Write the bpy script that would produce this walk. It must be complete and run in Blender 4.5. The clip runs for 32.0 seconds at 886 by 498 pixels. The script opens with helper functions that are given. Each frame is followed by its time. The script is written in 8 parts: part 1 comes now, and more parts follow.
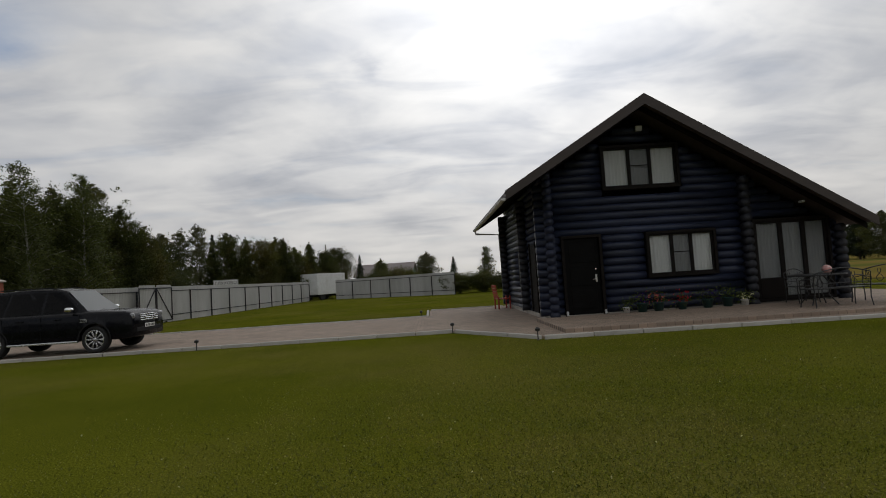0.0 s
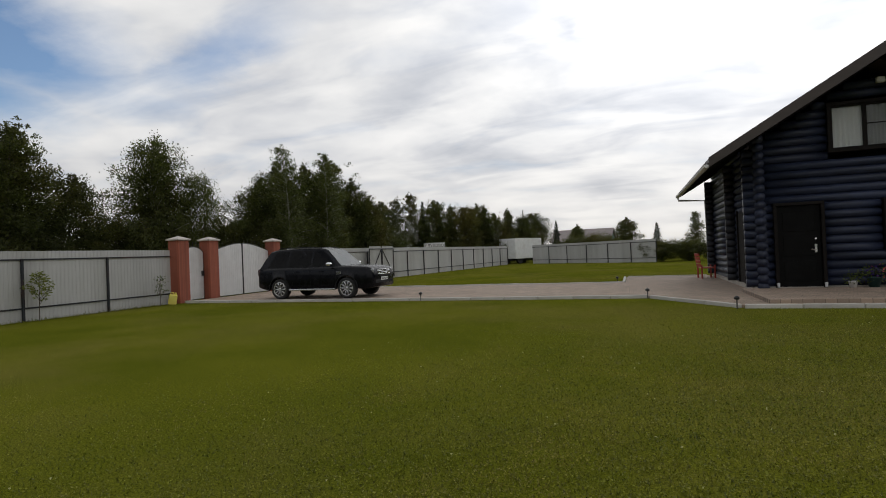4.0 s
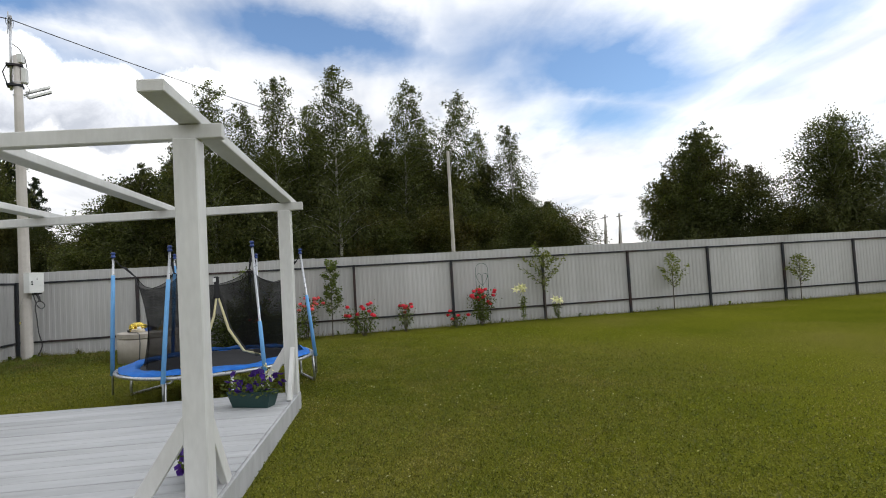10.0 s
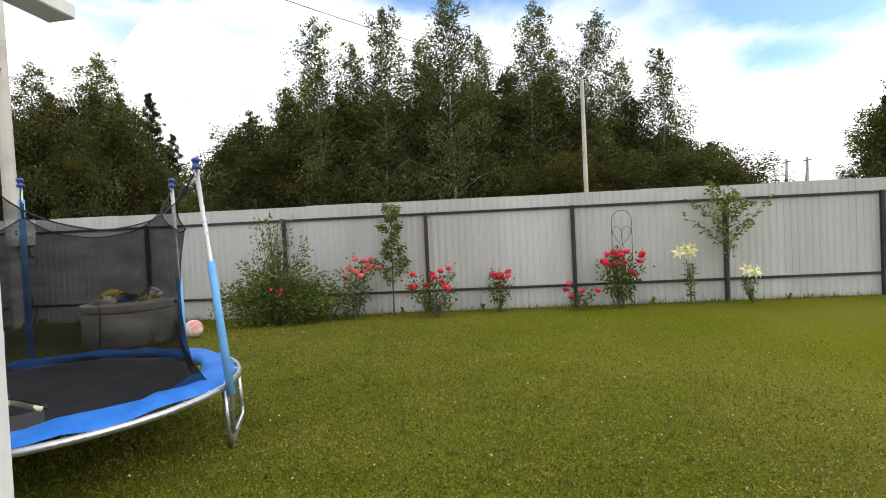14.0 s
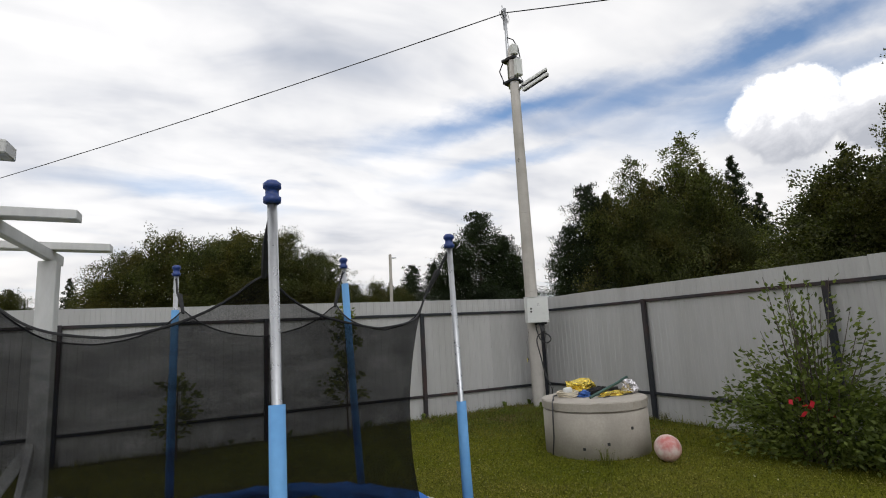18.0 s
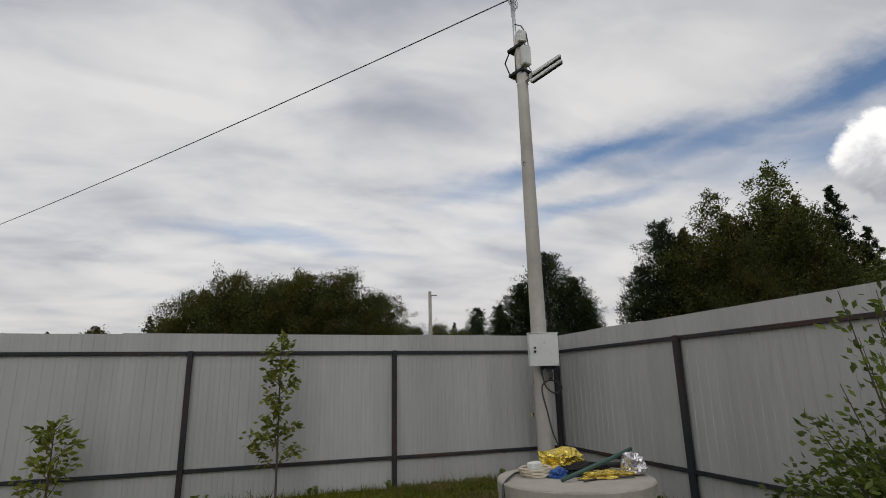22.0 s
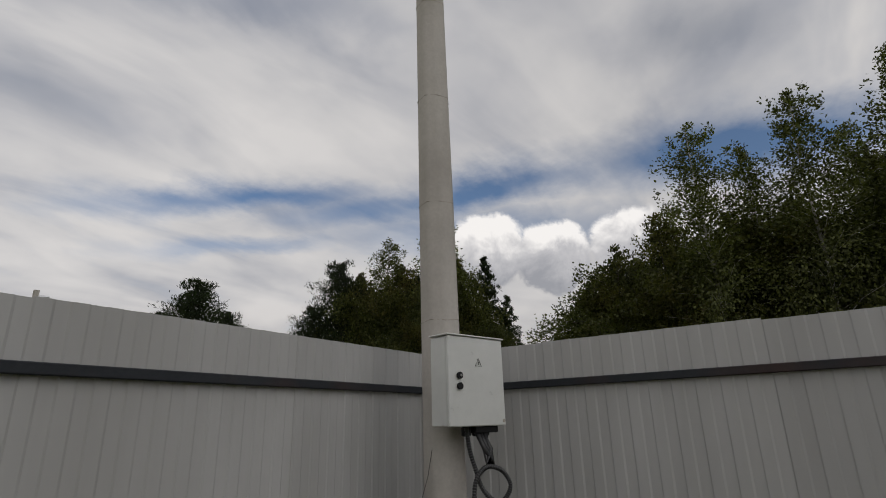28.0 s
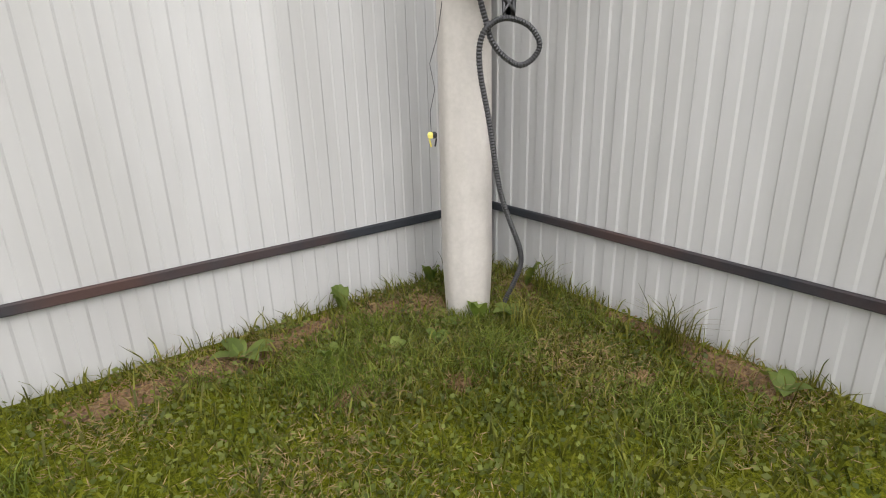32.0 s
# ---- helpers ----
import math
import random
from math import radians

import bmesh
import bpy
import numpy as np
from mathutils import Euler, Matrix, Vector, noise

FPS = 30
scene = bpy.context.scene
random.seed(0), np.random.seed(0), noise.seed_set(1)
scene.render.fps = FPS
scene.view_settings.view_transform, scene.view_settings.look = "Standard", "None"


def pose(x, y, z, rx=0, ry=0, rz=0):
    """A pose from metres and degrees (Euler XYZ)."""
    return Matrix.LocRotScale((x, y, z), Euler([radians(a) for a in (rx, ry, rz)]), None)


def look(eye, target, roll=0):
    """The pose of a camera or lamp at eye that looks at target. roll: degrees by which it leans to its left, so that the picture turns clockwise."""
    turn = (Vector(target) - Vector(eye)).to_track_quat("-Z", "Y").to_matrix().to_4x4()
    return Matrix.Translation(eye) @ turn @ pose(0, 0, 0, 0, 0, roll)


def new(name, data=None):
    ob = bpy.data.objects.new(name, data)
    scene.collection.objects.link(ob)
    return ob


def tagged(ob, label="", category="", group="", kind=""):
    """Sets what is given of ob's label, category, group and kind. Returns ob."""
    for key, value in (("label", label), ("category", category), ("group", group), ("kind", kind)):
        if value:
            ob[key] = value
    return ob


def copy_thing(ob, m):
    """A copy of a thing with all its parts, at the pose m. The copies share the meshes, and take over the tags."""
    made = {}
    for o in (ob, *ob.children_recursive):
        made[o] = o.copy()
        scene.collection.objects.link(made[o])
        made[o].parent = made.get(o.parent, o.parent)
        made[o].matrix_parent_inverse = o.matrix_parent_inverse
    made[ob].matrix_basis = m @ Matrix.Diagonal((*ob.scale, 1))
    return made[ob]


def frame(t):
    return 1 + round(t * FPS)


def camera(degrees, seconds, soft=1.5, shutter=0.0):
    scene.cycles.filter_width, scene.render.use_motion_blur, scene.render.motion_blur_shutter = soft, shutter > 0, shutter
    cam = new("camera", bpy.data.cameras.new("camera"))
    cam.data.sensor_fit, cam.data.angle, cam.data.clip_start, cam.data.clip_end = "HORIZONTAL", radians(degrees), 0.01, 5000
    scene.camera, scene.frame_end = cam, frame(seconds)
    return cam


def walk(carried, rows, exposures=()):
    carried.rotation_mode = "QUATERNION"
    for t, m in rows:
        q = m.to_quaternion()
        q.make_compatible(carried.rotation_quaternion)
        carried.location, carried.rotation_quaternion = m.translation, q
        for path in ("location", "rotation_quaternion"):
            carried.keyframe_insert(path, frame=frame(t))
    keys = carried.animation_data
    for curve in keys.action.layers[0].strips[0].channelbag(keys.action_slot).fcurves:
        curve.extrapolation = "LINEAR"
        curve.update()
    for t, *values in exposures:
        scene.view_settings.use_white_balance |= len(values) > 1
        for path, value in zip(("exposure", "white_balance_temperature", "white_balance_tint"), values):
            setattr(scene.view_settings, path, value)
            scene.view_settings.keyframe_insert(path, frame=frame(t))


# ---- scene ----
cam = camera(79.3, 32.0, soft=1.0)
# seconds, eye, a point ahead, lean
PATH = [
    (0, (15.497, 11.531, 1.381), (15.548, 13.528, 1.492), -3.7),
    (0.5, (15.53, 11.337, 1.379), (15.446, 13.334, 1.447), -3.1),
    (1, (15.555, 11.194, 1.377), (15.417, 13.189, 1.409), -2.8),
    (1.5, (15.578, 11.064, 1.376), (15.416, 13.057, 1.374), -2.1),
    (2, (15.602, 10.906, 1.374), (15.356, 12.891, 1.391), -3.0),
    (2.5, (15.64, 10.674, 1.373), (15.18, 12.62, 1.417), -2.7),
    (3, (15.669, 10.498, 1.371), (15.058, 12.401, 1.419), -2.5),
    (3.5, (15.695, 10.371, 1.369), (14.997, 12.245, 1.386), -2.5),
    (5.5, (14.959, 9.099, 1.395), (14.469, 11.038, 1.432), -1.6),
    (6, (14.767, 8.763, 1.393), (14.257, 10.697, 1.369), -1.2),
    (6.5, (14.572, 8.475, 1.405), (14.06, 10.407, 1.347), -0.8),
    (7, (14.402, 8.191, 1.416), (13.849, 10.111, 1.339), -0.6),
    (7.5, (14.324, 7.935, 1.388), (13.726, 9.844, 1.348), -1.5),
    (8, (14.354, 7.68, 1.34), (13.429, 9.453, 1.347), -3.0),
    (8.5, (14.398, 7.432, 1.304), (13.109, 8.961, 1.326), -2.9),
    (9, (14.235, 7.114, 1.331), (12.606, 8.275, 1.363), -2.5),
    (9.5, (13.993, 7.115, 1.409), (12.154, 7.9, 1.454), -3.0),
    (10, (13.643, 7.187, 1.421), (11.681, 7.565, 1.506), -3.3),
    (10.5, (13.187, 7.212, 1.434), (11.189, 7.276, 1.517), -3.5),
    (11, (12.718, 7.391, 1.392), (10.718, 7.365, 1.406), -3.9),
    (11.5, (12.193, 7.573, 1.389), (10.194, 7.541, 1.358), -4.2),
    (12, (11.651, 7.68, 1.402), (9.653, 7.622, 1.344), -3.5),
    (12.5, (11.11, 7.905, 1.379), (9.112, 7.819, 1.345), -2.9),
    (13, (10.509, 7.993, 1.277), (8.511, 7.915, 1.238), -3.0),
    (13.5, (9.906, 8.168, 1.204), (7.909, 8.085, 1.148), -2.8),
    (15.5, (7.484, 8.73, 1.778), (5.514, 8.398, 1.858), -2.2),
    (16, (7.271, 8.541, 1.558), (5.296, 8.286, 1.75), -1.8),
    (16.5, (6.854, 8.359, 1.469), (4.958, 7.775, 1.721), -2.1),
    (17, (6.575, 8.156, 1.364), (4.939, 7.041, 1.645), -2.4),
    (17.5, (6.361, 8.177, 1.358), (5.046, 6.699, 1.648), -2.5),
    (18, (6.218, 8.259, 1.378), (5.323, 6.498, 1.688), -3.0),
    (18.5, (5.955, 8.29, 1.389), (5.494, 6.373, 1.722), -2.8),
    (19, (5.714, 8.359, 1.431), (5.53, 6.396, 1.772), -3.0),
    (19.5, (5.453, 8.514, 1.468), (5.269, 6.549, 1.795), -2.9),
    (20, (4.954, 8.702, 1.419), (4.656, 6.754, 1.76), -2.5),
    (20.5, (4.529, 8.641, 1.298), (4.158, 6.707, 1.645), -2.2),
    (21, (4.37, 8.327, 1.336), (3.886, 6.422, 1.702), -1.5),
    (21.5, (4.258, 7.788, 1.307), (3.699, 5.916, 1.734), -1.7),
    (22, (4.192, 7.165, 1.29), (3.57, 5.327, 1.774), -1.3),
    (22.5, (3.573, 6.625, 1.44), (2.995, 4.761, 1.879), -1.1),
    (23, (3.63, 5.955, 1.404), (2.993, 4.104, 1.814), -1.3),
    (23.5, (3.572, 5.328, 1.393), (2.774, 3.523, 1.716), -1.6),
    (24, (3.558, 4.694, 1.404), (2.594, 2.975, 1.745), -1.3),
    (24.5, (3.479, 4.182, 1.483), (2.474, 2.486, 1.823), -1.6),
    (26.5, (3.222, 2.811, 1.541), (2.021, 1.417, 2.325), -1.6),
    (27, (3.177, 2.622, 1.54), (1.775, 1.411, 2.294), -1.8),
    (27.5, (3.121, 2.394, 1.561), (1.584, 1.373, 2.334), -1.4),
    (28, (3.002, 2.102, 1.49), (1.413, 1.056, 2.11), -1.6),
    (28.5, (2.759, 1.891, 1.331), (1.097, 0.816, 1.62), -1.9),
    (29, (2.354, 1.816, 1.189), (0.679, 0.727, 1.103), -2.2),
    (29.5, (1.97, 1.703, 1.106), (0.41, 0.528, 0.674), -2.5),
    (30, (1.703, 1.636, 1.1), (0.262, 0.399, 0.498), -1.9),
    (30.5, (1.513, 1.804, 1.12), (0.321, 0.374, 0.39), -2.6),
    (31, (1.507, 1.893, 1.079), (0.385, 0.404, 0.356), -2.3),
    (31.5, (1.744, 2.062, 1.088), (0.615, 0.561, 0.401), -1.8),
    (32, (2.044, 2.267, 1.116), (0.903, 0.754, 0.476), -1.5),
]
walk(cam, [(t, look(eye, target, roll)) for t, eye, target, roll in PATH], [(0, -1.1, 6400, 10), (2, -0.83, 6400, 10), (3.5, -0.68, 6400, 10), (6, -0.65, 6400, 10), (8, -0.4, 6350, 10), (9, -0.2, 6300, 10), (10, 0.05, 6250, 10), (12, 0.45, 6350, 10), (13, 0.6, 6400, 10), (16, 0.7, 6400, 10), (17, 0.18, 6350, 11), (18, -0.28, 6350, 11), (19, -0.55, 6400, 11), (21, -0.75, 6400, 11), (24, -0.85, 6350, 11), (27, -1.0, 6500, 12), (28, -0.95, 6500, 12), (29, -0.7, 6550, 12), (30, -0.03, 6600, 12), (31, 0.6, 6500, 12), (32, 1.2, 6500, 12)]
)


# ---- world and sun ----
SUN_YAW, SUN_ELEV = radians(14), radians(38)      # from +y towards +x
sun_dir = Vector((math.sin(SUN_YAW) * math.cos(SUN_ELEV), math.cos(SUN_YAW) * math.cos(SUN_ELEV), math.sin(SUN_ELEV)))
world = bpy.data.worlds.new("sky")
scene.world = world
world.use_nodes = True
wt = world.node_tree
wt.nodes.clear()


def node(tree, kind, **values):
    n = tree.nodes.new(kind)
    for key, value in values.items():
        if key in n.inputs:
            n.inputs[key].default_value = value
    return n


def link(tree, a, b):
    tree.links.new(a, b)


def maths(tree, op, a, b=None, clamp=False):
    n = tree.nodes.new("ShaderNodeMath")
    n.operation, n.use_clamp = op, clamp
    for slot, v in enumerate((a, b)):
        if v is None:
            continue
        if isinstance(v, (int, float)):
            n.inputs[slot].default_value = v
        else:
            tree.links.new(v, n.inputs[slot])
    return n.outputs[0]


def vmaths(tree, op, a, b=None):
    n = tree.nodes.new("ShaderNodeVectorMath")
    n.operation = op
    for slot, v in enumerate((a, b)):
        if v is None:
            continue
        if isinstance(v, (tuple, list, Vector)):
            n.inputs[slot].default_value = v
        else:
            tree.links.new(v, n.inputs[slot])
    return n


def ramp(tree, fac, stops):
    n = tree.nodes.new("ShaderNodeValToRGB")
    el = n.color_ramp.elements
    while len(el) < len(stops):
        el.new(0.5)
    for e, (p, c) in zip(el, stops):
        e.position, e.color = p, (*c, 1) if len(c) == 3 else c
    tree.links.new(fac, n.inputs[0])
    return n.outputs[0]


def mixc(tree, fac, a, b, mode="MIX"):
    n = tree.nodes.new("ShaderNodeMix")
    n.data_type, n.blend_type = "RGBA", mode
    n.clamp_factor = True
    for slot, v in ((0, fac), (6, a), (7, b)):
        if isinstance(v, (int, float)):
            n.inputs[slot].default_value = v
        elif isinstance(v, (tuple, list)):
            n.inputs[slot].default_value = (*v, 1) if len(v) == 3 else v
        else:
            tree.links.new(v, n.inputs[slot])
    return n.outputs[2]


def noisy(tree, vec, scale, detail=4.0, rough=0.55, distort=0.0):
    n = tree.nodes.new("ShaderNodeTexNoise")
    n.inputs["Scale"].default_value, n.inputs["Detail"].default_value = scale, detail
    n.inputs["Roughness"].default_value, n.inputs["Distortion"].default_value = rough, distort
    tree.links.new(vec, n.inputs["Vector"])
    return n.outputs[0]


sky = wt.nodes.new("ShaderNodeTexSky")
sky.sky_type, sky.sun_disc = "NISHITA", False
sky.sun_elevation, sky.sun_rotation = SUN_ELEV, SUN_YAW
sky.air_density, sky.dust_density, sky.ozone_density = 1.0, 0.6, 1.5
co = wt.nodes.new("ShaderNodeTexCoord").outputs["Generated"]
sep = wt.nodes.new("ShaderNodeSeparateXYZ")
link(wt, co, sep.inputs[0])
up = maths(wt, "MAXIMUM", sep.outputs[2], 0.0)
flat = maths(wt, "ADD", up, 0.16)
com = wt.nodes.new("ShaderNodeCombineXYZ")
link(wt, maths(wt, "DIVIDE", sep.outputs[0], flat), com.inputs[0])
link(wt, maths(wt, "DIVIDE", sep.outputs[1], flat), com.inputs[1])
# the cloud sheets lie in streaks; stretch the plane along one way
mp = wt.nodes.new("ShaderNodeMapping")
mp.inputs["Location"].default_value = (3.1, 1.7, 0)
mp.inputs["Rotation"].default_value = (0, 0, radians(35))
mp.inputs["Scale"].default_value = (0.55, 1.15, 1)
link(wt, com.outputs[0], mp.inputs[0])
sheet = noisy(wt, mp.outputs[0], 1.15, 6.0, 0.56, 0.35)
wisps = noisy(wt, mp.outputs[0], 3.0, 4.0, 0.5, 0.7)
shade = noisy(wt, com.outputs[0], 1.5, 5.0, 0.52, 0.3)
# the same plane, ruffled, so that the edges of gaps and banks fray
curl = wt.nodes.new("ShaderNodeTexNoise")
curl.inputs["Scale"].default_value, curl.inputs["Detail"].default_value, curl.inputs["Roughness"].default_value = 2.6, 6.0, 0.62
link(wt, com.outputs[0], curl.inputs["Vector"])
ruffled = vmaths(wt, "ADD", com.outputs[0], vmaths(wt, "MULTIPLY", vmaths(wt, "SUBTRACT", curl.outputs["Color"], (0.5, 0.5, 0.5)).outputs[0], (0.34, 0.34, 0)).outputs[0]).outputs[0]


def lobe(cx, cy, turn, rx, ry, strength):
    """A soft oval in the cloud plane."""
    m = wt.nodes.new("ShaderNodeMapping")
    m.vector_type = "TEXTURE"
    m.inputs["Location"].default_value = (cx, cy, 0)
    m.inputs["Rotation"].default_value = (0, 0, radians(turn))
    m.inputs["Scale"].default_value = (rx, ry, 1)
    link(wt, ruffled, m.inputs[0])
    far = vmaths(wt, "DOT_PRODUCT", m.outputs[0], m.outputs[0]).outputs["Value"]
    return maths(wt, "MULTIPLY", maths(wt, "EXPONENT", maths(wt, "MULTIPLY", far, -1.0)), strength)


def most(values):
    top = values[0]
    for v in values[1:]:
        top = maths(wt, "MAXIMUM", top, v)
    return top


# blue gaps: one long streak that widens into an open patch, and some thin ones
gaps = most([
    lobe(-0.95, -1.42, 128, 0.50, 0.10, 0.95), lobe(-1.40, -0.78, 104, 0.45, 0.13, 1.15), lobe(-1.60, 0.02, 103, 0.52, 0.17, 1.1),
    lobe(-1.70, 0.90, 96, 0.66, 0.30, 1.2), lobe(-2.08, 1.18, 100, 0.40, 0.26, 1.0), lobe(-1.30, 1.42, 160, 0.36, 0.14, 0.8),
    lobe(-1.20, -1.66, 130, 0.36, 0.08, 0.65), lobe(-1.34, -1.08, 122, 0.42, 0.13, 0.8), lobe(-1.66, -0.88, 115, 0.52, 0.20, 0.85), lobe(-0.12, -2.34, 10, 0.40, 0.11, 0.5), lobe(-0.55, -0.75, 140, 0.35, 0.08, 0.3)])
banks = most([
    lobe(-0.80, 1.92, 150, 0.42, 0.16, 0.8), lobe(-0.62, 2.75, 170, 0.55, 0.30, 0.8), lobe(1.00, 1.75, 20, 0.5, 0.22, 0.8),
    lobe(0.15, 2.4, 5, 0.5, 0.14, 0.5), lobe(-0.17, 1.68, 80, 0.09, 0.05, 0.7), lobe(-1.10, 0.0, 100, 0.25, 0.12, 0.8), lobe(-0.4, -0.8, 140, 0.3, 0.2, 0.5)])
towards = vmaths(wt, "DOT_PRODUCT", co, sun_dir).outputs["Value"]
sunny = maths(wt, "POWER", maths(wt, "MAXIMUM", towards, 0.0), 14.0)
thin = maths(wt, "MULTIPLY", maths(wt, "SUBTRACT", 0.50, maths(wt, "ADD", maths(wt, "MULTIPLY", sheet, 0.5), maths(wt, "MULTIPLY", wisps, 0.5))), 1.5)
open_sky = maths(wt, "ADD", maths(wt, "MULTIPLY", gaps, 1.05), maths(wt, "SUBTRACT", thin, 0.06), True)
open_sky = maths(wt, "MULTIPLY", open_sky, maths(wt, "SUBTRACT", 1.0, maths(wt, "MULTIPLY", sunny, 0.9), True))
amount = maths(wt, "SUBTRACT", 1.0, open_sky, True)
tone = maths(wt, "SUBTRACT", maths(wt, "ADD", maths(wt, "MULTIPLY", shade, 0.6), maths(wt, "MULTIPLY", wisps, 0.4)), maths(wt, "MULTIPLY", banks, 0.16))
white = ramp(wt, tone, [(0.30, (0.62, 0.65, 0.71)), (0.42, (0.86, 0.87, 0.90)), (0.50, (1.04, 1.035, 1.03)), (0.60, (1.20, 1.18, 1.15))])
warm = mixc(wt, maths(wt, "MULTIPLY", maths(wt, "SUBTRACT", 0.22, up, True), 2.2), white, (0.98, 0.92, 0.83))
south = maths(wt, "MAXIMUM", maths(wt, "MULTIPLY", sep.outputs[1], -1.0), 0.0)
lit = maths(wt, "ADD", maths(wt, "ADD", 0.93, maths(wt, "ADD", maths(wt, "MULTIPLY", south, 0.16), maths(wt, "MULTIPLY", maths(wt, "MAXIMUM", sep.outputs[1], 0.0), 0.30))), maths(wt, "MULTIPLY", sunny, 1.8))
cloud = vmaths(wt, "SCALE", warm)
link(wt, lit, cloud.inputs["Scale"])
# one heap cloud, three domes wide, over the trees behind the corner
puff = noisy(wt, co, 11.0, 7.0, 0.62, 0.25)
domes = []
for azim, elev, wide in ((-118.5, 17.6, 0.080), (-111.5, 16.6, 0.074), (-103.0, 17.4, 0.072)):
    a, e = radians(azim), radians(elev)
    at = (math.sin(a) * math.cos(e), math.cos(a) * math.cos(e), math.sin(e))
    off = vmaths(wt, "MULTIPLY", vmaths(wt, "SUBTRACT", co, at).outputs[0], (1.0, 1.0, 1.15))
    domes.append(maths(wt, "SUBTRACT", wide, vmaths(wt, "LENGTH", off.outputs[0]).outputs["Value"]))
body = maths(wt, "ADD", most(domes), maths(wt, "MULTIPLY", maths(wt, "SUBTRACT", puff, 0.5), 0.085))
heap = ramp(wt, maths(wt, "ADD", body, 0.5), [(0.498, (0, 0, 0)), (0.507, (1, 1, 1))])
tilt = maths(wt, "ADD", maths(wt, "MULTIPLY", maths(wt, "SUBTRACT", sep.outputs[2], 0.315), 5.5), maths(wt, "ADD", puff, 0.02), True)
heapc = ramp(wt, tilt, [(0.12, (0.62, 0.64, 0.69)), (0.38, (1.02, 1.02, 1.04)), (0.56, (1.75, 1.72, 1.66))])
blue = vmaths(wt, "MULTIPLY", sky.outputs[0], (0.150, 0.160, 0.168))
both = mixc(wt, amount, blue.outputs[0], cloud.outputs[0])
both = mixc(wt, heap, both, heapc)
below = maths(wt, "MULTIPLY", maths(wt, "MULTIPLY", sep.outputs[2], -1.0), 30.0, True)
both = mixc(wt, below, both, (0.16, 0.17, 0.13))
bg = wt.nodes.new("ShaderNodeBackground")
link(wt, both, bg.inputs[0])
bg.inputs[1].default_value = 1.0
link(wt, bg.outputs[0], wt.nodes.new("ShaderNodeOutputWorld").inputs[0])
sun = bpy.data.lights.new("sun", "SUN")
sun.energy, sun.angle, sun.color = 0.15, radians(16), (1.0, 0.95, 0.87)
new("sun", sun).matrix_world = look((0, 0, 40), tuple(Vector((0, 0, 40)) - sun_dir))


# ---- materials ----
def material(name, c1, c2, rough=0.6, scale=3.0, fine=40.0, bump=0.15, metal=0.0, rand=0.0, spec=0.5, c3=None, wear=0.0, stretch=None, gap=0.002, coat=0.0):
    """Two scales of mottling between c1 and c2, stains of c3, fine relief."""
    m = bpy.data.materials.new(name)
    m.use_nodes = True
    t = m.node_tree
    b = t.nodes["Principled BSDF"]
    pos = t.nodes.new("ShaderNodeNewGeometry").outputs["Position"]
    if stretch:
        pos = vmaths(t, "MULTIPLY", pos, stretch).outputs[0]
    big, small = noisy(t, pos, scale, 3.0), noisy(t, pos, fine, 3.0)
    f = maths(t, "ADD", maths(t, "MULTIPLY", big, 0.62), maths(t, "MULTIPLY", small, 0.38))
    col = ramp(t, f, [(0.33, c1), (0.67, c2)])
    if c3:
        st = ramp(t, noisy(t, pos, scale * 0.6, 5.0, 0.65), [(0.5 - wear * 0.1, (0, 0, 0)), (0.72 - wear * 0.1, (1, 1, 1))])
        col = mixc(t, maths(t, "MULTIPLY", st, min(1.0, wear)), col, c3)
    if rand:
        ri = t.nodes.new("ShaderNodeObjectInfo").outputs["Random"]
        col = mixc(t, 1.0, col, ramp(t, ri, [(0.0, (1 - rand,) * 3), (1.0, (1 + rand * 0.6,) * 3)]), "MULTIPLY")
    link(t, col, b.inputs["Base Color"])
    link(t, ramp(t, small, [(0.3, (max(0.02, rough - 0.08),) * 3), (0.7, (min(1, rough + 0.08),) * 3)]), b.inputs["Roughness"])
    b.inputs["Metallic"].default_value = metal
    b.inputs["Specular IOR Level"].default_value = spec
    b.inputs["Coat Weight"].default_value = coat
    b.inputs["Coat Roughness"].default_value = 0.04
    if bump:
        bn = t.nodes.new("ShaderNodeBump")
        bn.inputs["Strength"].default_value, bn.inputs["Distance"].default_value = bump, gap
        link(t, f, bn.inputs["Height"])
        link(t, bn.outputs[0], b.inputs["Normal"])
    return m


def leaf_material(name, c1, c2, c3=None, scale=0.5, wear=0.5, dim=0.62):
    m = material(name, c1, c2, rough=0.55, scale=scale, fine=9.0, bump=0.0, rand=0.22, spec=0.3, c3=c3, wear=wear)
    t = m.node_tree
    b = t.nodes["Principled BSDF"]
    isl = t.nodes.new("ShaderNodeNewGeometry").outputs["Random Per Island"]
    src = b.inputs["Base Color"].links[0].from_socket
    col = mixc(t, 1.0, src, ramp(t, isl, [(0.0, (dim, dim * 1.03, dim * 0.89)), (1.0, (1.97 - dim, 1.92 - dim, 1.82 - dim))]), "MULTIPLY")
    link(t, col, b.inputs["Base Color"])
    tr = t.nodes.new("ShaderNodeBsdfTranslucent")
    link(t, mixc(t, 1.0, col, (1.1, 1.25, 0.55), "MULTIPLY"), tr.inputs[0])
    mx = t.nodes.new("ShaderNodeMixShader")
    mx.inputs[0].default_value = 0.36
    link(t, b.outputs[0], mx.inputs[1])
    link(t, tr.outputs[0], mx.inputs[2])
    link(t, mx.outputs[0], t.nodes["Material Output"].inputs[0])
    return m


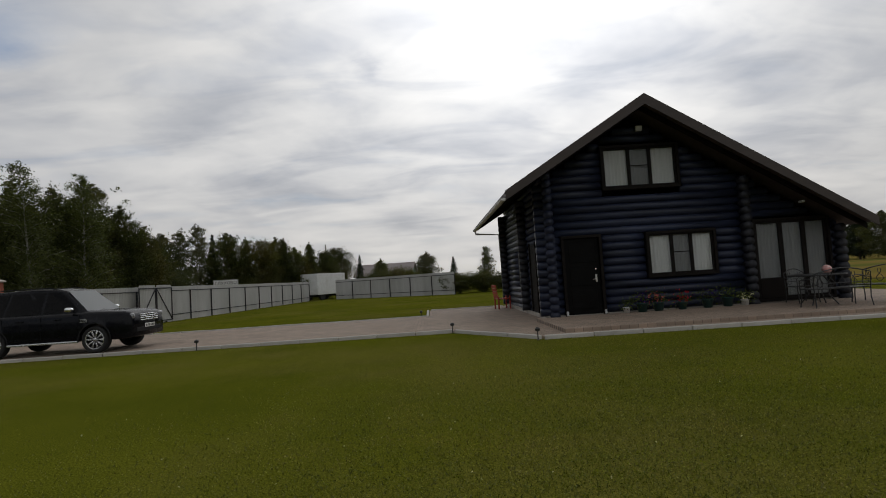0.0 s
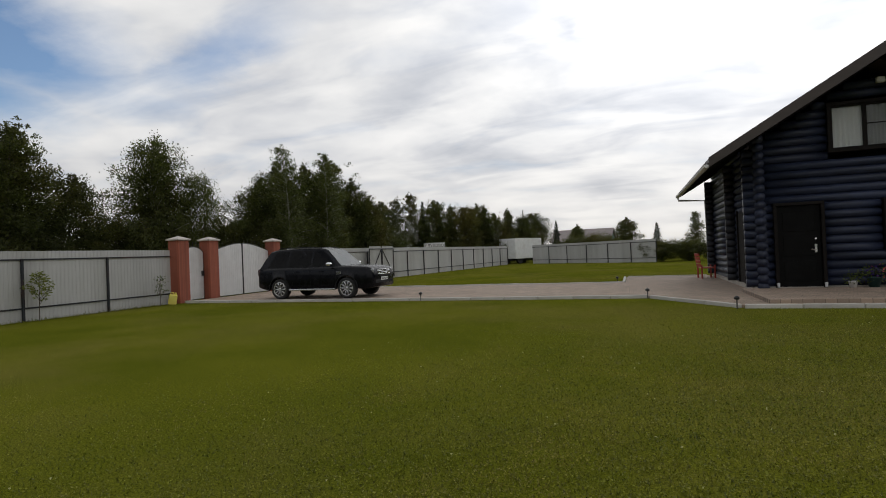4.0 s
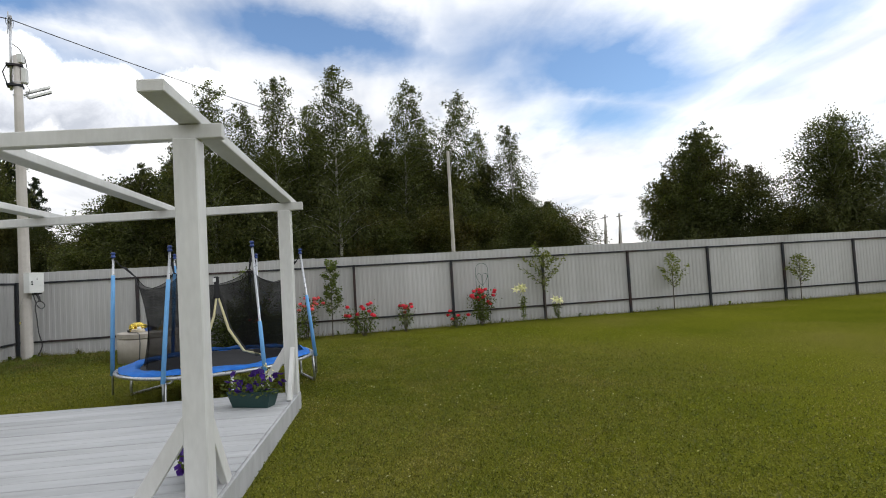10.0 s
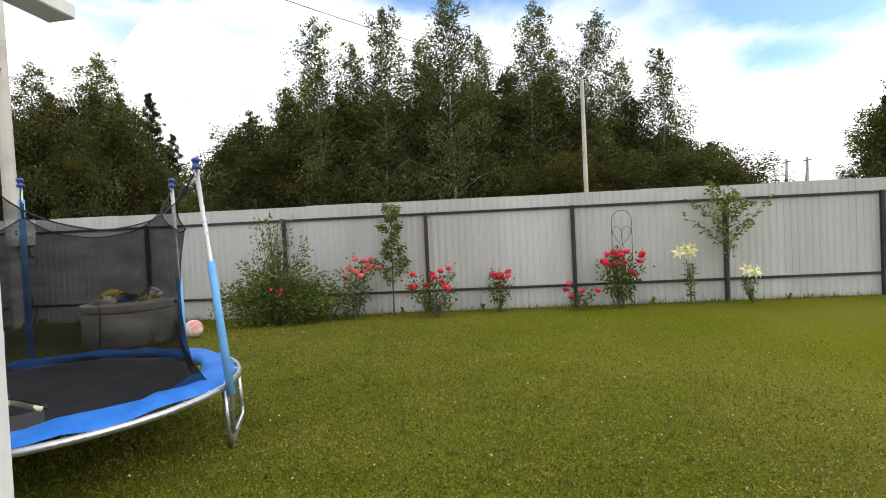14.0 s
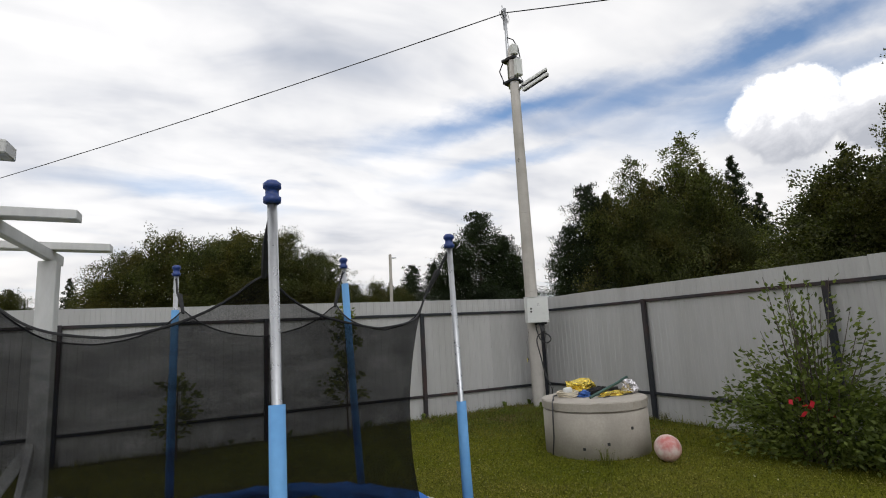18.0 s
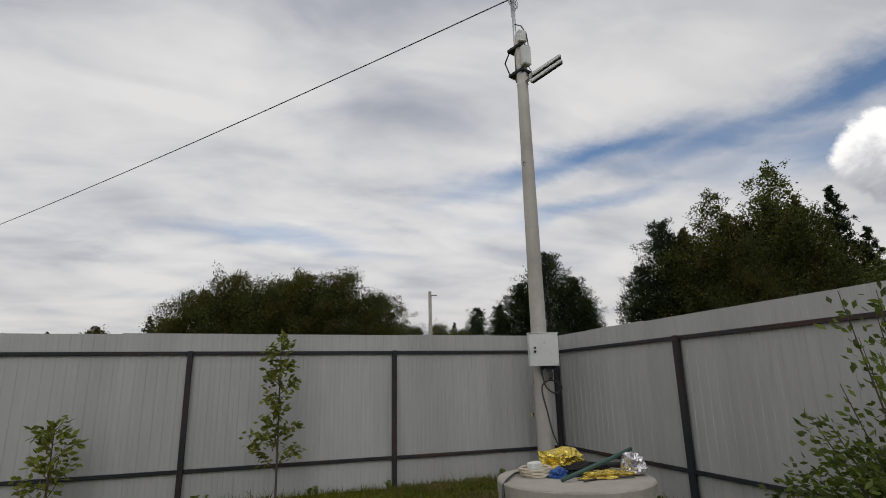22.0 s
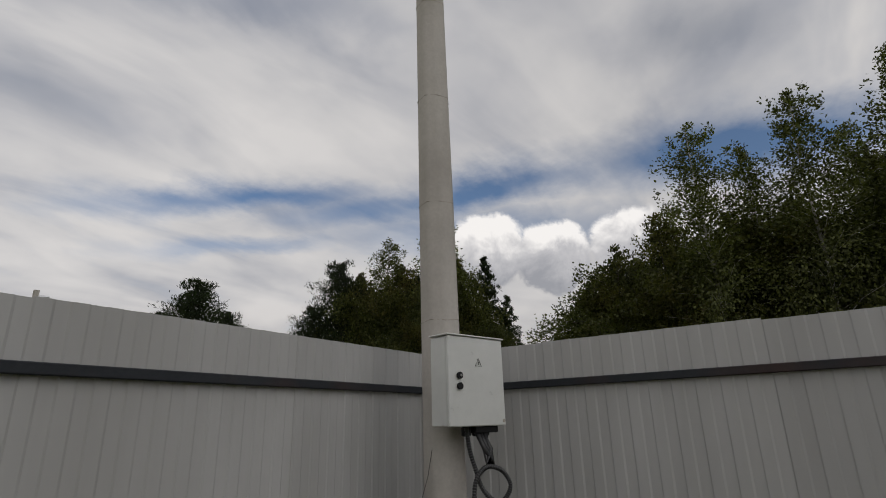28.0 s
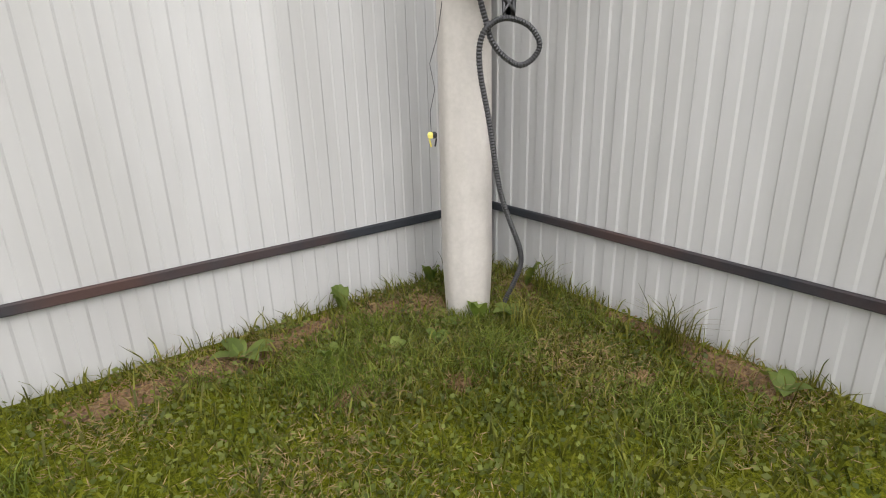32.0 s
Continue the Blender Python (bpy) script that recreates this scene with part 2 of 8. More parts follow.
def glass_material(name, tint, rough=0.02, clear=0.25, through_tint=(0.3, 0.3, 0.31)):
    m = bpy.data.materials.new(name)
    m.use_nodes = True
    t = m.node_tree
    b = t.nodes["Principled BSDF"]
    b.inputs["Base Color"].default_value = (*tint, 1)
    b.inputs["Roughness"].default_value = rough
    b.inputs["IOR"].default_value = 1.5
    tr = t.nodes.new("ShaderNodeBsdfTransparent")
    tr.inputs[0].default_value = (*through_tint, 1)
    mx = t.nodes.new("ShaderNodeMixShader")
    mx.inputs[0].default_value = clear
    link(t, b.outputs[0], mx.inputs[1])
    link(t, tr.outputs[0], mx.inputs[2])
    link(t, mx.outputs[0], t.nodes["Material Output"].inputs[0])
    return m


def mesh_net(name, colour, clear, cell):
    """Fine knitted netting: threads of colour with open holes between them."""
    m = bpy.data.materials.new(name)
    m.use_nodes = True
    t = m.node_tree
    b = t.nodes["Principled BSDF"]
    b.inputs["Base Color"].default_value, b.inputs["Roughness"].default_value = (*colour, 1), 0.9
    b.inputs["Specular IOR Level"].default_value = 0.05
    pos = t.nodes.new("ShaderNodeNewGeometry").outputs["Position"]
    tone = noisy(t, vmaths(t, "MULTIPLY", pos, (1, 1, 3)).outputs[0], 3.0, 4.0)
    wv = noisy(t, pos, cell, 1.0)
    op = maths(t, "ADD", maths(t, "MULTIPLY", maths(t, "SUBTRACT", tone, 0.5), 0.45), maths(t, "ADD", clear, maths(t, "MULTIPLY", maths(t, "SUBTRACT", wv, 0.5), 0.5)), True)
    tr = t.nodes.new("ShaderNodeBsdfTransparent")
    mx = t.nodes.new("ShaderNodeMixShader")
    link(t, op, mx.inputs[0])
    link(t, b.outputs[0], mx.inputs[1])
    link(t, tr.outputs[0], mx.inputs[2])
    link(t, mx.outputs[0], t.nodes["Material Output"].inputs[0])
    return m


def paving_material(name, c1, c2, joint, w, h):
    m = material(name, c1, c2, rough=0.85, scale=1.2, fine=55, bump=0.25)
    t = m.node_tree
    b = t.nodes["Principled BSDF"]
    src = b.inputs["Base Color"].links[0].from_socket
    br = t.nodes.new("ShaderNodeTexBrick")
    link(t, t.nodes.new("ShaderNodeNewGeometry").outputs["Position"], br.inputs["Vector"])
    br.inputs["Scale"].default_value = 1.0
    br.inputs["Brick Width"].default_value, br.inputs["Row Height"].default_value = w, h
    br.inputs["Mortar Size"].default_value = 0.006
    br.inputs["Color1"].default_value, br.inputs["Color2"].default_value = (0.82, 0.82, 0.82, 1), (1.15, 1.12, 1.1, 1)
    br.inputs["Mortar"].default_value = (*joint, 1)
    link(t, mixc(t, 1.0, src, br.outputs[0], "MULTIPLY"), b.inputs["Base Color"])
    return m


def lawn_material():
    m = material("lawn_ground", (0.070, 0.082, 0.008), (0.118, 0.123, 0.013), rough=0.95, scale=0.35, fine=45, bump=0.35, spec=0.0, c3=(0.155, 0.130, 0.04), wear=0.45, gap=0.02)
    t = m.node_tree
    b = t.nodes["Principled BSDF"]
    src = b.inputs["Base Color"].links[0].from_socket
    pos = t.nodes.new("ShaderNodeNewGeometry").outputs["Position"]
    sp = t.nodes.new("ShaderNodeSeparateXYZ")
    link(t, pos, sp.inputs[0])
    # hay field past the plot's open side
    east = maths(t, "MULTIPLY", maths(t, "SUBTRACT", sp.outputs[0], 36.0), 0.25, True)
    field = ramp(t, noisy(t, pos, 0.06, 4.0), [(0.4, (0.22, 0.155, 0.045)), (0.62, (0.11, 0.12, 0.03))])
    specks = ramp(t, noisy(t, pos, 60.0, 4.0, 0.8), [(0.38, (0.36, 0.40, 0.36)), (0.5, (0.95, 0.96, 0.93)), (0.64, (1.75, 1.65, 1.5))])
    link(t, mixc(t, east, mixc(t, 1.0, src, specks, "MULTIPLY"), field), b.inputs["Base Color"])
    return m


LAWN = lawn_material()
BLADE = leaf_material("grass_blade", (0.088, 0.104, 0.011), (0.160, 0.166, 0.022), (0.24, 0.19, 0.06), scale=1.6, wear=0.55, dim=0.36)
WEED = leaf_material("weed_leaf", (0.085, 0.120, 0.020), (0.185, 0.215, 0.046), (0.22, 0.18, 0.05), scale=3.0, wear=0.3, dim=0.5)
DOCKL = leaf_material("dock_leaf", (0.095, 0.145, 0.028), (0.190, 0.235, 0.062), scale=9.0)
TURF = leaf_material("long_turf", (0.112, 0.165, 0.020), (0.225, 0.270, 0.048), (0.27, 0.22, 0.08), scale=2.0, wear=0.4, dim=0.45)
EARTH = material("bare_earth", (0.105, 0.058, 0.030), (0.21, 0.128, 0.070), rough=1.0, scale=5, fine=70, bump=0.9, gap=0.012, c3=(0.07, 0.045, 0.028), wear=0.5)
STRAW = material("straw", (0.17, 0.115, 0.055), (0.31, 0.22, 0.10), rough=0.9)
SHEET = material("fence_sheet", (0.415, 0.413, 0.405), (0.480, 0.478, 0.470), rough=0.55, scale=1.3, fine=14, bump=0.04, spec=0.25, c3=(0.31, 0.305, 0.285), wear=0.55, stretch=(1, 1, 0.16), rand=0.05)
STEEL = material("fence_steel", (0.018, 0.021, 0.026), (0.036, 0.039, 0.044), rough=0.6, fine=60, c3=(0.14, 0.055, 0.03), wear=0.32, scale=1.4, spec=0.2)
BRICK = paving_material("pillar_brick", (0.23, 0.062, 0.036), (0.31, 0.095, 0.055), (0.75, 0.8, 0.85), 0.25, 0.072)
CAPSTONE = material("cap_stone", (0.42, 0.38, 0.34), (0.55, 0.5, 0.46), rough=0.8)
GATEW = material("gate_panel", (0.58, 0.58, 0.58), (0.68, 0.68, 0.68), rough=0.4, rand=0.04)
BLACK = material("black_iron", (0.012, 0.012, 0.013), (0.025, 0.025, 0.026), rough=0.42, fine=80)
PAVE = paving_material("paving", (0.250, 0.190, 0.142), (0.345, 0.270, 0.208), (0.45, 0.45, 0.45), 0.2, 0.1)
KERB = material("kerb_concrete", (0.42, 0.40, 0.37), (0.54, 0.515, 0.48), rough=0.9, rand=0.08, bump=0.3)
LOG = material("stained_log", (0.005, 0.007, 0.015), (0.027, 0.036, 0.072), rough=0.42, scale=2.2, fine=30, bump=0.25, stretch=(0.25, 0.25, 1.6), rand=0.16, spec=0.35)
LOGEND = material("log_end", (0.006, 0.007, 0.011), (0.016, 0.018, 0.027), rough=0.6, rand=0.2)
TRIM = material("dark_trim", (0.007, 0.006, 0.005), (0.014, 0.011, 0.010), rough=0.6, fine=50, spec=0.1)
ROOFT = material("roof_tile", (0.05, 0.036, 0.032), (0.085, 0.064, 0.056), rough=0.6)
BARGE = material("barge_board", (0.030, 0.021, 0.017), (0.052, 0.038, 0.031), rough=0.55, stretch=(0.4, 0.4, 2))
GUTTER = material("gutter_white", (0.5, 0.5, 0.5), (0.62, 0.62, 0.61), rough=0.4)
WINDOWG = glass_material("window_glass", (0.06, 0.07, 0.08), 0.03, 0.88, (0.95, 0.96, 0.95))
CURTAIN = material("curtain", (0.74, 0.74, 0.74), (0.86, 0.86, 0.85), rough=0.9, scale=4, stretch=(6, 6, 0.4))
SHEER = material("sheer_curtain", (0.26, 0.26, 0.265), (0.36, 0.36, 0.36), rough=0.9, scale=4, stretch=(6, 6, 0.4))
# near black: the shade of the unlit rooms, put into the wall colour
INSIDE = material("painted_room_shade", (0.05, 0.05, 0.055), (0.08, 0.08, 0.085), rough=0.9)
WHITEP = material("white_paint_wood", (0.53, 0.53, 0.51), (0.66, 0.66, 0.64), rough=0.6, scale=4, fine=35, stretch=(1, 1, 0.3), bump=0.3, c3=(0.42, 0.40, 0.36), wear=0.22, rand=0.05)
DECK = material("deck_board", (0.36, 0.365, 0.37), (0.47, 0.475, 0.48), rough=0.6, scale=2.2, fine=30, stretch=(3, 0.4, 1), bump=0.3, c3=(0.23, 0.23, 0.22), wear=0.45, rand=0.12)
CONC = material("concrete", (0.33, 0.30, 0.26), (0.46, 0.42, 0.365), rough=0.92, scale=2.5, fine=45, bump=0.5, c3=(0.24, 0.225, 0.19), wear=0.5, gap=0.004)
POLEC = material("pole_concrete", (0.42, 0.395, 0.36), (0.54, 0.51, 0.47), rough=0.9, scale=2.0, fine=50, bump=0.35, c3=(0.29, 0.265, 0.235), wear=0.5)
BOXM = material("box_enamel", (0.60, 0.61, 0.585), (0.68, 0.69, 0.665), rough=0.35, scale=2, fine=20, bump=0.03)
HOSE = material("corrugated_hose", (0.016, 0.016, 0.017), (0.034, 0.034, 0.036), rough=0.4)
GALV = material("galvanised_tube", (0.40, 0.41, 0.42), (0.58, 0.59, 0.60), rough=0.32, metal=0.85, fine=30)
FOAM = material("blue_foam", (0.115, 0.31, 0.60), (0.16, 0.39, 0.70), rough=0.7, scale=6, bump=0.3)
NAVY = material("navy_plastic", (0.012, 0.035, 0.16), (0.025, 0.06, 0.24), rough=0.4)
PADB = material("blue_pvc_pad", (0.012, 0.115, 0.46), (0.03, 0.19, 0.62), spec=0.2, rough=0.6, scale=7, fine=25, bump=0.4, gap=0.01)
MAT = material("jump_mat", (0.012, 0.012, 0.014), (0.026, 0.026, 0.03), rough=0.8)
NET = mesh_net("safety_net", (0.006, 0.006, 0.007), 0.37, 260.0)
NETEDGE = material("net_hem", (0.01, 0.01, 0.011), (0.02, 0.02, 0.022), rough=0.8)
ZIPY = material("zip_tape", (0.62, 0.55, 0.30), (0.75, 0.68, 0.42), rough=0.8)
BARKB = material("birch_bark", (0.40, 0.38, 0.34), (0.62, 0.60, 0.56), rough=0.85, scale=1.2, fine=9, bump=0.4, c3=(0.05, 0.045, 0.04), wear=0.75, stretch=(1, 1, 2.2))
BARKD = material("dark_bark", (0.055, 0.045, 0.035), (0.11, 0.09, 0.07), rough=0.9, fine=25, bump=0.6)
LEAFB = leaf_material("birch_leaf", (0.060, 0.074, 0.020), (0.125, 0.140, 0.045), dim=0.42)
LEAFD = leaf_material("dark_leaf", (0.042, 0.053, 0.015), (0.098, 0.112, 0.034), (0.13, 0.095, 0.024), dim=0.42)
LEAFW = leaf_material("willow_leaf", (0.044, 0.054, 0.016), (0.088, 0.100, 0.031), (0.125, 0.085, 0.020), dim=0.42)
NEEDLE = leaf_material("needles", (0.014, 0.024, 0.011), (0.034, 0.050, 0.020), dim=0.42)
LEAFG = leaf_material("garden_leaf", (0.056, 0.082, 0.017), (0.130, 0.158, 0.040), scale=4, dim=0.42)
LEAFS = leaf_material("fresh_leaf", (0.105, 0.135, 0.026), (0.215, 0.240, 0.060), (0.26, 0.22, 0.05), scale=5, wear=0.3, dim=0.5)
ROSER = leaf_material("rose_red", (0.42, 0.012, 0.032), (0.68, 0.045, 0.085), scale=6)
ROSEP = leaf_material("rose_pink", (0.55, 0.075, 0.10), (0.75, 0.16, 0.19), scale=6)
LILY = leaf_material("lily_cream", (0.76, 0.72, 0.52), (0.86, 0.83, 0.66), scale=6)
PETUN = leaf_material("petunia_violet", (0.018, 0.005, 0.11), (0.05, 0.014, 0.20), scale=9)
POTG = material("green_planter", (0.006, 0.030, 0.028), (0.012, 0.048, 0.043), rough=0.5)
SOIL = material("soil", (0.02, 0.015, 0.01), (0.05, 0.036, 0.024), rough=1.0, bump=0.8, gap=0.01)
CARP = material("car_paint", (0.0035, 0.004, 0.006), (0.006, 0.0065, 0.009), rough=0.25, fine=5, bump=0.0, coat=0.14, spec=0.1)
CARG = glass_material("car_glass", (0.003, 0.003, 0.004), 0.05, 0.75, (0.05, 0.05, 0.055))
# the pale tint paints in the sky's reflection
CARW = glass_material("windscreen", (0.10, 0.115, 0.115), 0.04, 0.25)
TYRE = material("tyre", (0.012, 0.012, 0.012), (0.022, 0.022, 0.022), rough=0.85, fine=80)
ALLOY = material("alloy", (0.52, 0.53, 0.54), (0.64, 0.65, 0.66), rough=0.25, metal=0.8)
CHROME = material("chrome", (0.7, 0.7, 0.71), (0.8, 0.8, 0.81), rough=0.1, metal=1.0, bump=0)
PLASTIC = material("black_plastic", (0.009, 0.009, 0.010), (0.017, 0.017, 0.018), rough=0.7, spec=0.25)
DOORB = material("black_door", (0.004, 0.004, 0.004), (0.008, 0.008, 0.008), rough=0.6, spec=0.06)
LITTER = material("brown_litter", (0.15, 0.085, 0.036), (0.30, 0.19, 0.09), rough=0.95, rand=0.2)
LAMPG = material("headlight", (0.11, 0.115, 0.12), (0.22, 0.225, 0.23), rough=0.12, coat=1.0)
LAMPR = material("tail_light", (0.045, 0.007, 0.007), (0.075, 0.011, 0.011), rough=0.15, coat=0.6)
PLATE = material("white_plate", (0.66, 0.66, 0.64), (0.74, 0.74, 0.72), rough=0.4)
INK = material("black_ink", (0.012, 0.012, 0.012), (0.02, 0.02, 0.02), rough=0.6, bump=0)
FOIL = material("gold_foil", (0.55, 0.40, 0.045), (0.82, 0.66, 0.16), rough=0.2, metal=0.75, scale=30, fine=90, bump=0.9, gap=0.01)
SILV = material("silver_foil", (0.52, 0.50, 0.52), (0.72, 0.70, 0.72), rough=0.25, metal=0.7, scale=30, bump=0.8, gap=0.01)
ROPE = material("cream_rope", (0.50, 0.44, 0.33), (0.66, 0.60, 0.47), rough=0.9)
TARP = material("blue_bag", (0.02, 0.07, 0.26), (0.04, 0.12, 0.36), rough=0.5)
GREENR = material("green_rod", (0.03, 0.075, 0.06), (0.05, 0.11, 0.09), rough=0.5)
YELLOW = material("yellow_plastic", (0.62, 0.52, 0.06), (0.75, 0.66, 0.16), rough=0.5)
REDP = material("red_paint", (0.30, 0.03, 0.018), (0.42, 0.055, 0.035), rough=0.6)
TRUCKW = material("truck_white", (0.62, 0.63, 0.63), (0.74, 0.75, 0.75), rough=0.5, c3=(0.5, 0.47, 0.42), wear=0.3)
HUTG = material("green_siding", (0.10, 0.16, 0.145), (0.15, 0.22, 0.20), rough=0.7, stretch=(4, 4, 0.3))
HUTR = material("hut_roof", (0.17, 0.14, 0.135), (0.25, 0.215, 0.205), rough=0.6)
WOODB = material("old_brown_wood", (0.075, 0.05, 0.036), (0.13, 0.09, 0.065), rough=0.85)
BALLM = material("ball_skin", (0.60, 0.42, 0.40), (0.78, 0.72, 0.66), rough=0.4, scale=9, fine=22, c3=(0.45, 0.06, 0.05), wear=0.8)
MIRR = material("mirror", (0.8, 0.8, 0.8), (0.82, 0.82, 0.82), rough=0.03, metal=1, bump=0)


# ---- building helpers ----
def box(bm, c, s, rot=None, bev=0.0):
    """A box of size s at c, turned by the matrix rot, with its edges rounded by bev."""
    made = bmesh.ops.create_cube(bm, size=1.0)["verts"]
    for v in made:
        v.co = Vector((v.co.x * s[0], v.co.y * s[1], v.co.z * s[2]))
    if bev:
        made = list({v for e in bmesh.ops.bevel(bm, geom=list({e for v in made for e in v.link_edges}), offset=bev, segments=1, affect="EDGES", profile=0.5)["faces"] for v in e.verts} | {v for v in made if v.is_valid})
    for v in made:
        v.co = (rot @ v.co if rot else v.co) + Vector(c)
    return bm


def span(bm, x0, x1, y0, y1, z0, z1, bev=0.0):
    return box(bm, ((x0 + x1) / 2, (y0 + y1) / 2, (z0 + z1) / 2), (abs(x1 - x0), abs(y1 - y0), abs(z1 - z0)), None, bev)


def tube(bm, pts, radii, seg=8, cap=True, closed=False):
    """A round bar through pts; radii: one number, or one for each point."""
    pts = [Vector(p) for p in pts]
    if isinstance(radii, (int, float)):
        radii = [radii] * len(pts)
    rings, side = [], None
    n = len(pts)
    for i, p in enumerate(pts):
        a, b = (pts[(i - 1) % n], pts[(i + 1) % n]) if closed else (pts[max(i - 1, 0)], pts[min(i + 1, n - 1)])
        d = (b - a).normalized()
        if side is None:
            side = d.orthogonal().normalized()
        side = (side - d * side.dot(d)).normalized()
        other = d.cross(side)
        rings.append([bm.verts.new(p + radii[i] * (math.cos(6.28318 * k / seg) * side + math.sin(6.28318 * k / seg) * other)) for k in range(seg)])
    pairs = list(zip(rings, rings[1:])) + ([(rings[-1], rings[0])] if closed else [])
    for r0, r1 in pairs:
        for k in range(seg):
            bm.faces.new((r0[k], r0[(k + 1) % seg], r1[(k + 1) % seg], r1[k]))
    if cap and not closed:
        bm.faces.new(rings[0][::-1])
        bm.faces.new(rings[-1])
    return bm


def lathe(bm, profile, seg=24, centre=(0, 0)):
    """A turned body: rows of radius and height."""
    rings = [[bm.verts.new((centre[0] + r * math.cos(6.28318 * k / seg), centre[1] + r * math.sin(6.28318 * k / seg), z)) for k in range(seg)] for r, z in profile]
    for r0, r1 in zip(rings, rings[1:]):
        for k in range(seg):
            bm.faces.new((r0[k], r0[(k + 1) % seg], r1[(k + 1) % seg], r1[k]))
    bm.faces.new(rings[0][::-1])
    bm.faces.new(rings[-1])
    return bm


def prism(bm, outline, depth, m=None):
    """A plate: an outline in x and z, pushed along y by depth."""
    m = m or Matrix()
    a = [bm.verts.new(m @ Vector((x, 0, z))) for x, z in outline]
    b = [bm.verts.new(m @ Vector((x, depth, z))) for x, z in outline]
    bm.faces.new(a)
    bm.faces.new(b[::-1])
    for k in range(len(a)):
        j = (k + 1) % len(a)
        bm.faces.new((a[j], a[k], b[k], b[j]))
    return bm


def made(name, bm, mat, smooth=False):
    me = bpy.data.meshes.new(name)
    bmesh.ops.recalc_face_normals(bm, faces=bm.faces)
    bm.to_mesh(me)
    bm.free()
    me.materials.append(mat)
    if smooth:
        me.polygons.foreach_set("use_smooth", [True] * len(me.polygons))
    return me


def part(name, bm, mat, parent, label="", smooth=False):
    ob = new(name, made(name, bm, mat, smooth))
    ob.parent = parent
    return tagged(ob, label)


def piece(name, me, parent, m=None):
    """Another object on a mesh that exists."""
    ob = new(name, me)
    ob.parent = parent
    if m:
        ob.matrix_basis = m
    return ob


def thing(name, label, category, m=None, group="", kind=""):
    ob = new(name)
    if m:
        ob.matrix_basis = m
    ob.empty_display_size = 0.2
    return tagged(ob, label, category, group, kind)


def solid(name, bm, mat, label, category, m=None, group="", kind="", smooth=False):
    ob = new(name, made(name, bm, mat, smooth))
    if m:
        ob.matrix_basis = m
    return tagged(ob, label, category, group, kind)


def from_arrays(name, verts, faces, mat):
    """A mesh from numpy rows of corners and of triangles or quads."""
    me = bpy.data.meshes.new(name)
    verts, faces = np.asarray(verts, np.float32), np.asarray(faces, np.int32)
    n = faces.shape[1]
    me.vertices.add(len(verts))
    me.vertices.foreach_set("co", verts.ravel())
    me.loops.add(faces.size)
    me.loops.foreach_set("vertex_index", faces.ravel())
    me.polygons.add(len(faces))
    me.polygons.foreach_set("loop_start", np.arange(0, faces.size, n, dtype=np.int32))
    me.update(calc_edges=True)
    me.polygons.foreach_set("use_smooth", [False] * len(faces))
    me.materials.append(mat)
    return me


def leaves(centres, ways, length, width, rng, droop=0.3):
    """Folded leaf blades: rows of corners and quads, one for each centre, that point along ways."""
    n = len(centres)
    d = ways / (np.linalg.norm(ways, axis=1, keepdims=True) + 1e-9)
    d = d + rng.normal(0, 0.5, (n, 3)) - [0, 0, droop]
    d /= np.linalg.norm(d, axis=1, keepdims=True)
    s = np.cross(d, rng.normal(0, 1, (n, 3)))
    s /= np.linalg.norm(s, axis=1, keepdims=True)
    ln = (length * rng.uniform(0.65, 1.3, n))[:, None]
    wd = (width * rng.uniform(0.7, 1.25, n))[:, None]
    c = np.asarray(centres)
    v = np.stack([c, c + d * ln * 0.5 + s * wd * 0.5, c + d * ln, c + d * ln * 0.5 - s * wd * 0.5], 1).reshape(-1, 3)
    return v, np.arange(4 * n).reshape(n, 4)
# ---- ground ----
def ground():
    bm = bmesh.new()
    xs = [-900, -300, -90, -30, -8, 0, 4, 8, 12, 16, 24, 40, 90, 300, 900]
    ys = [-900, -300, -90, -30, -8, 0, 4, 8, 12, 16, 24, 40, 90, 300, 900]
    rows = [[bm.verts.new((x, y, 0)) for x in xs] for y in ys]
    for r0, r1 in zip(rows, rows[1:]):
        for k in range(len(xs) - 1):
            bm.faces.new((r0[k], r0[k + 1], r1[k + 1], r1[k]))
    solid("ground", bm, LAWN, "mown green lawn running out into open land", "ground", kind="structure")


ground()


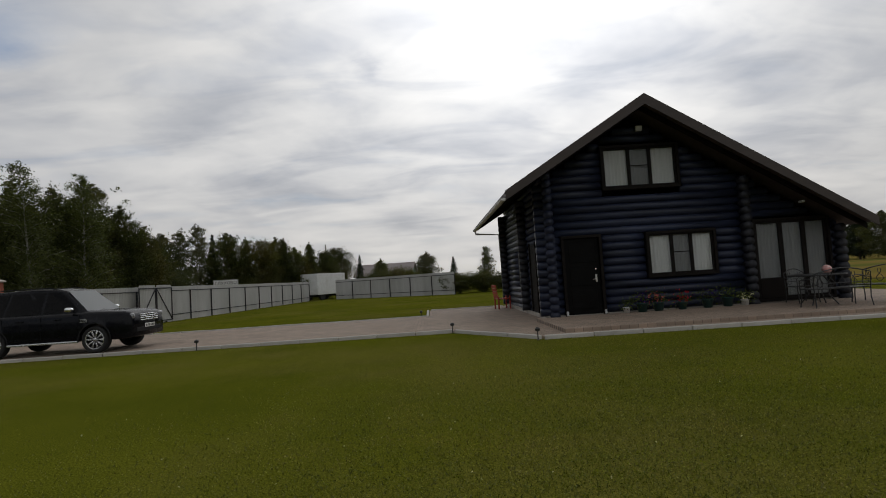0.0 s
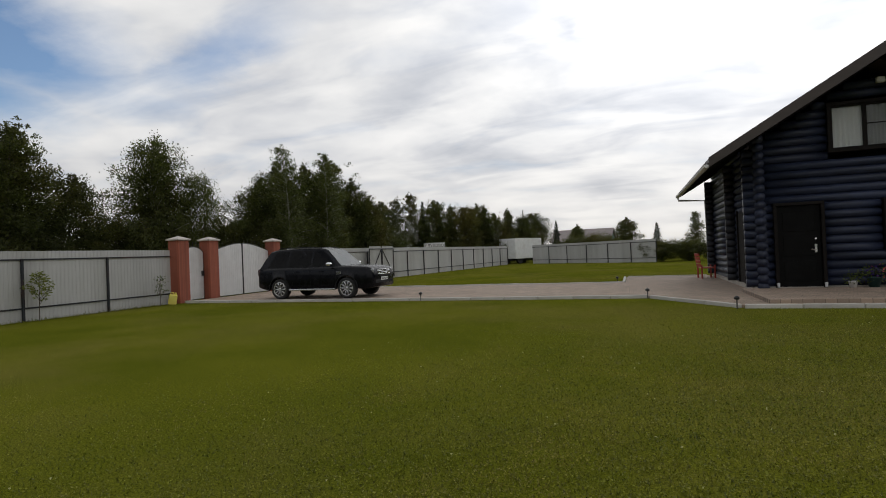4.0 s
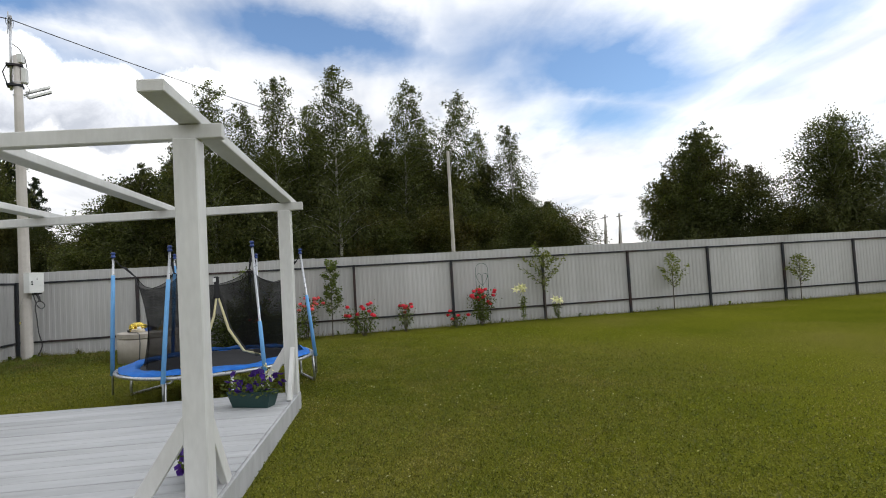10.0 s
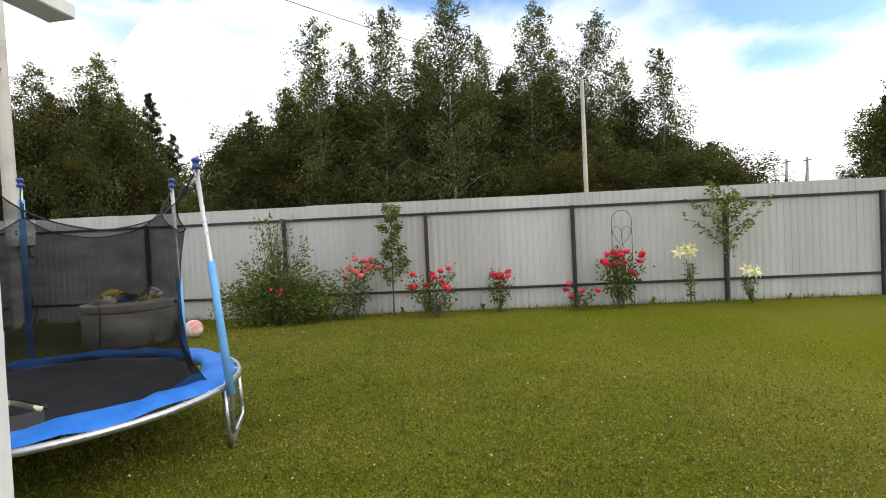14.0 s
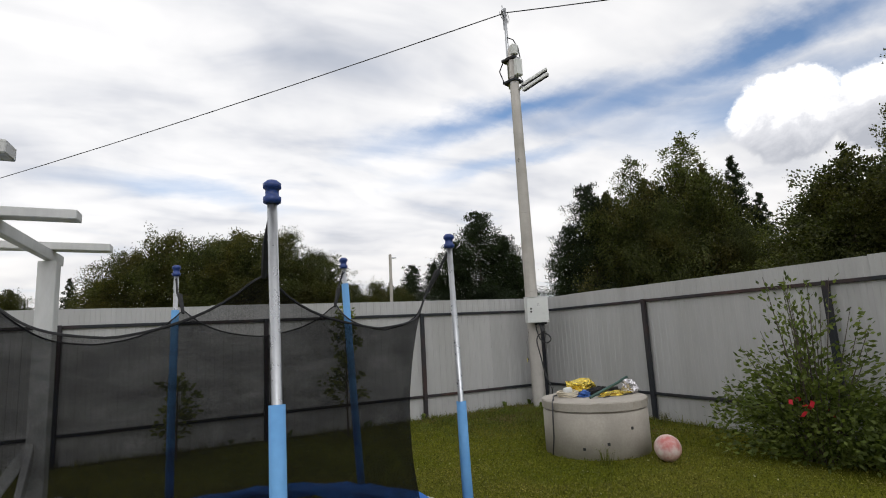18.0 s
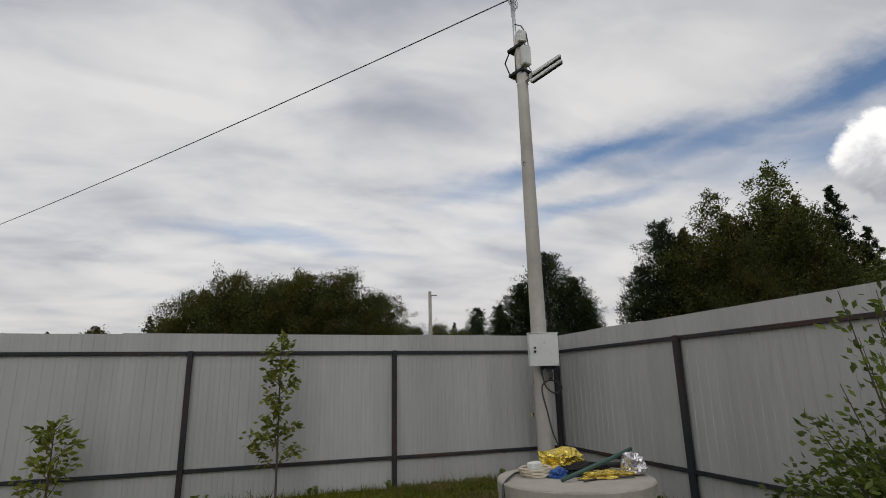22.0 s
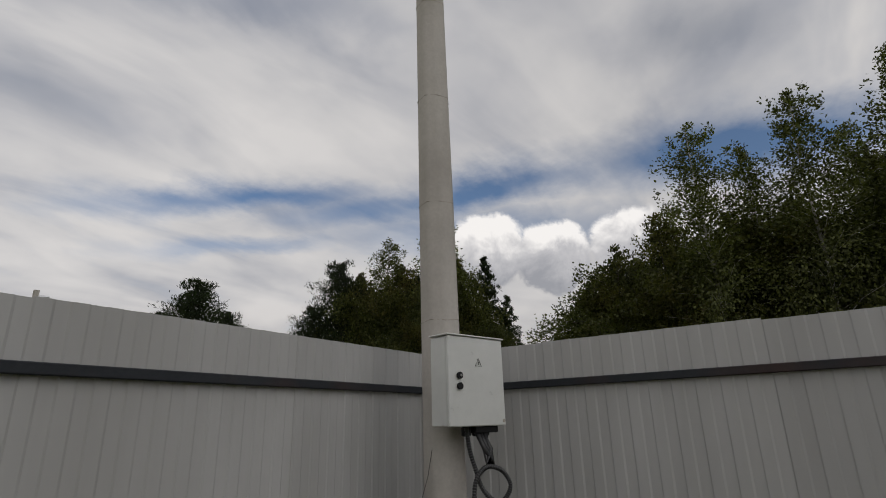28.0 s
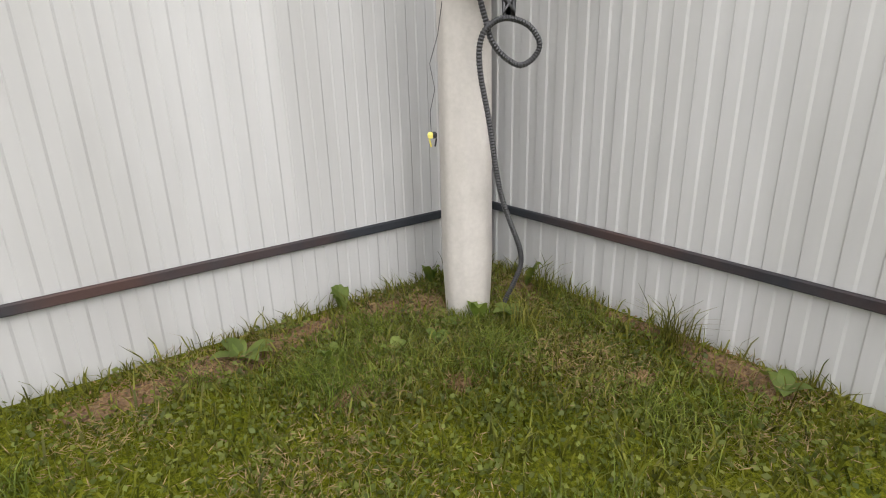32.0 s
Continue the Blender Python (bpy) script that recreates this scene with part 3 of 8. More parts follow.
def paving():
    bm = bmesh.new()
    outline = [(0.45, 25.2), (15.95, 25.2), (17.7, 22.75), (31.0, 22.4), (31.0, 34.6), (15.35, 34.6), (15.35, 31.05), (0.45, 31.05)]
    top = [bm.verts.new((x, y, 0.055)) for x, y in outline]
    low = [bm.verts.new((x, y, -0.08)) for x, y in outline]
    bm.faces.new(top)
    for k in range(len(top)):
        j = (k + 1) % len(top)
        bm.faces.new((top[j], top[k], low[k], low[j]))
    drive = solid("pavement", bm, PAVE, "grey-brown block paving of the drive and house apron", "pavement", kind="structure")
    bm = bmesh.new()
    box(bm, (0, 0, 0), (0.985, 0.085, 0.22), None, 0.012)
    stone = made("kerb_stone", bm, KERB)
    runs = [((0.45, 25.13), (15.98, 25.13)), ((16.02, 25.1), (17.7, 22.68)), ((17.76, 22.62), (31.0, 22.33)), ((0.45, 31.12), (15.28, 31.12)), ((15.28, 31.2), (15.28, 34.6)), ((15.4, 34.68), (18.5, 34.68))]
    for (x0, y0), (x1, y1) in runs:
        long = math.hypot(x1 - x0, y1 - y0)
        n = max(1, round(long))
        turn = math.degrees(math.atan2(y1 - y0, x1 - x0))
        for k in range(n):
            f = (k + 0.5) / n
            m = pose(x0 + (x1 - x0) * f, y0 + (y1 - y0) * f, -0.025 + random.uniform(-0.006, 0.006), 0, random.uniform(-0.4, 0.4), turn + random.uniform(-0.5, 0.5))
            piece("kerb_stone", stone, drive, m @ Matrix.Diagonal((long / n, 1, 1, 1)))
    # raised step of the terrace along the front
    bm = bmesh.new()
    span(bm, 18.3, 31.0, 23.05, 26.1, 0.02, 0.14, 0.01)
    solid("terrace", bm, PAVE, "low block-paved terrace along the log house", "terrace", kind="structure")


paving()


# ---- fence ----
def sheet_mesh(width=1.15, height=1.93, pitch=0.115, depth=0.0055):
    """One profiled steel sheet, ribs upright, face to +y, with its upper edge folded."""
    xs, y = [], []
    n = round(width / pitch)
    for k in range(n):
        x = k * pitch
        for dx, dy in ((0, 0), (0.048, 0), (0.058, depth), (0.109, depth)):
            xs.append(x + dx)
            y.append(dy)
    xs.append(width)
    y.append(0)
    verts, faces = [], []
    for z in (-0.03, height):
        for a, b in zip(xs, y):
            verts.append((a, b, z))
    for z in (height, -0.03):
        for a, b in zip(xs, y):
            verts.append((a, b - 0.0015, z))
    c = len(xs)
    for r in range(3):
        for k in range(c - 1):
            faces.append((r * c + k, r * c + k + 1, (r + 1) * c + k + 1, (r + 1) * c + k))
    return from_arrays("fence_sheet", verts, faces, SHEET)


SHEET_MESH = sheet_mesh()
_bm = bmesh.new()
box(_bm, (0, 0.03, 0.86), (0.06, 0.06, 1.72), None, 0.004)
POST_MESH = made("fence_post", _bm, STEEL)
_bm = bmesh.new()
box(_bm, (0.5, 0.012, 0), (1.0, 0.024, 0.042), None, 0.004)
RAIL_MESH = made("fence_rail", _bm, STEEL)


def fence(name, label, start, turn, sheets, step=2.5, first=0.0, rise=0.0, low=0.365, high=1.695):
    """A run of profiled sheet on dark steel posts; it goes along its own +x and shows its posts towards +y."""
    ob = thing(name, label, "fence", pose(*start, 0, 0, turn), kind="structure")
    long = sheets * 1.15
    for k in range(sheets):
        piece("fence_sheet", SHEET_MESH, ob, pose(k * 1.15, -0.012 - 0.002 * (k % 2), random.uniform(-0.008, 0.008)))
    x = first
    posts = []
    while x < long + 0.02:
        posts.append(x)
        piece("fence_post", POST_MESH, ob, pose(x, 0, 0))
        x += step
    for a in posts[:-1]:
        for z in (low, high):
            piece("fence_rail", RAIL_MESH, ob, pose(a + 0.03, 0, z) @ Matrix.Diagonal((step - 0.06, 1, 1, 1)))
    if long - posts[-1] > 0.1:
        for z in (low, high):
            piece("fence_rail", RAIL_MESH, ob, pose(posts[-1] + 0.03, 0, z) @ Matrix.Diagonal((long - posts[-1] - 0.03, 1, 1, 1)))
    return ob


# the run beside the gate faces +x, the run behind the deck faces +y
fence("fence_west", "light grey profiled steel fence on dark steel posts and rails", (0, 24.96, 0), -90, 22, first=-0.04 + 2.5)
piece("fence_rail", RAIL_MESH, bpy.data.objects["fence_west"], pose(0.0, 0, 0.365) @ Matrix.Diagonal((2.43, 1, 1, 1)))
piece("fence_rail", RAIL_MESH, bpy.data.objects["fence_west"], pose(0.0, 0, 1.695) @ Matrix.Diagonal((2.43, 1, 1, 1)))
fence("fence_south", "light grey profiled steel fence on dark steel posts and rails", (0.0, 0, 0), 0, 31, first=0.03 + 2.47)
for x0 in (0.03,):
    for z in (0.365, 1.695):
        piece("fence_rail", RAIL_MESH, bpy.data.objects["fence_south"], pose(x0, 0, z) @ Matrix.Diagonal((2.44, 1, 1, 1)))
_bm = bmesh.new()
span(_bm, 0.034, 0.094, 0.006, 0.066, 0, 1.72, 0.004)
part("corner_post", _bm, STEEL, bpy.data.objects["fence_south"], "dark steel corner post")
_turn = math.degrees(math.atan2(66.0 - 31.0, 3.1 - 0.12))
_f = fence("fence_north_west", "light grey profiled fence running on past the gate", (3.1, 66.0, 0), _turn + 180, 30, first=0.0)
fence("fence_far", "grey profiled fence at the far end of the lawn", (17.5, 57.2, 0), math.degrees(math.atan2(66.2 - 57.2, 6.0 - 17.5)) + 0.0, 13, first=0.0)
# braced gate in the run past the gate
def braced_gate():
    ob = thing("fence_gate", "grey sheet gate with a dark diagonally braced steel frame", "gate", pose(1.12, 38.2, 0, 0, 0, _turn))
    bm = bmesh.new()
    for s in (0, 1):
        for z in (0.15, 1.85):
            box(bm, (0.7 + s * 1.45, 0, z), (1.4, 0.04, 0.05), None, 0.005)
        for x in (0.02, 1.38):
            box(bm, (x + s * 1.45, 0, 1.0), (0.05, 0.04, 1.75), None, 0.005)
        a = math.atan2(1.65, 1.35) * (1 if s == 0 else -1)
        box(bm, (0.7 + s * 1.45, 0, 1.0), (2.1, 0.03, 0.04), Matrix.Rotation(-a, 3, "Y"))
    part("gate_frame", bm, STEEL, ob)
    for s in (0, 1):
        p = piece("gate_sheet", SHEET_MESH, ob, pose(s * 1.45 + 0.05, 0.03, 0.12) @ Matrix.Diagonal((1.15, 1, 0.98, 1)))


braced_gate()


def pillar(y, label):
    ob = thing("gate_pillar", label, "pillar", pose(0.12, y, 0), group="brick gate pillars")
    bm = bmesh.new()
    span(bm, -0.24, 0.24, -0.24, 0.24, -0.02, 2.26, 0.008)
    part("shaft", bm, BRICK, ob)
    bm = bmesh.new()
    span(bm, -0.30, 0.30, -0.30, 0.30, 2.26, 2.31, 0.01)
    a = [bm.verts.new((sx * 0.30, sy * 0.30, 2.31)) for sx, sy in ((-1, -1), (1, -1), (1, 1), (-1, 1))]
    t = bm.verts.new((0, 0, 2.43))
    for k in range(4):
        bm.faces.new((a[k], a[(k + 1) % 4], t))
    part("cap", bm, CAPSTONE, ob, "pale stone pyramid cap")


for _y in (25.24, 26.72, 30.62):
    pillar(_y, "square red brick gate pillar with a pale pyramid cap")


def arched_leaf(name, label, y0, y1, peak, low, rising, x=0.06):
    """A sheet gate leaf whose top edge follows an arch; rising: peak on the far side, the near side, or the middle."""
    ob = thing(name, label, "gate", pose(x, y0, 0, 0, 0, 90))
    w = y1 - y0

    def top(s):
        if rising == "mid":
            return low + (peak - low) * math.sin(math.pi * s) ** 0.7
        q = s if rising == "up" else 1 - s
        return low + (peak - low) * math.sin(q * math.pi / 2)

    n = max(4, round(w / 0.115))
    for k in range(n):
        a, b = k / n, (k + 1) / n
        bm = bmesh.new()
        prism(bm, [(a * w + 0.003, 0.06), (b * w - 0.003, 0.06), (b * w - 0.003, top(b)), (a * w + 0.003, top(a))], 0.012 if k % 2 else 0.02)
        part("gate_panel", bm, GATEW, ob)
    bm = bmesh.new()
    tube(bm, [(k / 12 * w, 0.02, top(k / 12) + 0.01) for k in range(13)], 0.022, 6)
    tube(bm, [(0.015, 0.02, 0.05), (0.015, 0.02, top(0))], 0.025, 6)
    tube(bm, [(w - 0.015, 0.02, 0.05), (w - 0.015, 0.02, top(1))], 0.025, 6)
    tube(bm, [(0, 0.02, 0.06), (w, 0.02, 0.06)], 0.022, 6)
    part("gate_frame", bm, BLACK, ob, "black iron frame")
    for k in range(7):
        bm = bmesh.new()
        s = (k + 0.5) / 7
        h = 0.10 + 0.05 * math.sin(s * math.pi)
        tube(bm, [(s * w, 0.02, top(s)), (s * w, 0.02, top(s) + h)], 0.008, 5)
        lathe(bm, [(0.001, top(s) + h), (0.016, top(s) + h + 0.02), (0.001, top(s) + h + 0.07)], 6, (s * w, 0.02))
        part("spike", bm, BLACK, ob, "black iron spike")
    return ob


_w = arched_leaf("wicket_gate", "narrow white sheet wicket gate with an arched top", 25.5, 26.47, 2.02, 1.82, "mid")
_bm = bmesh.new()
span(_bm, 0.84, 0.95, -0.06, 0.0, 0.92, 1.12, 0.01)
part("lock_box", _bm, BLACK, _w)
arched_leaf("gate_leaf", "white sheet gate leaf with an arched top, closed", 26.97, 28.64, 2.17, 1.85, "up")
arched_leaf("gate_leaf", "white sheet gate leaf with an arched top, closed", 28.68, 30.37, 2.17, 1.85, "down")


def canister():
    ob = thing("jerrycan", "yellow plastic canister standing on the grass by the fence", "canister", pose(0.45, 24.55, 0, 0, 8, 40))
    bm = bmesh.new()
    span(bm, -0.13, 0.13, -0.09, 0.09, 0, 0.36, 0.03)
    part("body", bm, YELLOW, ob)
    bm = bmesh.new()
    lathe(bm, [(0.03, 0.36), (0.03, 0.42), (0.026, 0.43)], 10, (0.07, 0))
    tube(bm, [(-0.1, 0, 0.36), (-0.08, 0, 0.42), (0.0, 0, 0.42), (0.02, 0, 0.36)], 0.016, 6)
    part("handle", bm, YELLOW, ob)


canister()


# ---- log house ----
HX0, HX1, HXR, HY, HYB = 18.73, 24.35, 26.95, 26.3, 34.0
APEX = (21.38, 5.74)
SL = 0.605


def roof_z(x):
    return APEX[1] - SL * abs(x - APEX[0])


def log_house():
    ob = thing("log_house", "dark blue-stained log house with a brown gable roof", "house")
    front = thing("front_wall", "", "")
    side = thing("side_wall", "", "")
    for o, n in ((front, "front_wall"), (side, "side_wall")):
        o.parent = ob
        for key in ("label", "category"):
            if key in o:
                del o[key]
    d, r = 0.215, 0.118
    # one log shape a length, lying along x
    def log(length):
        bm = bmesh.new()
        n = 10
        a = [bm.verts.new((0, r * math.cos(6.28318 * k / n), r * math.sin(6.28318 * k / n))) for k in range(n)]
        b = [bm.verts.new((length, r * math.cos(6.28318 * k / n), r * math.sin(6.28318 * k / n))) for k in range(n)]
        for k in range(n):
            bm.faces.new((a[k], a[(k + 1) % n], b[(k + 1) % n], b[k]))
        bm.faces.new(a[::-1])
        bm.faces.new(b)
        return made("log", bm, LOG, True)

    # openings of the front wall: x from, to, z from, to
    holes = [(19.16, 20.26, 0.0, 2.3), (21.50, 23.50, 1.03, 2.32), (20.42, 22.64, 3.54, 4.80), (24.53, 26.72, 0.0, 2.48)]
    z = 0.27
    row = 0
    while z < APEX[1] - 0.45:
        half = (APEX[1] - 0.2 - z) / SL
        x0, x1 = max(HX0 - 0.25, APEX[0] - half), min(HXR + 0.15, APEX[0] + half)
        cuts = sorted((a, b) for a, b, c, e in holes if c < z + 0.06 and z - 0.06 < e)
        at = x0
        for a, b in cuts + [(x1, x1)]:
            if a - at > 0.12:
                piece("log", log(a - at), front, pose(at, HY + 0.1, z + random.uniform(-0.004, 0.004)))
            at = max(at, b)
        z += d
        row += 1
    z = 0.16
    while z < 4.1:
        holes_side = [(27.7, 28.6, 0, 2.25), (30.0, 31.0, 0.9, 2.1)]
        at = HY - 0.25
        for a, b in [(a, b) for a, b, c, e in holes_side if c < z + 0.06 and z - 0.06 < e] + [(HYB + 0.2, HYB + 0.2)]:
            if a - at > 0.12:
                piece("log", log(a - at), side, pose(HX0 + 0.1, at, z, 0, 0, 90))
            at = b
        z += d
    # cross wall ends that stand out of the front
    bm = bmesh.new()
    tube(bm, [(0, -0.26, 0), (0, 0.1, 0)], r, 10)
    end = made("log_end", bm, LOGEND, True)
    for x in (HX1, HXR):
        z = 0.165
        while z < roof_z(x) - 0.25:
            piece("log_end", end, ob, pose(x, HY, z, 0, 0, random.uniform(-0.6, 0.6)))
            z += d
    for y in (29.3, HYB):
        z = 0.27
        while z < 3.9:
            piece("log_end", end, ob, pose(HX0, y, z, 0, 0, -90))
            z += d
    # walls behind, so that the house is closed
    bm = bmesh.new()
    span(bm, HXR - 0.05, HXR + 0.12, HY + 0.1, HYB, 0, 2.5)
    span(bm, HX0 + 0.1, HXR, HYB - 0.1, HYB + 0.1, 0, 2.6)
    prism(bm, [(HX0 + 0.1, 2.6), (HXR, 2.6), (APEX[0], APEX[1] - 0.25), (HX0 + 0.1, 4.1)], 0.15, pose(0, HYB - 0.1, 0))
    part("back_wall", bm, LOG, ob)
    # added room walls and ceiling, coloured dark so the panes look into shade
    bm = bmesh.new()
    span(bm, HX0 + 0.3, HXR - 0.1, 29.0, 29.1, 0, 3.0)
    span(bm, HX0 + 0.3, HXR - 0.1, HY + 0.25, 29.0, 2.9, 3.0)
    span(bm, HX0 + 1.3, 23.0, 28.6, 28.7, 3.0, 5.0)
    part("dark_room_wall", bm, INSIDE, ob)
    bm = bmesh.new()
    span(bm, HX0 - 0.1, HXR + 0.1, HY + 0.0, HYB, -0.1, 0.16)
    part("plinth", bm, CONC, ob, "grey concrete plinth")
    # roof planes
    y0, y1 = 25.2, 34.6
    for s, xe in ((-1, 17.55), (1, 27.3)):
        bm = bmesh.new()
        ze = roof_z(xe)
        prism(bm, [(APEX[0], APEX[1]), (xe, ze), (xe, ze + 0.10), (APEX[0], APEX[1] + 0.12)], y1 - y0, pose(0, y0 + 0.03, 0))
        part("roof_slope", bm, ROOFT, ob, "dark brown roof tiles")
        bm = bmesh.new()
        prism(bm, [(APEX[0], APEX[1] - 0.12), (xe, ze - 0.12), (xe, ze + 0.13), (APEX[0], APEX[1] + 0.17)], 0.04, pose(0, y0, 0))
        part("barge_board", bm, BARGE, ob, "dark brown barge board")
        for k in range(7):
            bm = bmesh.new()
            y = y0 + 0.4 + k * 1.35
            prism(bm, [(APEX[0], APEX[1] - 0.14), (xe, ze - 0.14), (xe, ze), (APEX[0], APEX[1])], 0.07, pose(0, y, 0))
            part("rafter", bm, TRIM, ob)
    bm = bmesh.new()
    ze = roof_z(17.55)
    prism(bm, [(17.42, ze - 0.05), (17.44, ze - 0.11), (17.50, ze - 0.13), (17.56, ze - 0.11), (17.58, ze - 0.05)], 9.3, pose(0, 25.25, 0))
    part("gutter", bm, GUTTER, ob, "pale metal eaves gutter")
    bm = bmesh.new()
    tube(bm, [(17.5, 34.3, ze - 0.12), (17.52, 34.3, ze - 0.24), (18.5, 34.2, ze - 0.32), (18.56, 34.2, 0.2)], 0.045, 8)
    part("downpipe", bm, GUTTER, ob, "pale metal downpipe")
    return ob


HOUSE = log_house()


def house_window(name, x0, x1, z0, z1, panes, curtains, y=HY - 0.03, sash=0.045, trim=0.08, bar=()):
    """A dark framed window let into the front wall: trim, sashes, panes and the curtains behind them."""
    w = thing(name, "", "")
    for key in ("label", "category"):
        if key in w:
            del w[key]
    w.parent = HOUSE
    bm = bmesh.new()
    for a, b, c, e in ((x0 - trim, x1 + trim, z1, z1 + trim), (x0 - trim, x1 + trim, z0 - trim, z0), (x0 - trim, x0, z0, z1), (x1, x1 + trim, z0, z1)):
        span(bm, a, b, y - 0.06, y + 0.16, c, e, 0.006)
    part("window_trim", bm, TRIM, w, "dark brown timber surround")
    n = len(panes)
    edges = [x0 + (x1 - x0) * s for s in panes] + [x1]
    for k in range(n):
        a, b = edges[k], edges[k + 1]
        bm = bmesh.new()
        for p, q, c, e in ((a, b, z1 - sash, z1), (a, b, z0, z0 + sash), (a, a + sash, z0 + sash, z1 - sash), (b - sash, b, z0 + sash, z1 - sash)):
            span(bm, p, q, y, y + 0.06, c, e, 0.004)
        part("sash", bm, TRIM, w)
        bm = bmesh.new()
        span(bm, a + sash, b - sash, y + 0.025, y + 0.033, z0 + sash, z1 - sash)
        g = part("pane", bm, WINDOWG, w)
        g.visible_shadow = False
        if curtains[k]:
            bm = bmesh.new()
            m = 22
            cols = []
            for s in range(m + 1):
                x = a + sash * 0.8 + (b - a - sash * 1.6) * s / m
                yy = y + 0.085 + 0.014 * math.sin(s * 1.9) + 0.008 * math.sin(s * 0.7)
                cols.append((bm.verts.new((x, yy, z0 + 0.02)), bm.verts.new((x, yy, z1 - 0.02))))
            for c0, c1 in zip(cols, cols[1:]):
                bm.faces.new((c0[0], c1[0], c1[1], c0[1]))
            part("curtain", bm, CURTAIN if curtains[k] == 1 else SHEER, w, "white gathered curtain" if curtains[k] == 1 else "grey sheer curtain", True)
        if k in bar:
            bm = bmesh.new()
            span(bm, a + sash, b - sash, y + 0.005, y + 0.02, z0 + (z1 - z0) * 0.52, z0 + (z1 - z0) * 0.52 + 0.025)
            part("glazing_bar", bm, TRIM, w)
    return w


house_window("gable_window", 20.50, 22.56, 3.62, 4.72, (0, 0.355, 0.645), (1, 2, 1), bar=(1,))
house_window("lower_window", 21.60, 23.42, 1.12, 2.24, (0, 0.36, 0.66), (1, 2, 1), bar=(1,))
house_window("glazed_bay", 24.62, 26.66, 0.25, 2.40, (0, 0.36, 0.68), (2, 2, 2), sash=0.06)
_bm = bmesh.new()
span(_bm, 24.64, 25.32, HY - 0.07, HY - 0.03, 0.26, 0.82, 0.006)
part("door_panel", _bm, TRIM, bpy.data.objects["glazed_bay"], "dark lower panel of the glazed door")


def front_door():
    dr = thing("door", "", "")
    for key in ("label", "category"):
        if key in dr:
            del dr[key]
    dr.parent = HOUSE
    bm = bmesh.new()
    for a, b, c, e in ((19.14, 19.22, 0.1, 2.26), (20.2, 20.28, 0.1, 2.26), (19.14, 20.28, 2.26, 2.34)):
        span(bm, a, b, HY - 0.08, HY + 0.16, c, e, 0.005)
    part("door_frame", bm, TRIM, dr)
    bm = bmesh.new()
    span(bm, 19.23, 20.19, HY + 0.0, HY + 0.06, 0.14, 2.25, 0.006)
    for k in range(3):
        span(bm, 19.35, 20.07, HY - 0.012, HY + 0.01, 0.3 + k * 0.64, 0.82 + k * 0.64, 0.01)
    part("door_leaf", bm, DOORB, dr, "black steel door leaf, closed")
    bm = bmesh.new()
    span(bm, 20.04, 20.10, HY - 0.03, HY - 0.002, 1.02, 1.24, 0.006)
    tube(bm, [(20.07, HY - 0.02, 1.1), (20.07, HY - 0.07, 1.1), (19.95, HY - 0.07, 1.1)], 0.011, 6)
    part("door_handle", bm, CHROME, dr, "chrome lever handle")
    bm = bmesh.new()
    lathe(bm, [(0.02, 1.36), (0.022, 1.37), (0.02, 1.40)], 8, (20.07, HY - 0.015))
    part("lock_cylinder", bm, CHROME, dr, "chrome lock cylinder")
    bm = bmesh.new()
    for x in (19.18, 20.24):
        span(bm, x - 0.03, x + 0.03, HY - 0.12, HY - 0.06, 0.14, 0.26, 0.008)
    part("door_stop", bm, GUTTER, dr, "pale feet of the door frame")


front_door()


def house_extras():
    bm = bmesh.new()
    span(bm, 21.47, 21.65, HY - 0.16, HY - 0.06, 5.16, 5.3, 0.01)
    f = part("floodlight", bm, BOXM, HOUSE, "small white floodlight under the ridge")
    bm = bmesh.new()
    span(bm, 21.53, 21.59, HY - 0.08, HY + 0.05, 5.2, 5.26)
    part("bracket", bm, GUTTER, f)
    bm = bmesh.new()
    span(bm, 25.95, 26.03, HY - 0.2, HY - 0.02, 2.86, 2.92, 0.01)
    part("wall_lamp", bm, BOXM, HOUSE, "small white lamp under the eaves")
    # side openings
    bm = bmesh.new()
    span(bm, HX0 - 0.02, HX0 + 0.05, 27.7, 28.6, 0.15, 2.25, 0.006)
    span(bm, HX0 - 0.06, HX0 + 0.08, 27.62, 27.7, 0.15, 2.33, 0.006)
    span(bm, HX0 - 0.06, HX0 + 0.08, 28.6, 28.68, 0.15, 2.33, 0.006)
    part("side_door", bm, TRIM, HOUSE, "dark brown side door")
    bm = bmesh.new()
    span(bm, HX0 - 0.02, HX0 + 0.05, 30.0, 31.0, 0.9, 2.1, 0.006)
    part("side_window", bm, PLASTIC, HOUSE, "dark side window")


house_extras()


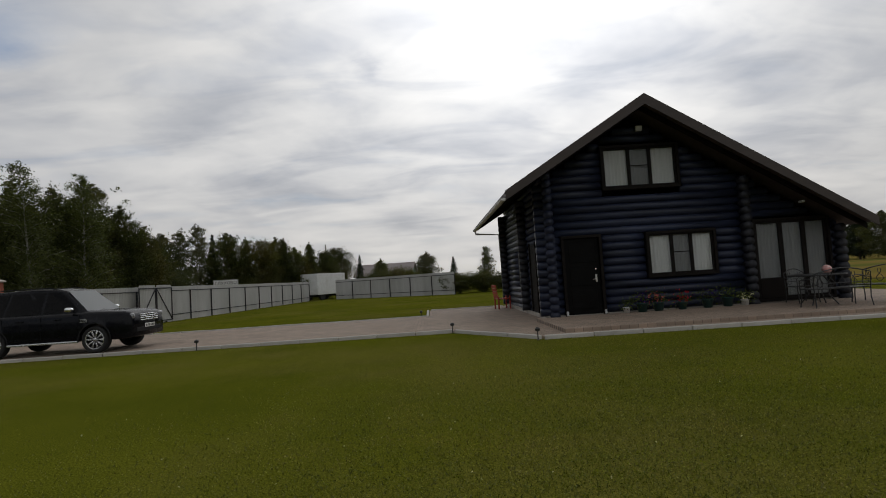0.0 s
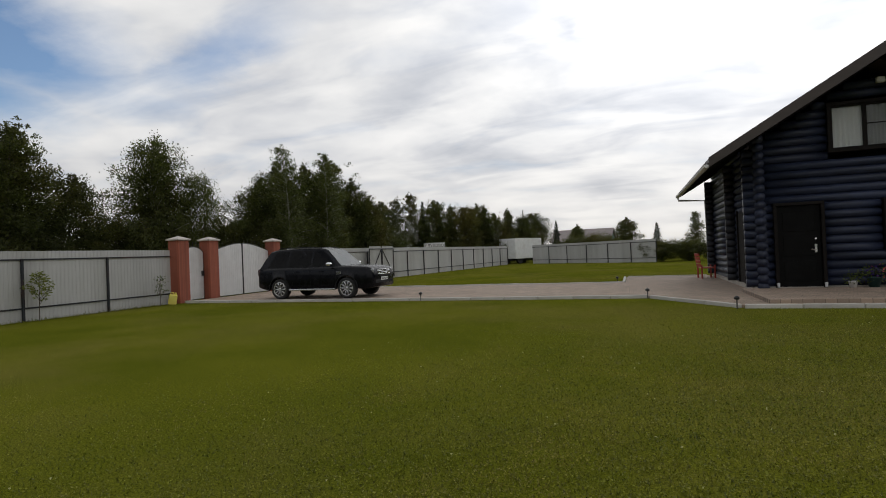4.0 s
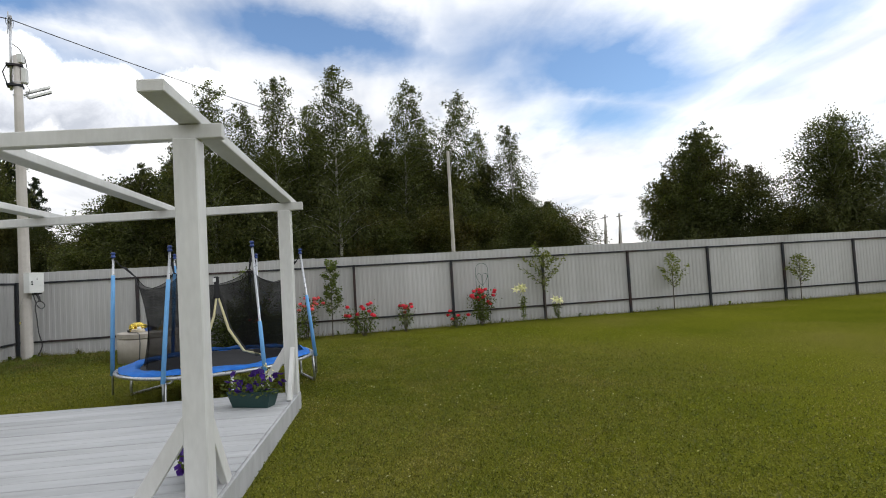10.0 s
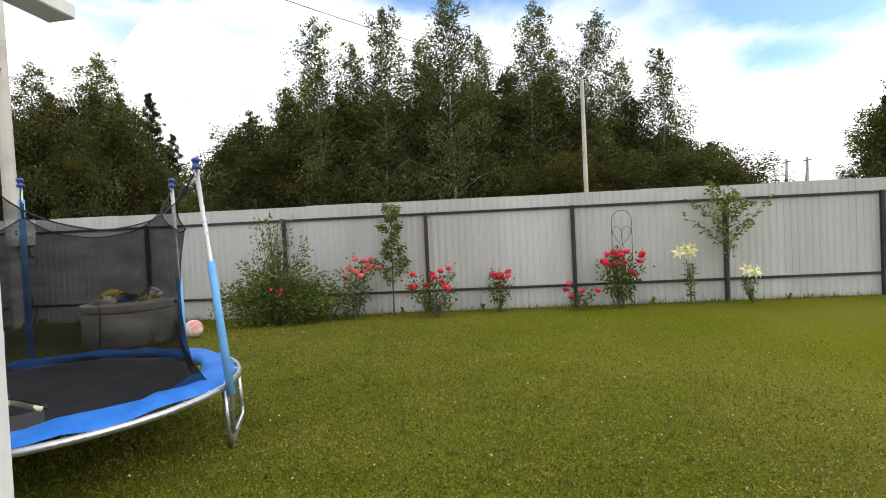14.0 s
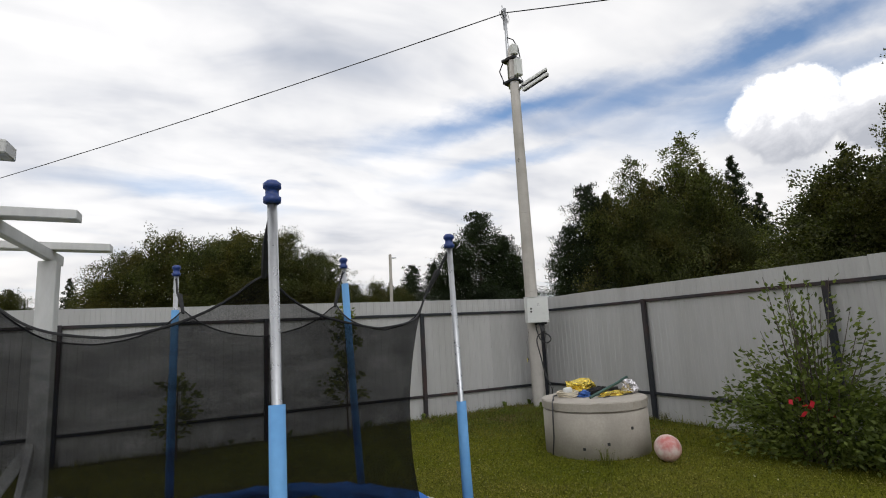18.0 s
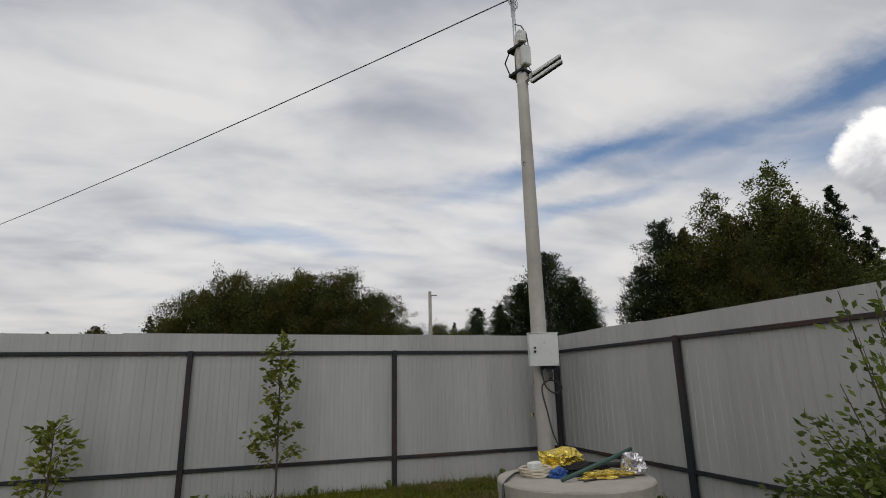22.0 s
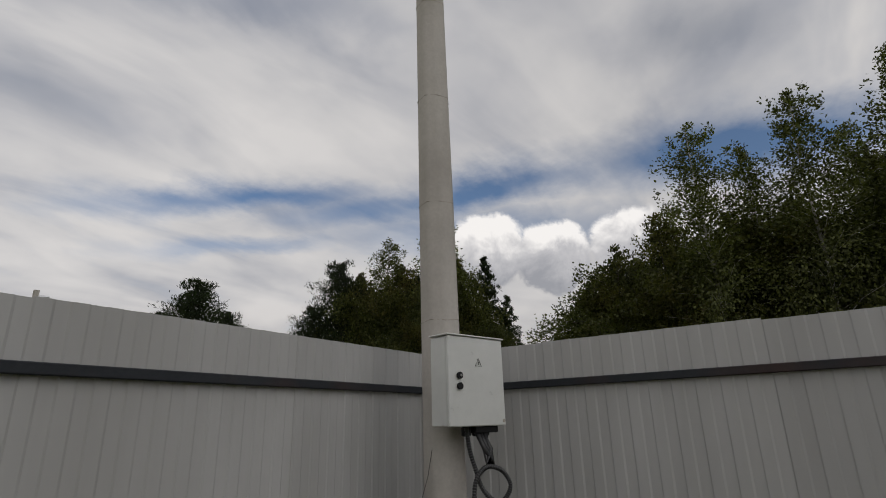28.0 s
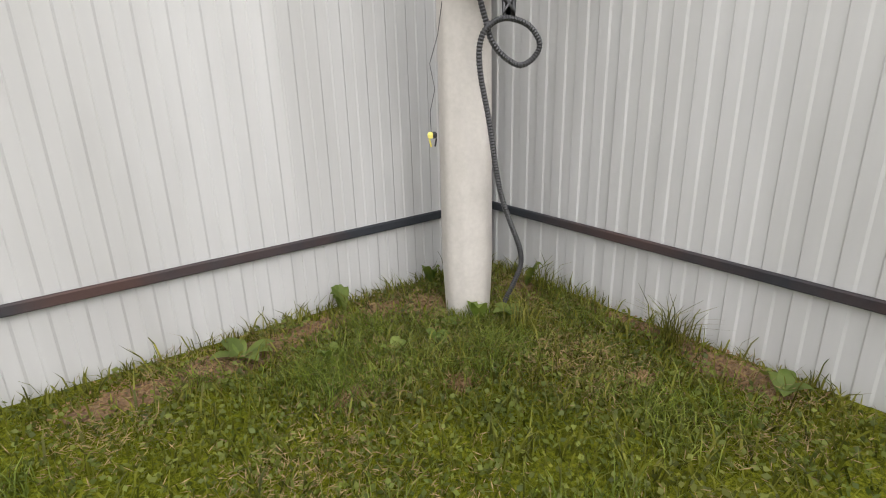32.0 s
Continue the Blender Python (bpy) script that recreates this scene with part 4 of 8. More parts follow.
def flower_pot(x, y, z, size, mat, bloom, label):
    ob = thing("flower_pot", label, "flower pot", pose(x, y, z), group="pots along the house wall")
    bm = bmesh.new()
    lathe(bm, [(size * 0.55, 0), (size * 0.75, size * 1.1), (size * 0.8, size * 1.12), (size * 0.8, size * 1.2), (size * 0.66, size * 1.2), (size * 0.6, size * 1.05)], 12)
    part("pot", bm, mat, ob, "", True)
    rng = np.random.default_rng(int(x * 100))
    c = rng.normal(0, 1, (130, 3)) * [size * 0.75, size * 0.6, size * 0.5] + [0, 0, size * 1.7]
    v, f = leaves(c, c - [0, 0, size], 0.06, 0.04, rng)
    o = piece("foliage", from_arrays("foliage", v, f, LEAFG), ob)
    if bloom:
        c = rng.normal(0, 1, (40, 3)) * [size * 0.8, size * 0.5, size * 0.45] + [0, -size * 0.25, size * 1.9]
        v, f = leaves(c, rng.normal(0, 1, (40, 3)), 0.06, 0.055, rng)
        piece("blossom", from_arrays("blossom", v, f, bloom), ob)


flower_pot(20.72, 25.95, 0.14, 0.13, PLATE, None, "white pot with a green plant by the log wall")
flower_pot(21.15, 25.95, 0.14, 0.2, POTG, PETUN, "dark pot of violet petunias by the log wall")
flower_pot(21.6, 25.95, 0.14, 0.2, POTG, ROSEP, "dark pot of pink flowers by the log wall")
flower_pot(22.25, 25.95, 0.14, 0.17, POTG, ROSER, "dark pot of red flowers by the log wall")
flower_pot(22.95, 25.95, 0.14, 0.2, POTG, PETUN, "dark pot of violet petunias by the log wall")
flower_pot(23.5, 25.95, 0.14, 0.2, POTG, None, "dark pot with a leafy plant by the log wall")
flower_pot(23.95, 25.9, 0.14, 0.14, PLATE, LILY, "white pot with a cream blossom by the log wall")


def bench_red():
    ob = thing("garden_chair", "red painted wooden garden chair beside the house wall", "chair", pose(18.25, 32.6, 0.055, 0, 0, 100))
    bm = bmesh.new()
    span(bm, -0.28, 0.28, -0.25, 0.25, 0.38, 0.42, 0.01)
    part("seat", bm, REDP, ob)
    bm = bmesh.new()
    for k in range(4):
        box(bm, (0, 0.27 + 0.02 * k, 0.5 + 0.13 * k), (0.56, 0.025, 0.11), Matrix.Rotation(radians(-10), 3, "X"), 0.005)
    part("backrest", bm, REDP, ob)
    for sx in (-0.25, 0.25):
        for sy in (-0.22, 0.24):
            bm = bmesh.new()
            span(bm, sx - 0.025, sx + 0.025, sy - 0.025, sy + 0.025, 0, 0.5, 0.004)
            part("leg", bm, REDP, ob)


bench_red()


def iron_table():
    ob = thing("garden_table", "black wrought-iron garden table on the terrace", "table", pose(25.15, 24.75, 0.14))
    bm = bmesh.new()
    tube(bm, [(0.62 * math.cos(k * 0.2618), 0.62 * math.sin(k * 0.2618), 0.74) for k in range(24)], 0.018, 6, closed=True)
    for k in range(12):
        a = k * math.pi / 6
        tube(bm, [(0.12 * math.cos(a), 0.12 * math.sin(a), 0.74), (0.6 * math.cos(a), 0.6 * math.sin(a), 0.74)], 0.01, 5)
    lathe(bm, [(0.58, 0.745), (0.58, 0.755)], 24)
    part("tabletop", bm, BLACK, ob)
    for k in range(4):
        a = k * math.pi / 2 + 0.6
        c, s = math.cos(a), math.sin(a)
        bm = bmesh.new()
        tube(bm, [(0.12 * c, 0.12 * s, 0.73), (0.3 * c, 0.3 * s, 0.5), (0.22 * c, 0.22 * s, 0.25), (0.42 * c, 0.42 * s, 0.0)], 0.016, 6)
        part("leg", bm, BLACK, ob)


def iron_seat(m, wide, label, name="garden_chair"):
    ob = thing(name, label, "chair" if wide < 1 else "bench", m, group="wrought-iron terrace set")
    h = wide / 2
    bm = bmesh.new()
    for k in range(7):
        y = -0.22 + k * 0.073
        span(bm, -h, h, y - 0.02, y + 0.02, 0.42, 0.445, 0.004)
    part("seat", bm, BLACK, ob)
    bm = bmesh.new()
    n = 12
    tube(bm, [(-h, 0.24, 0.44), (-h, 0.27, 0.72)] + [(-h + wide * k / n, 0.28, 0.78 + 0.12 * math.sin(math.pi * k / n)) for k in range(n + 1)] + [(h, 0.27, 0.72), (h, 0.24, 0.44)], 0.014, 6)
    for k in range(max(2, round(wide / 0.28))):
        cx = -h + wide * (k + 0.5) / max(2, round(wide / 0.28))
        for s in (-1, 1):
            tube(bm, [(cx + s * 0.1 * math.sin(q * 0.5) * (1 - q / 14), 0.265, 0.48 + q * 0.032) for q in range(11)], 0.008, 5)
    tube(bm, [(-h, 0.26, 0.56), (h, 0.26, 0.56)], 0.01, 5)
    part("backrest", bm, BLACK, ob)
    for sx in (-1, 1):
        bm = bmesh.new()
        tube(bm, [(sx * h, 0.25, 0.66), (sx * h, 0.0, 0.68), (sx * h, -0.22, 0.64), (sx * h, -0.24, 0.44)], 0.013, 6)
        part("armrest", bm, BLACK, ob)
        for sy in (-0.22, 0.24):
            bm = bmesh.new()
            tube(bm, [(sx * h, sy, 0.46), (sx * h * 0.97, sy * 1.05, 0.2), (sx * h, sy * 1.15, 0.0)], 0.014, 6)
            part("leg", bm, BLACK, ob)


iron_table()
iron_seat(pose(25.0, 24.0, 0.14, 0, 0, 180), 1.35, "black wrought-iron bench with a scrolled back", "garden_bench")
iron_seat(pose(25.3, 25.55, 0.14, 0, 0, 0), 0.55, "black wrought-iron chair with a scrolled back")
iron_seat(pose(26.5, 24.3, 0.14, 0, 0, -70), 1.3, "black wrought-iron bench with a scrolled back", "garden_bench")
iron_seat(pose(27.3, 23.7, 0.14, 0, 0, 190), 0.55, "black wrought-iron chair with a scrolled back")


def helmet_ball():
    bm = bmesh.new()
    bmesh.ops.create_icosphere(bm, subdivisions=3, radius=0.11, matrix=Matrix.Translation((0, 0, 0.11)))
    solid("football", bm, BALLM, "white and dark football lying on the iron table", "ball", pose(25.35, 24.65, 0.896), smooth=True)


helmet_ball()


def garden_spot(x, y):
    ob = thing("path_light", "small black path light at the paving edge", "lamp", pose(x, y, 0), group="small lights along the paving")
    bm = bmesh.new()
    tube(bm, [(0, 0, -0.05), (0, 0, 0.2)], 0.012, 6)
    part("stake", bm, BLACK, ob)
    bm = bmesh.new()
    lathe(bm, [(0.03, 0.19), (0.05, 0.2), (0.055, 0.24), (0.02, 0.27)], 10)
    part("head", bm, BLACK, ob)


for _x, _y in ((9.6, 25.0), (15.95, 25.0), (17.6, 22.5), (15.05, 31.25)):
    garden_spot(_x, _y)


# ---- car ----
def car():
    ob = thing("car", "black sport utility car parked on the paved drive", "car", pose(5.50, 26.42, 0.055) @ Matrix.Diagonal((0.925, 0.95, 0.945, 1)))
    WX, R = 1.40, 0.365

    def interp(x, rows):
        return float(np.interp(x, [r[0] for r in rows], [r[1] for r in rows]))

    top = [(-2.42, 0.92), (-2.36, 1.06), (-2.2, 1.12), (-1.5, 1.13), (0.9, 1.12), (1.12, 1.13), (1.5, 1.12), (2.1, 1.085), (2.28, 1.04), (2.36, 0.97), (2.40, 0.86)]
    wide = [(-2.42, 0.80), (-2.36, 0.89), (-2.1, 0.945), (-1.4, 0.965), (1.4, 0.965), (1.95, 0.95), (2.2, 0.92), (2.34, 0.86), (2.40, 0.79)]
    low = [(-2.42, 0.50), (-2.3, 0.40), (-2.0, 0.34), (1.9, 0.33), (2.2, 0.33), (2.40, 0.38)]
    bm = bmesh.new()
    rings = []
    xs = sorted({round(v, 3) for v in np.linspace(-2.42, 2.40, 90)})
    for x in xs:
        zb, zt, w = interp(x, low), interp(x, top), interp(x, wide)
        for wx in (-WX, WX):
            if abs(x - wx) < 0.44:
                zb = max(zb, R + math.sqrt(0.44 ** 2 - (x - wx) ** 2))
        zm = max(zb + 0.03, 0.72)
        prof = [(0, zb), (w * 0.93, zb), (w, zb + 0.03), (w, zm), (w * 0.985, zt - 0.10), (w * 0.94, zt - 0.02), (w * 0.80, zt + 0.01), (0, zt + 0.03)]
        rings.append([bm.verts.new((x, y, z)) for y, z in prof] + [bm.verts.new((x, -y, z)) for y, z in prof[-2:0:-1]])
    for r0, r1 in zip(rings, rings[1:]):
        for k in range(len(r0)):
            j = (k + 1) % len(r0)
            bm.faces.new((r0[k], r0[j], r1[j], r1[k]))
    bm.faces.new(rings[0])
    bm.faces.new(rings[-1][::-1])
    part("body", bm, CARP, ob, "glossy black body", True)
    # cabin
    bm = bmesh.new()
    prof = [(-2.30, 1.10, 0.86), (-2.12, 1.50, 0.74), (-1.95, 1.73, 0.66), (-1.7, 1.79, 0.63), (-0.6, 1.825, 0.63), (0.2, 1.80, 0.62), (0.42, 1.74, 0.63), (0.8, 1.42, 0.74), (1.16, 1.10, 0.84)]
    rings = []
    for x, z, w in prof:
        rings.append([bm.verts.new((x, y, zz)) for y, zz in ((0.90, 1.08), (w, z - 0.045), (w - 0.06, z), (0, z + 0.018), (-w + 0.06, z), (-w, z - 0.045), (-0.90, 1.08))])
    for r0, r1 in zip(rings, rings[1:]):
        for k in range(6):
            bm.faces.new((r0[k], r0[k + 1], r1[k + 1], r1[k]))
    part("cabin", bm, CARP, ob, "", False)

    def side_glass(points, s):
        bm = bmesh.new()
        vs = []
        for x, z in points:
            f = (z - 1.08) / 0.68
            zt = interp(x, [(p[0], p[1]) for p in prof])
            w = interp(x, [(p[0], p[2]) for p in prof])
            g = min(1.0, max(0.0, (z - 1.08) / max(0.05, zt - 0.045 - 1.08)))
            vs.append(Vector((x, s * (0.90 + (w - 0.90) * g + 0.008), z)))
        a = [bm.verts.new(v) for v in vs]
        b = [bm.verts.new(v - Vector((0, s * 0.012, 0))) for v in vs]
        bm.faces.new(a)
        bm.faces.new(b[::-1])
        for k in range(len(a)):
            bm.faces.new((a[k - 1], a[k], b[k], b[k - 1]))
        return bm

    for s in (-1, 1):
        part("side_window", side_glass([(-0.02, 1.13), (0.98, 1.13), (0.44, 1.62), (0.3, 1.70), (-0.02, 1.72)], s), CARG, ob, "dark tinted side window")
        part("side_window", side_glass([(-1.08, 1.13), (-0.10, 1.13), (-0.10, 1.72), (-1.0, 1.72)], s), CARG, ob, "dark tinted side window")
        part("side_window", side_glass([(-1.95, 1.16), (-1.16, 1.13), (-1.08, 1.72), (-1.66, 1.69)], s), CARG, ob, "dark tinted side window")
    bm = bmesh.new()
    q = [(1.10, 0.76, 1.13), (1.10, -0.76, 1.13), (0.46, -0.57, 1.715), (0.46, 0.57, 1.715)]
    n = Vector((0.7, 0, 0.72)).normalized()
    a = [bm.verts.new(Vector(p) + n * 0.03) for p in q]
    b = [bm.verts.new(Vector(p) + n * 0.012) for p in q]
    bm.faces.new(a)
    bm.faces.new(b[::-1])
    for k in range(4):
        bm.faces.new((a[k - 1], a[k], b[k], b[k - 1]))
    part("windscreen", bm, CARW, ob, "windscreen with a pale tint standing for mirrored sky")
    bm = bmesh.new()
    q = [(-2.25, 0.70, 1.22), (-2.25, -0.70, 1.22), (-2.02, -0.58, 1.64), (-2.02, 0.58, 1.64)]
    n = Vector((-0.85, 0, 0.45)).normalized()
    a = [bm.verts.new(Vector(p) + n * 0.035) for p in q]
    b = [bm.verts.new(Vector(p) + n * 0.01) for p in q]
    bm.faces.new(a[::-1])
    bm.faces.new(b)
    for k in range(4):
        bm.faces.new((a[k - 1], a[k], b[k], b[k - 1]))
    part("rear_window", bm, CARG, ob)
    # wheels: built once, on one set of meshes
    bm = bmesh.new()
    seg = 30
    prof2 = [(0.262, -0.115), (0.33, -0.12), (0.358, -0.10), (0.365, -0.05), (0.365, 0.05), (0.358, 0.10), (0.33, 0.12), (0.262, 0.115)]
    rr = [[bm.verts.new((r * math.cos(6.28318 * k / seg), y, r * math.sin(6.28318 * k / seg))) for k in range(seg)] for r, y in prof2]
    for i in range(len(rr)):
        r0, r1 = rr[i], rr[(i + 1) % len(rr)]
        for k in range(seg):
            bm.faces.new((r0[k], r0[(k + 1) % seg], r1[(k + 1) % seg], r1[k]))
    tyre = made("tyre", bm, TYRE, True)
    bm = bmesh.new()
    tube(bm, [(0.25 * math.cos(k * 0.2618), -0.10, 0.25 * math.sin(k * 0.2618)) for k in range(24)], 0.018, 6, closed=True)
    for k in range(10):
        a = k * math.pi / 5
        d = 0.09 if k % 2 else -0.09
        c0, s0 = math.cos(a), math.sin(a)
        for e in (-0.035, 0.035):
            tube(bm, [(0.05 * c0, -0.085, 0.05 * s0), (0.24 * math.cos(a + e * 2), -0.105, 0.24 * math.sin(a + e * 2))], 0.013, 5)
    m = Matrix.Rotation(radians(90), 4, "X")
    bmesh.ops.create_cone(bm, cap_ends=True, segments=16, radius1=0.062, radius2=0.05, depth=0.04, matrix=Matrix.Translation((0, -0.09, 0)) @ m)
    rim = made("rim", bm, ALLOY, True)
    bm = bmesh.new()
    bmesh.ops.create_cone(bm, cap_ends=True, segments=24, radius1=0.25, radius2=0.25, depth=0.08, matrix=Matrix.Translation((0, -0.02, 0)) @ m)
    disc = made("brake_disc", bm, PLASTIC)
    for x in (-WX, WX):
        for s in (-1, 1):
            w = new("wheel")
            w.parent = ob
            w.matrix_basis = pose(x, s * 0.835, R, 0, 0, 0 if s < 0 else 180)
            piece("tyre", tyre, w)
            tagged(piece("rim", rim, w), "spoked silver alloy rim")
            piece("brake_disc", disc, w)
            bm = bmesh.new()
            tube(bm, [(x + 0.445 * math.cos(a), s * 0.955, R + 0.445 * math.sin(a)) for a in np.linspace(-0.1, math.pi + 0.1, 17)], 0.02, 6)
            part("wheel_arch", bm, PLASTIC, ob)
    for s in (-1, 1):
        bm = bmesh.new()
        box(bm, (0.80, s * 1.05, 1.21), (0.20, 0.20, 0.125), None, 0.035)
        mir = part("wing_mirror", bm, CHROME, ob, "bright chrome wing mirror", True)
        bm = bmesh.new()
        box(bm, (0.79, s * 0.95, 1.17), (0.06, 0.1, 0.05), None, 0.01)
        part("mirror_arm", bm, PLASTIC, mir)
        bm = bmesh.new()
        box(bm, (2.27, s * 0.69, 0.93), (0.20, 0.28, 0.15), Matrix.Rotation(radians(-s * 22), 3, "Z"), 0.03)
        part("headlight", bm, LAMPG, ob, "clear headlight", True)
        bm = bmesh.new()
        box(bm, (-2.36, s * 0.78, 0.98), (0.12, 0.18, 0.26), None, 0.03)
        part("tail_light", bm, LAMPR, ob, "red tail light", True)
        bm = bmesh.new()
        tube(bm, [(-0.95, s * 0.975, 0.335), (0.95, s * 0.975, 0.335)], 0.03, 6)
        part("side_step", bm, ALLOY, ob, "bright side step")
        for x in (-0.62, 0.42):
            bm = bmesh.new()
            box(bm, (x, s * 0.972, 0.97), (0.2, 0.03, 0.03), None, 0.008)
            part("door_handle", bm, CARP, ob)
        for x in (-1.12, -0.06, 1.0):
            bm = bmesh.new()
            span(bm, x - 0.004, x + 0.004, s * 0.955 - 0.012, s * 0.955 + 0.012, 0.46, 1.06)
            part("door_gap", bm, PLASTIC, ob)
        bm = bmesh.new()
        for k in range(3):
            box(bm, (1.12, s * 0.966, 0.86 + 0.035 * k), (0.2, 0.014, 0.016), None, 0.003)
        part("side_vent", bm, ALLOY, ob)
    bm = bmesh.new()
    for k in range(4):
        box(bm, (2.405 - 0.008 * k, 0, 0.80 + 0.052 * k), (0.04, 0.94, 0.026), None, 0.006)
    part("grille", bm, CHROME, ob, "chrome grille bars")
    bm = bmesh.new()
    box(bm, (2.37, 0, 0.55), (0.08, 1.3, 0.14), None, 0.02)
    part("bumper_intake", bm, PLASTIC, ob)
    bm = bmesh.new()
    box(bm, (2.425, 0, 0.64), (0.015, 0.52, 0.112), None, 0.003)
    pl = part("number_plate", bm, PLATE, ob, "white number plate")
    bm = bmesh.new()
    for k in range(6):
        box(bm, (2.434, -0.2 + k * 0.08, 0.64), (0.003, 0.045, 0.06))
    part("characters", bm, INK, pl)
    for s in (-1, 1):
        bm = bmesh.new()
        tube(bm, [(-1.6, s * 0.60, 1.80), (-1.5, s * 0.60, 1.845), (0.0, s * 0.60, 1.845), (0.15, s * 0.60, 1.80)], 0.014, 6)
        part("roof_rail", bm, PLASTIC, ob)


car()


# ---- deck and pergola ----
DECK_AT = pose(7.47, 6.6, 0, 0, 0, -5)
DX0, DX1, DY0, DY1, DZ = -0.085, 3.66, -4.1, 0.075, 0.18      # in the deck's own axes


def deck():
    ob = thing("deck", "pale grey painted plank deck lying on the lawn", "deck", DECK_AT, kind="structure")
    n = 26
    w = (DX1 - DX0) / n
    for k in range(n):
        bm = bmesh.new()
        span(bm, DX0 + k * w + 0.003, DX0 + (k + 1) * w - 0.003, DY0, DY1 - 0.03 + random.uniform(-0.003, 0.003), DZ - 0.028 + random.uniform(-0.002, 0.002), DZ + random.uniform(-0.002, 0.002), 0.004)
        part("deck_board", bm, DECK, ob)
    for a, b, c, e, top in ((DX0, DX1, DY1 - 0.026, DY1, 0.002), (DX0 - 0.002, DX0 + 0.03, DY0, DY1 - 0.032, 0.032), (DX1 - 0.03, DX1, DY0, DY1 - 0.032, 0.032), (DX0, DX1, DY0 - 0.03, DY0 - 0.003, 0.002)):
        bm = bmesh.new()
        span(bm, a, b, c, e, -0.02, DZ - top, 0.004)
        part("fascia", bm, DECK, ob)


deck()


def tilt_top(bm):
    """The frame has settled: it drops a little towards the corner of the plot."""
    for v in bm.verts:
        v.co.z += 0.024 * v.co.x + 0.019 * v.co.y - 0.01


def pergola():
    ob = thing("pergola", "white-painted timber pergola frame with open slats standing on the deck", "pergola", DECK_AT)
    for x, y in ((0, 0), (2.88, 0), (0, -3.72), (2.88, -3.72)):
        bm = bmesh.new()
        span(bm, x - 0.066, x + 0.066, y - 0.066, y + 0.066, DZ, 2.20 + 0.024 * x + 0.019 * y, 0.006)
        p = part("post", bm, WHITEP, ob)
        sy = -1 if y > -1 else 1
        for dx, dy in ((0.0, sy), (1 if x < 1 else -1, 0)):
            a = math.atan2(0.34, 0.52)
            bm = bmesh.new()
            if dx:
                box(bm, (x + dx * 0.20, y + 0.03, DZ + 0.24), (0.09, 0.045, 0.60), Matrix.Rotation(-dx * a, 3, "Y"), 0.004)
            else:
                box(bm, (x + 0.03, y + dy * 0.20, DZ + 0.24), (0.045, 0.09, 0.60), Matrix.Rotation(dy * a, 3, "X"), 0.004)
            part("brace", bm, WHITEP, p)
    for x in (0, 2.88):
        bm = bmesh.new()
        span(bm, x - 0.03, x + 0.03, -4.0, 0.2, 2.213, 2.30, 0.005)
        tilt_top(bm)
        part("beam", bm, WHITEP, ob)
    for y, x0 in ((0.02, -0.45), (-1.3, -0.47), (-2.55, -0.46), (-3.72, -0.44)):
        bm = bmesh.new()
        span(bm, x0, 3.42, y - 0.065, y + 0.065, 2.302, 2.365, 0.005)
        tilt_top(bm)
        part("slat", bm, WHITEP, ob)


pergola()


def planter(x, y, turn, seed, size=1.0):
    ob = thing("flower_box", "dark green plastic trough of violet petunias on the deck", "flower box", pose(x, y, DZ + 0.003, 0, 0, turn) @ Matrix.Scale(size, 4), group="petunia troughs on the deck")
    bm = bmesh.new()
    a = [bm.verts.new((sx * 0.23, sy * 0.075, 0)) for sx, sy in ((-1, -1), (1, -1), (1, 1), (-1, 1))]
    b = [bm.verts.new((sx * 0.28, sy * 0.10, 0.16)) for sx, sy in ((-1, -1), (1, -1), (1, 1), (-1, 1))]
    c = [bm.verts.new((sx * 0.29, sy * 0.11, 0.18)) for sx, sy in ((-1, -1), (1, -1), (1, 1), (-1, 1))]
    d = [bm.verts.new((sx * 0.265, sy * 0.085, 0.18)) for sx, sy in ((-1, -1), (1, -1), (1, 1), (-1, 1))]
    e = [bm.verts.new((sx * 0.26, sy * 0.08, 0.14)) for sx, sy in ((-1, -1), (1, -1), (1, 1), (-1, 1))]
    bm.faces.new(a[::-1])
    for r0, r1 in ((a, b), (b, c), (c, d), (d, e)):
        for k in range(4):
            bm.faces.new((r0[k], r0[(k + 1) % 4], r1[(k + 1) % 4], r1[k]))
    bm.faces.new(e)
    part("trough", bm, POTG, ob)
    rng = np.random.default_rng(seed)
    c = rng.uniform(-1, 1, (420, 3)) * [0.30, 0.15, 0.085] + [0, 0, 0.225]
    v, f = leaves(c, c - [0, 0, 0.1], 0.05, 0.03, rng, 0.0)
    piece("foliage", from_arrays("foliage", v, f, LEAFG), ob)
    for k in range(34):
        px, py, pz = rng.uniform(-0.34, 0.32), rng.uniform(-0.2, 0.16), rng.uniform(0.17, 0.38)
        n = 5
        way = Vector((rng.normal(0, 0.5) + 0.4, rng.normal(0, 0.5), 0.6)).normalized()
        s = way.orthogonal().normalized()
        o = way.cross(s)
        bm = bmesh.new()
        mid = bm.verts.new(Vector((px, py, pz)))
        ring = [bm.verts.new(Vector((px, py, pz)) + way * 0.022 + (math.cos(q * 0.6283) * s + math.sin(q * 0.6283) * o) * (0.043 if q % 2 else 0.034)) for q in range(10)]
        for q in range(10):
            bm.faces.new((mid, ring[q], ring[(q + 1) % 10]))
        part("blossom", bm, PETUN, ob)
    c = rng.uniform(-1, 1, (14, 3)) * [0.05, 0.05, 0.10] + [0.2, 0.0, 0.36]
    v, f = leaves(c, c - [0.1, 0, 0.1], 0.045, 0.028, rng, 0.0)
    tagged(piece("sprig", from_arrays("sprig", v, f, LILY), ob), "pale yellow-green sprig")


planter(7.93, 6.26, 65, 5, 0.86)
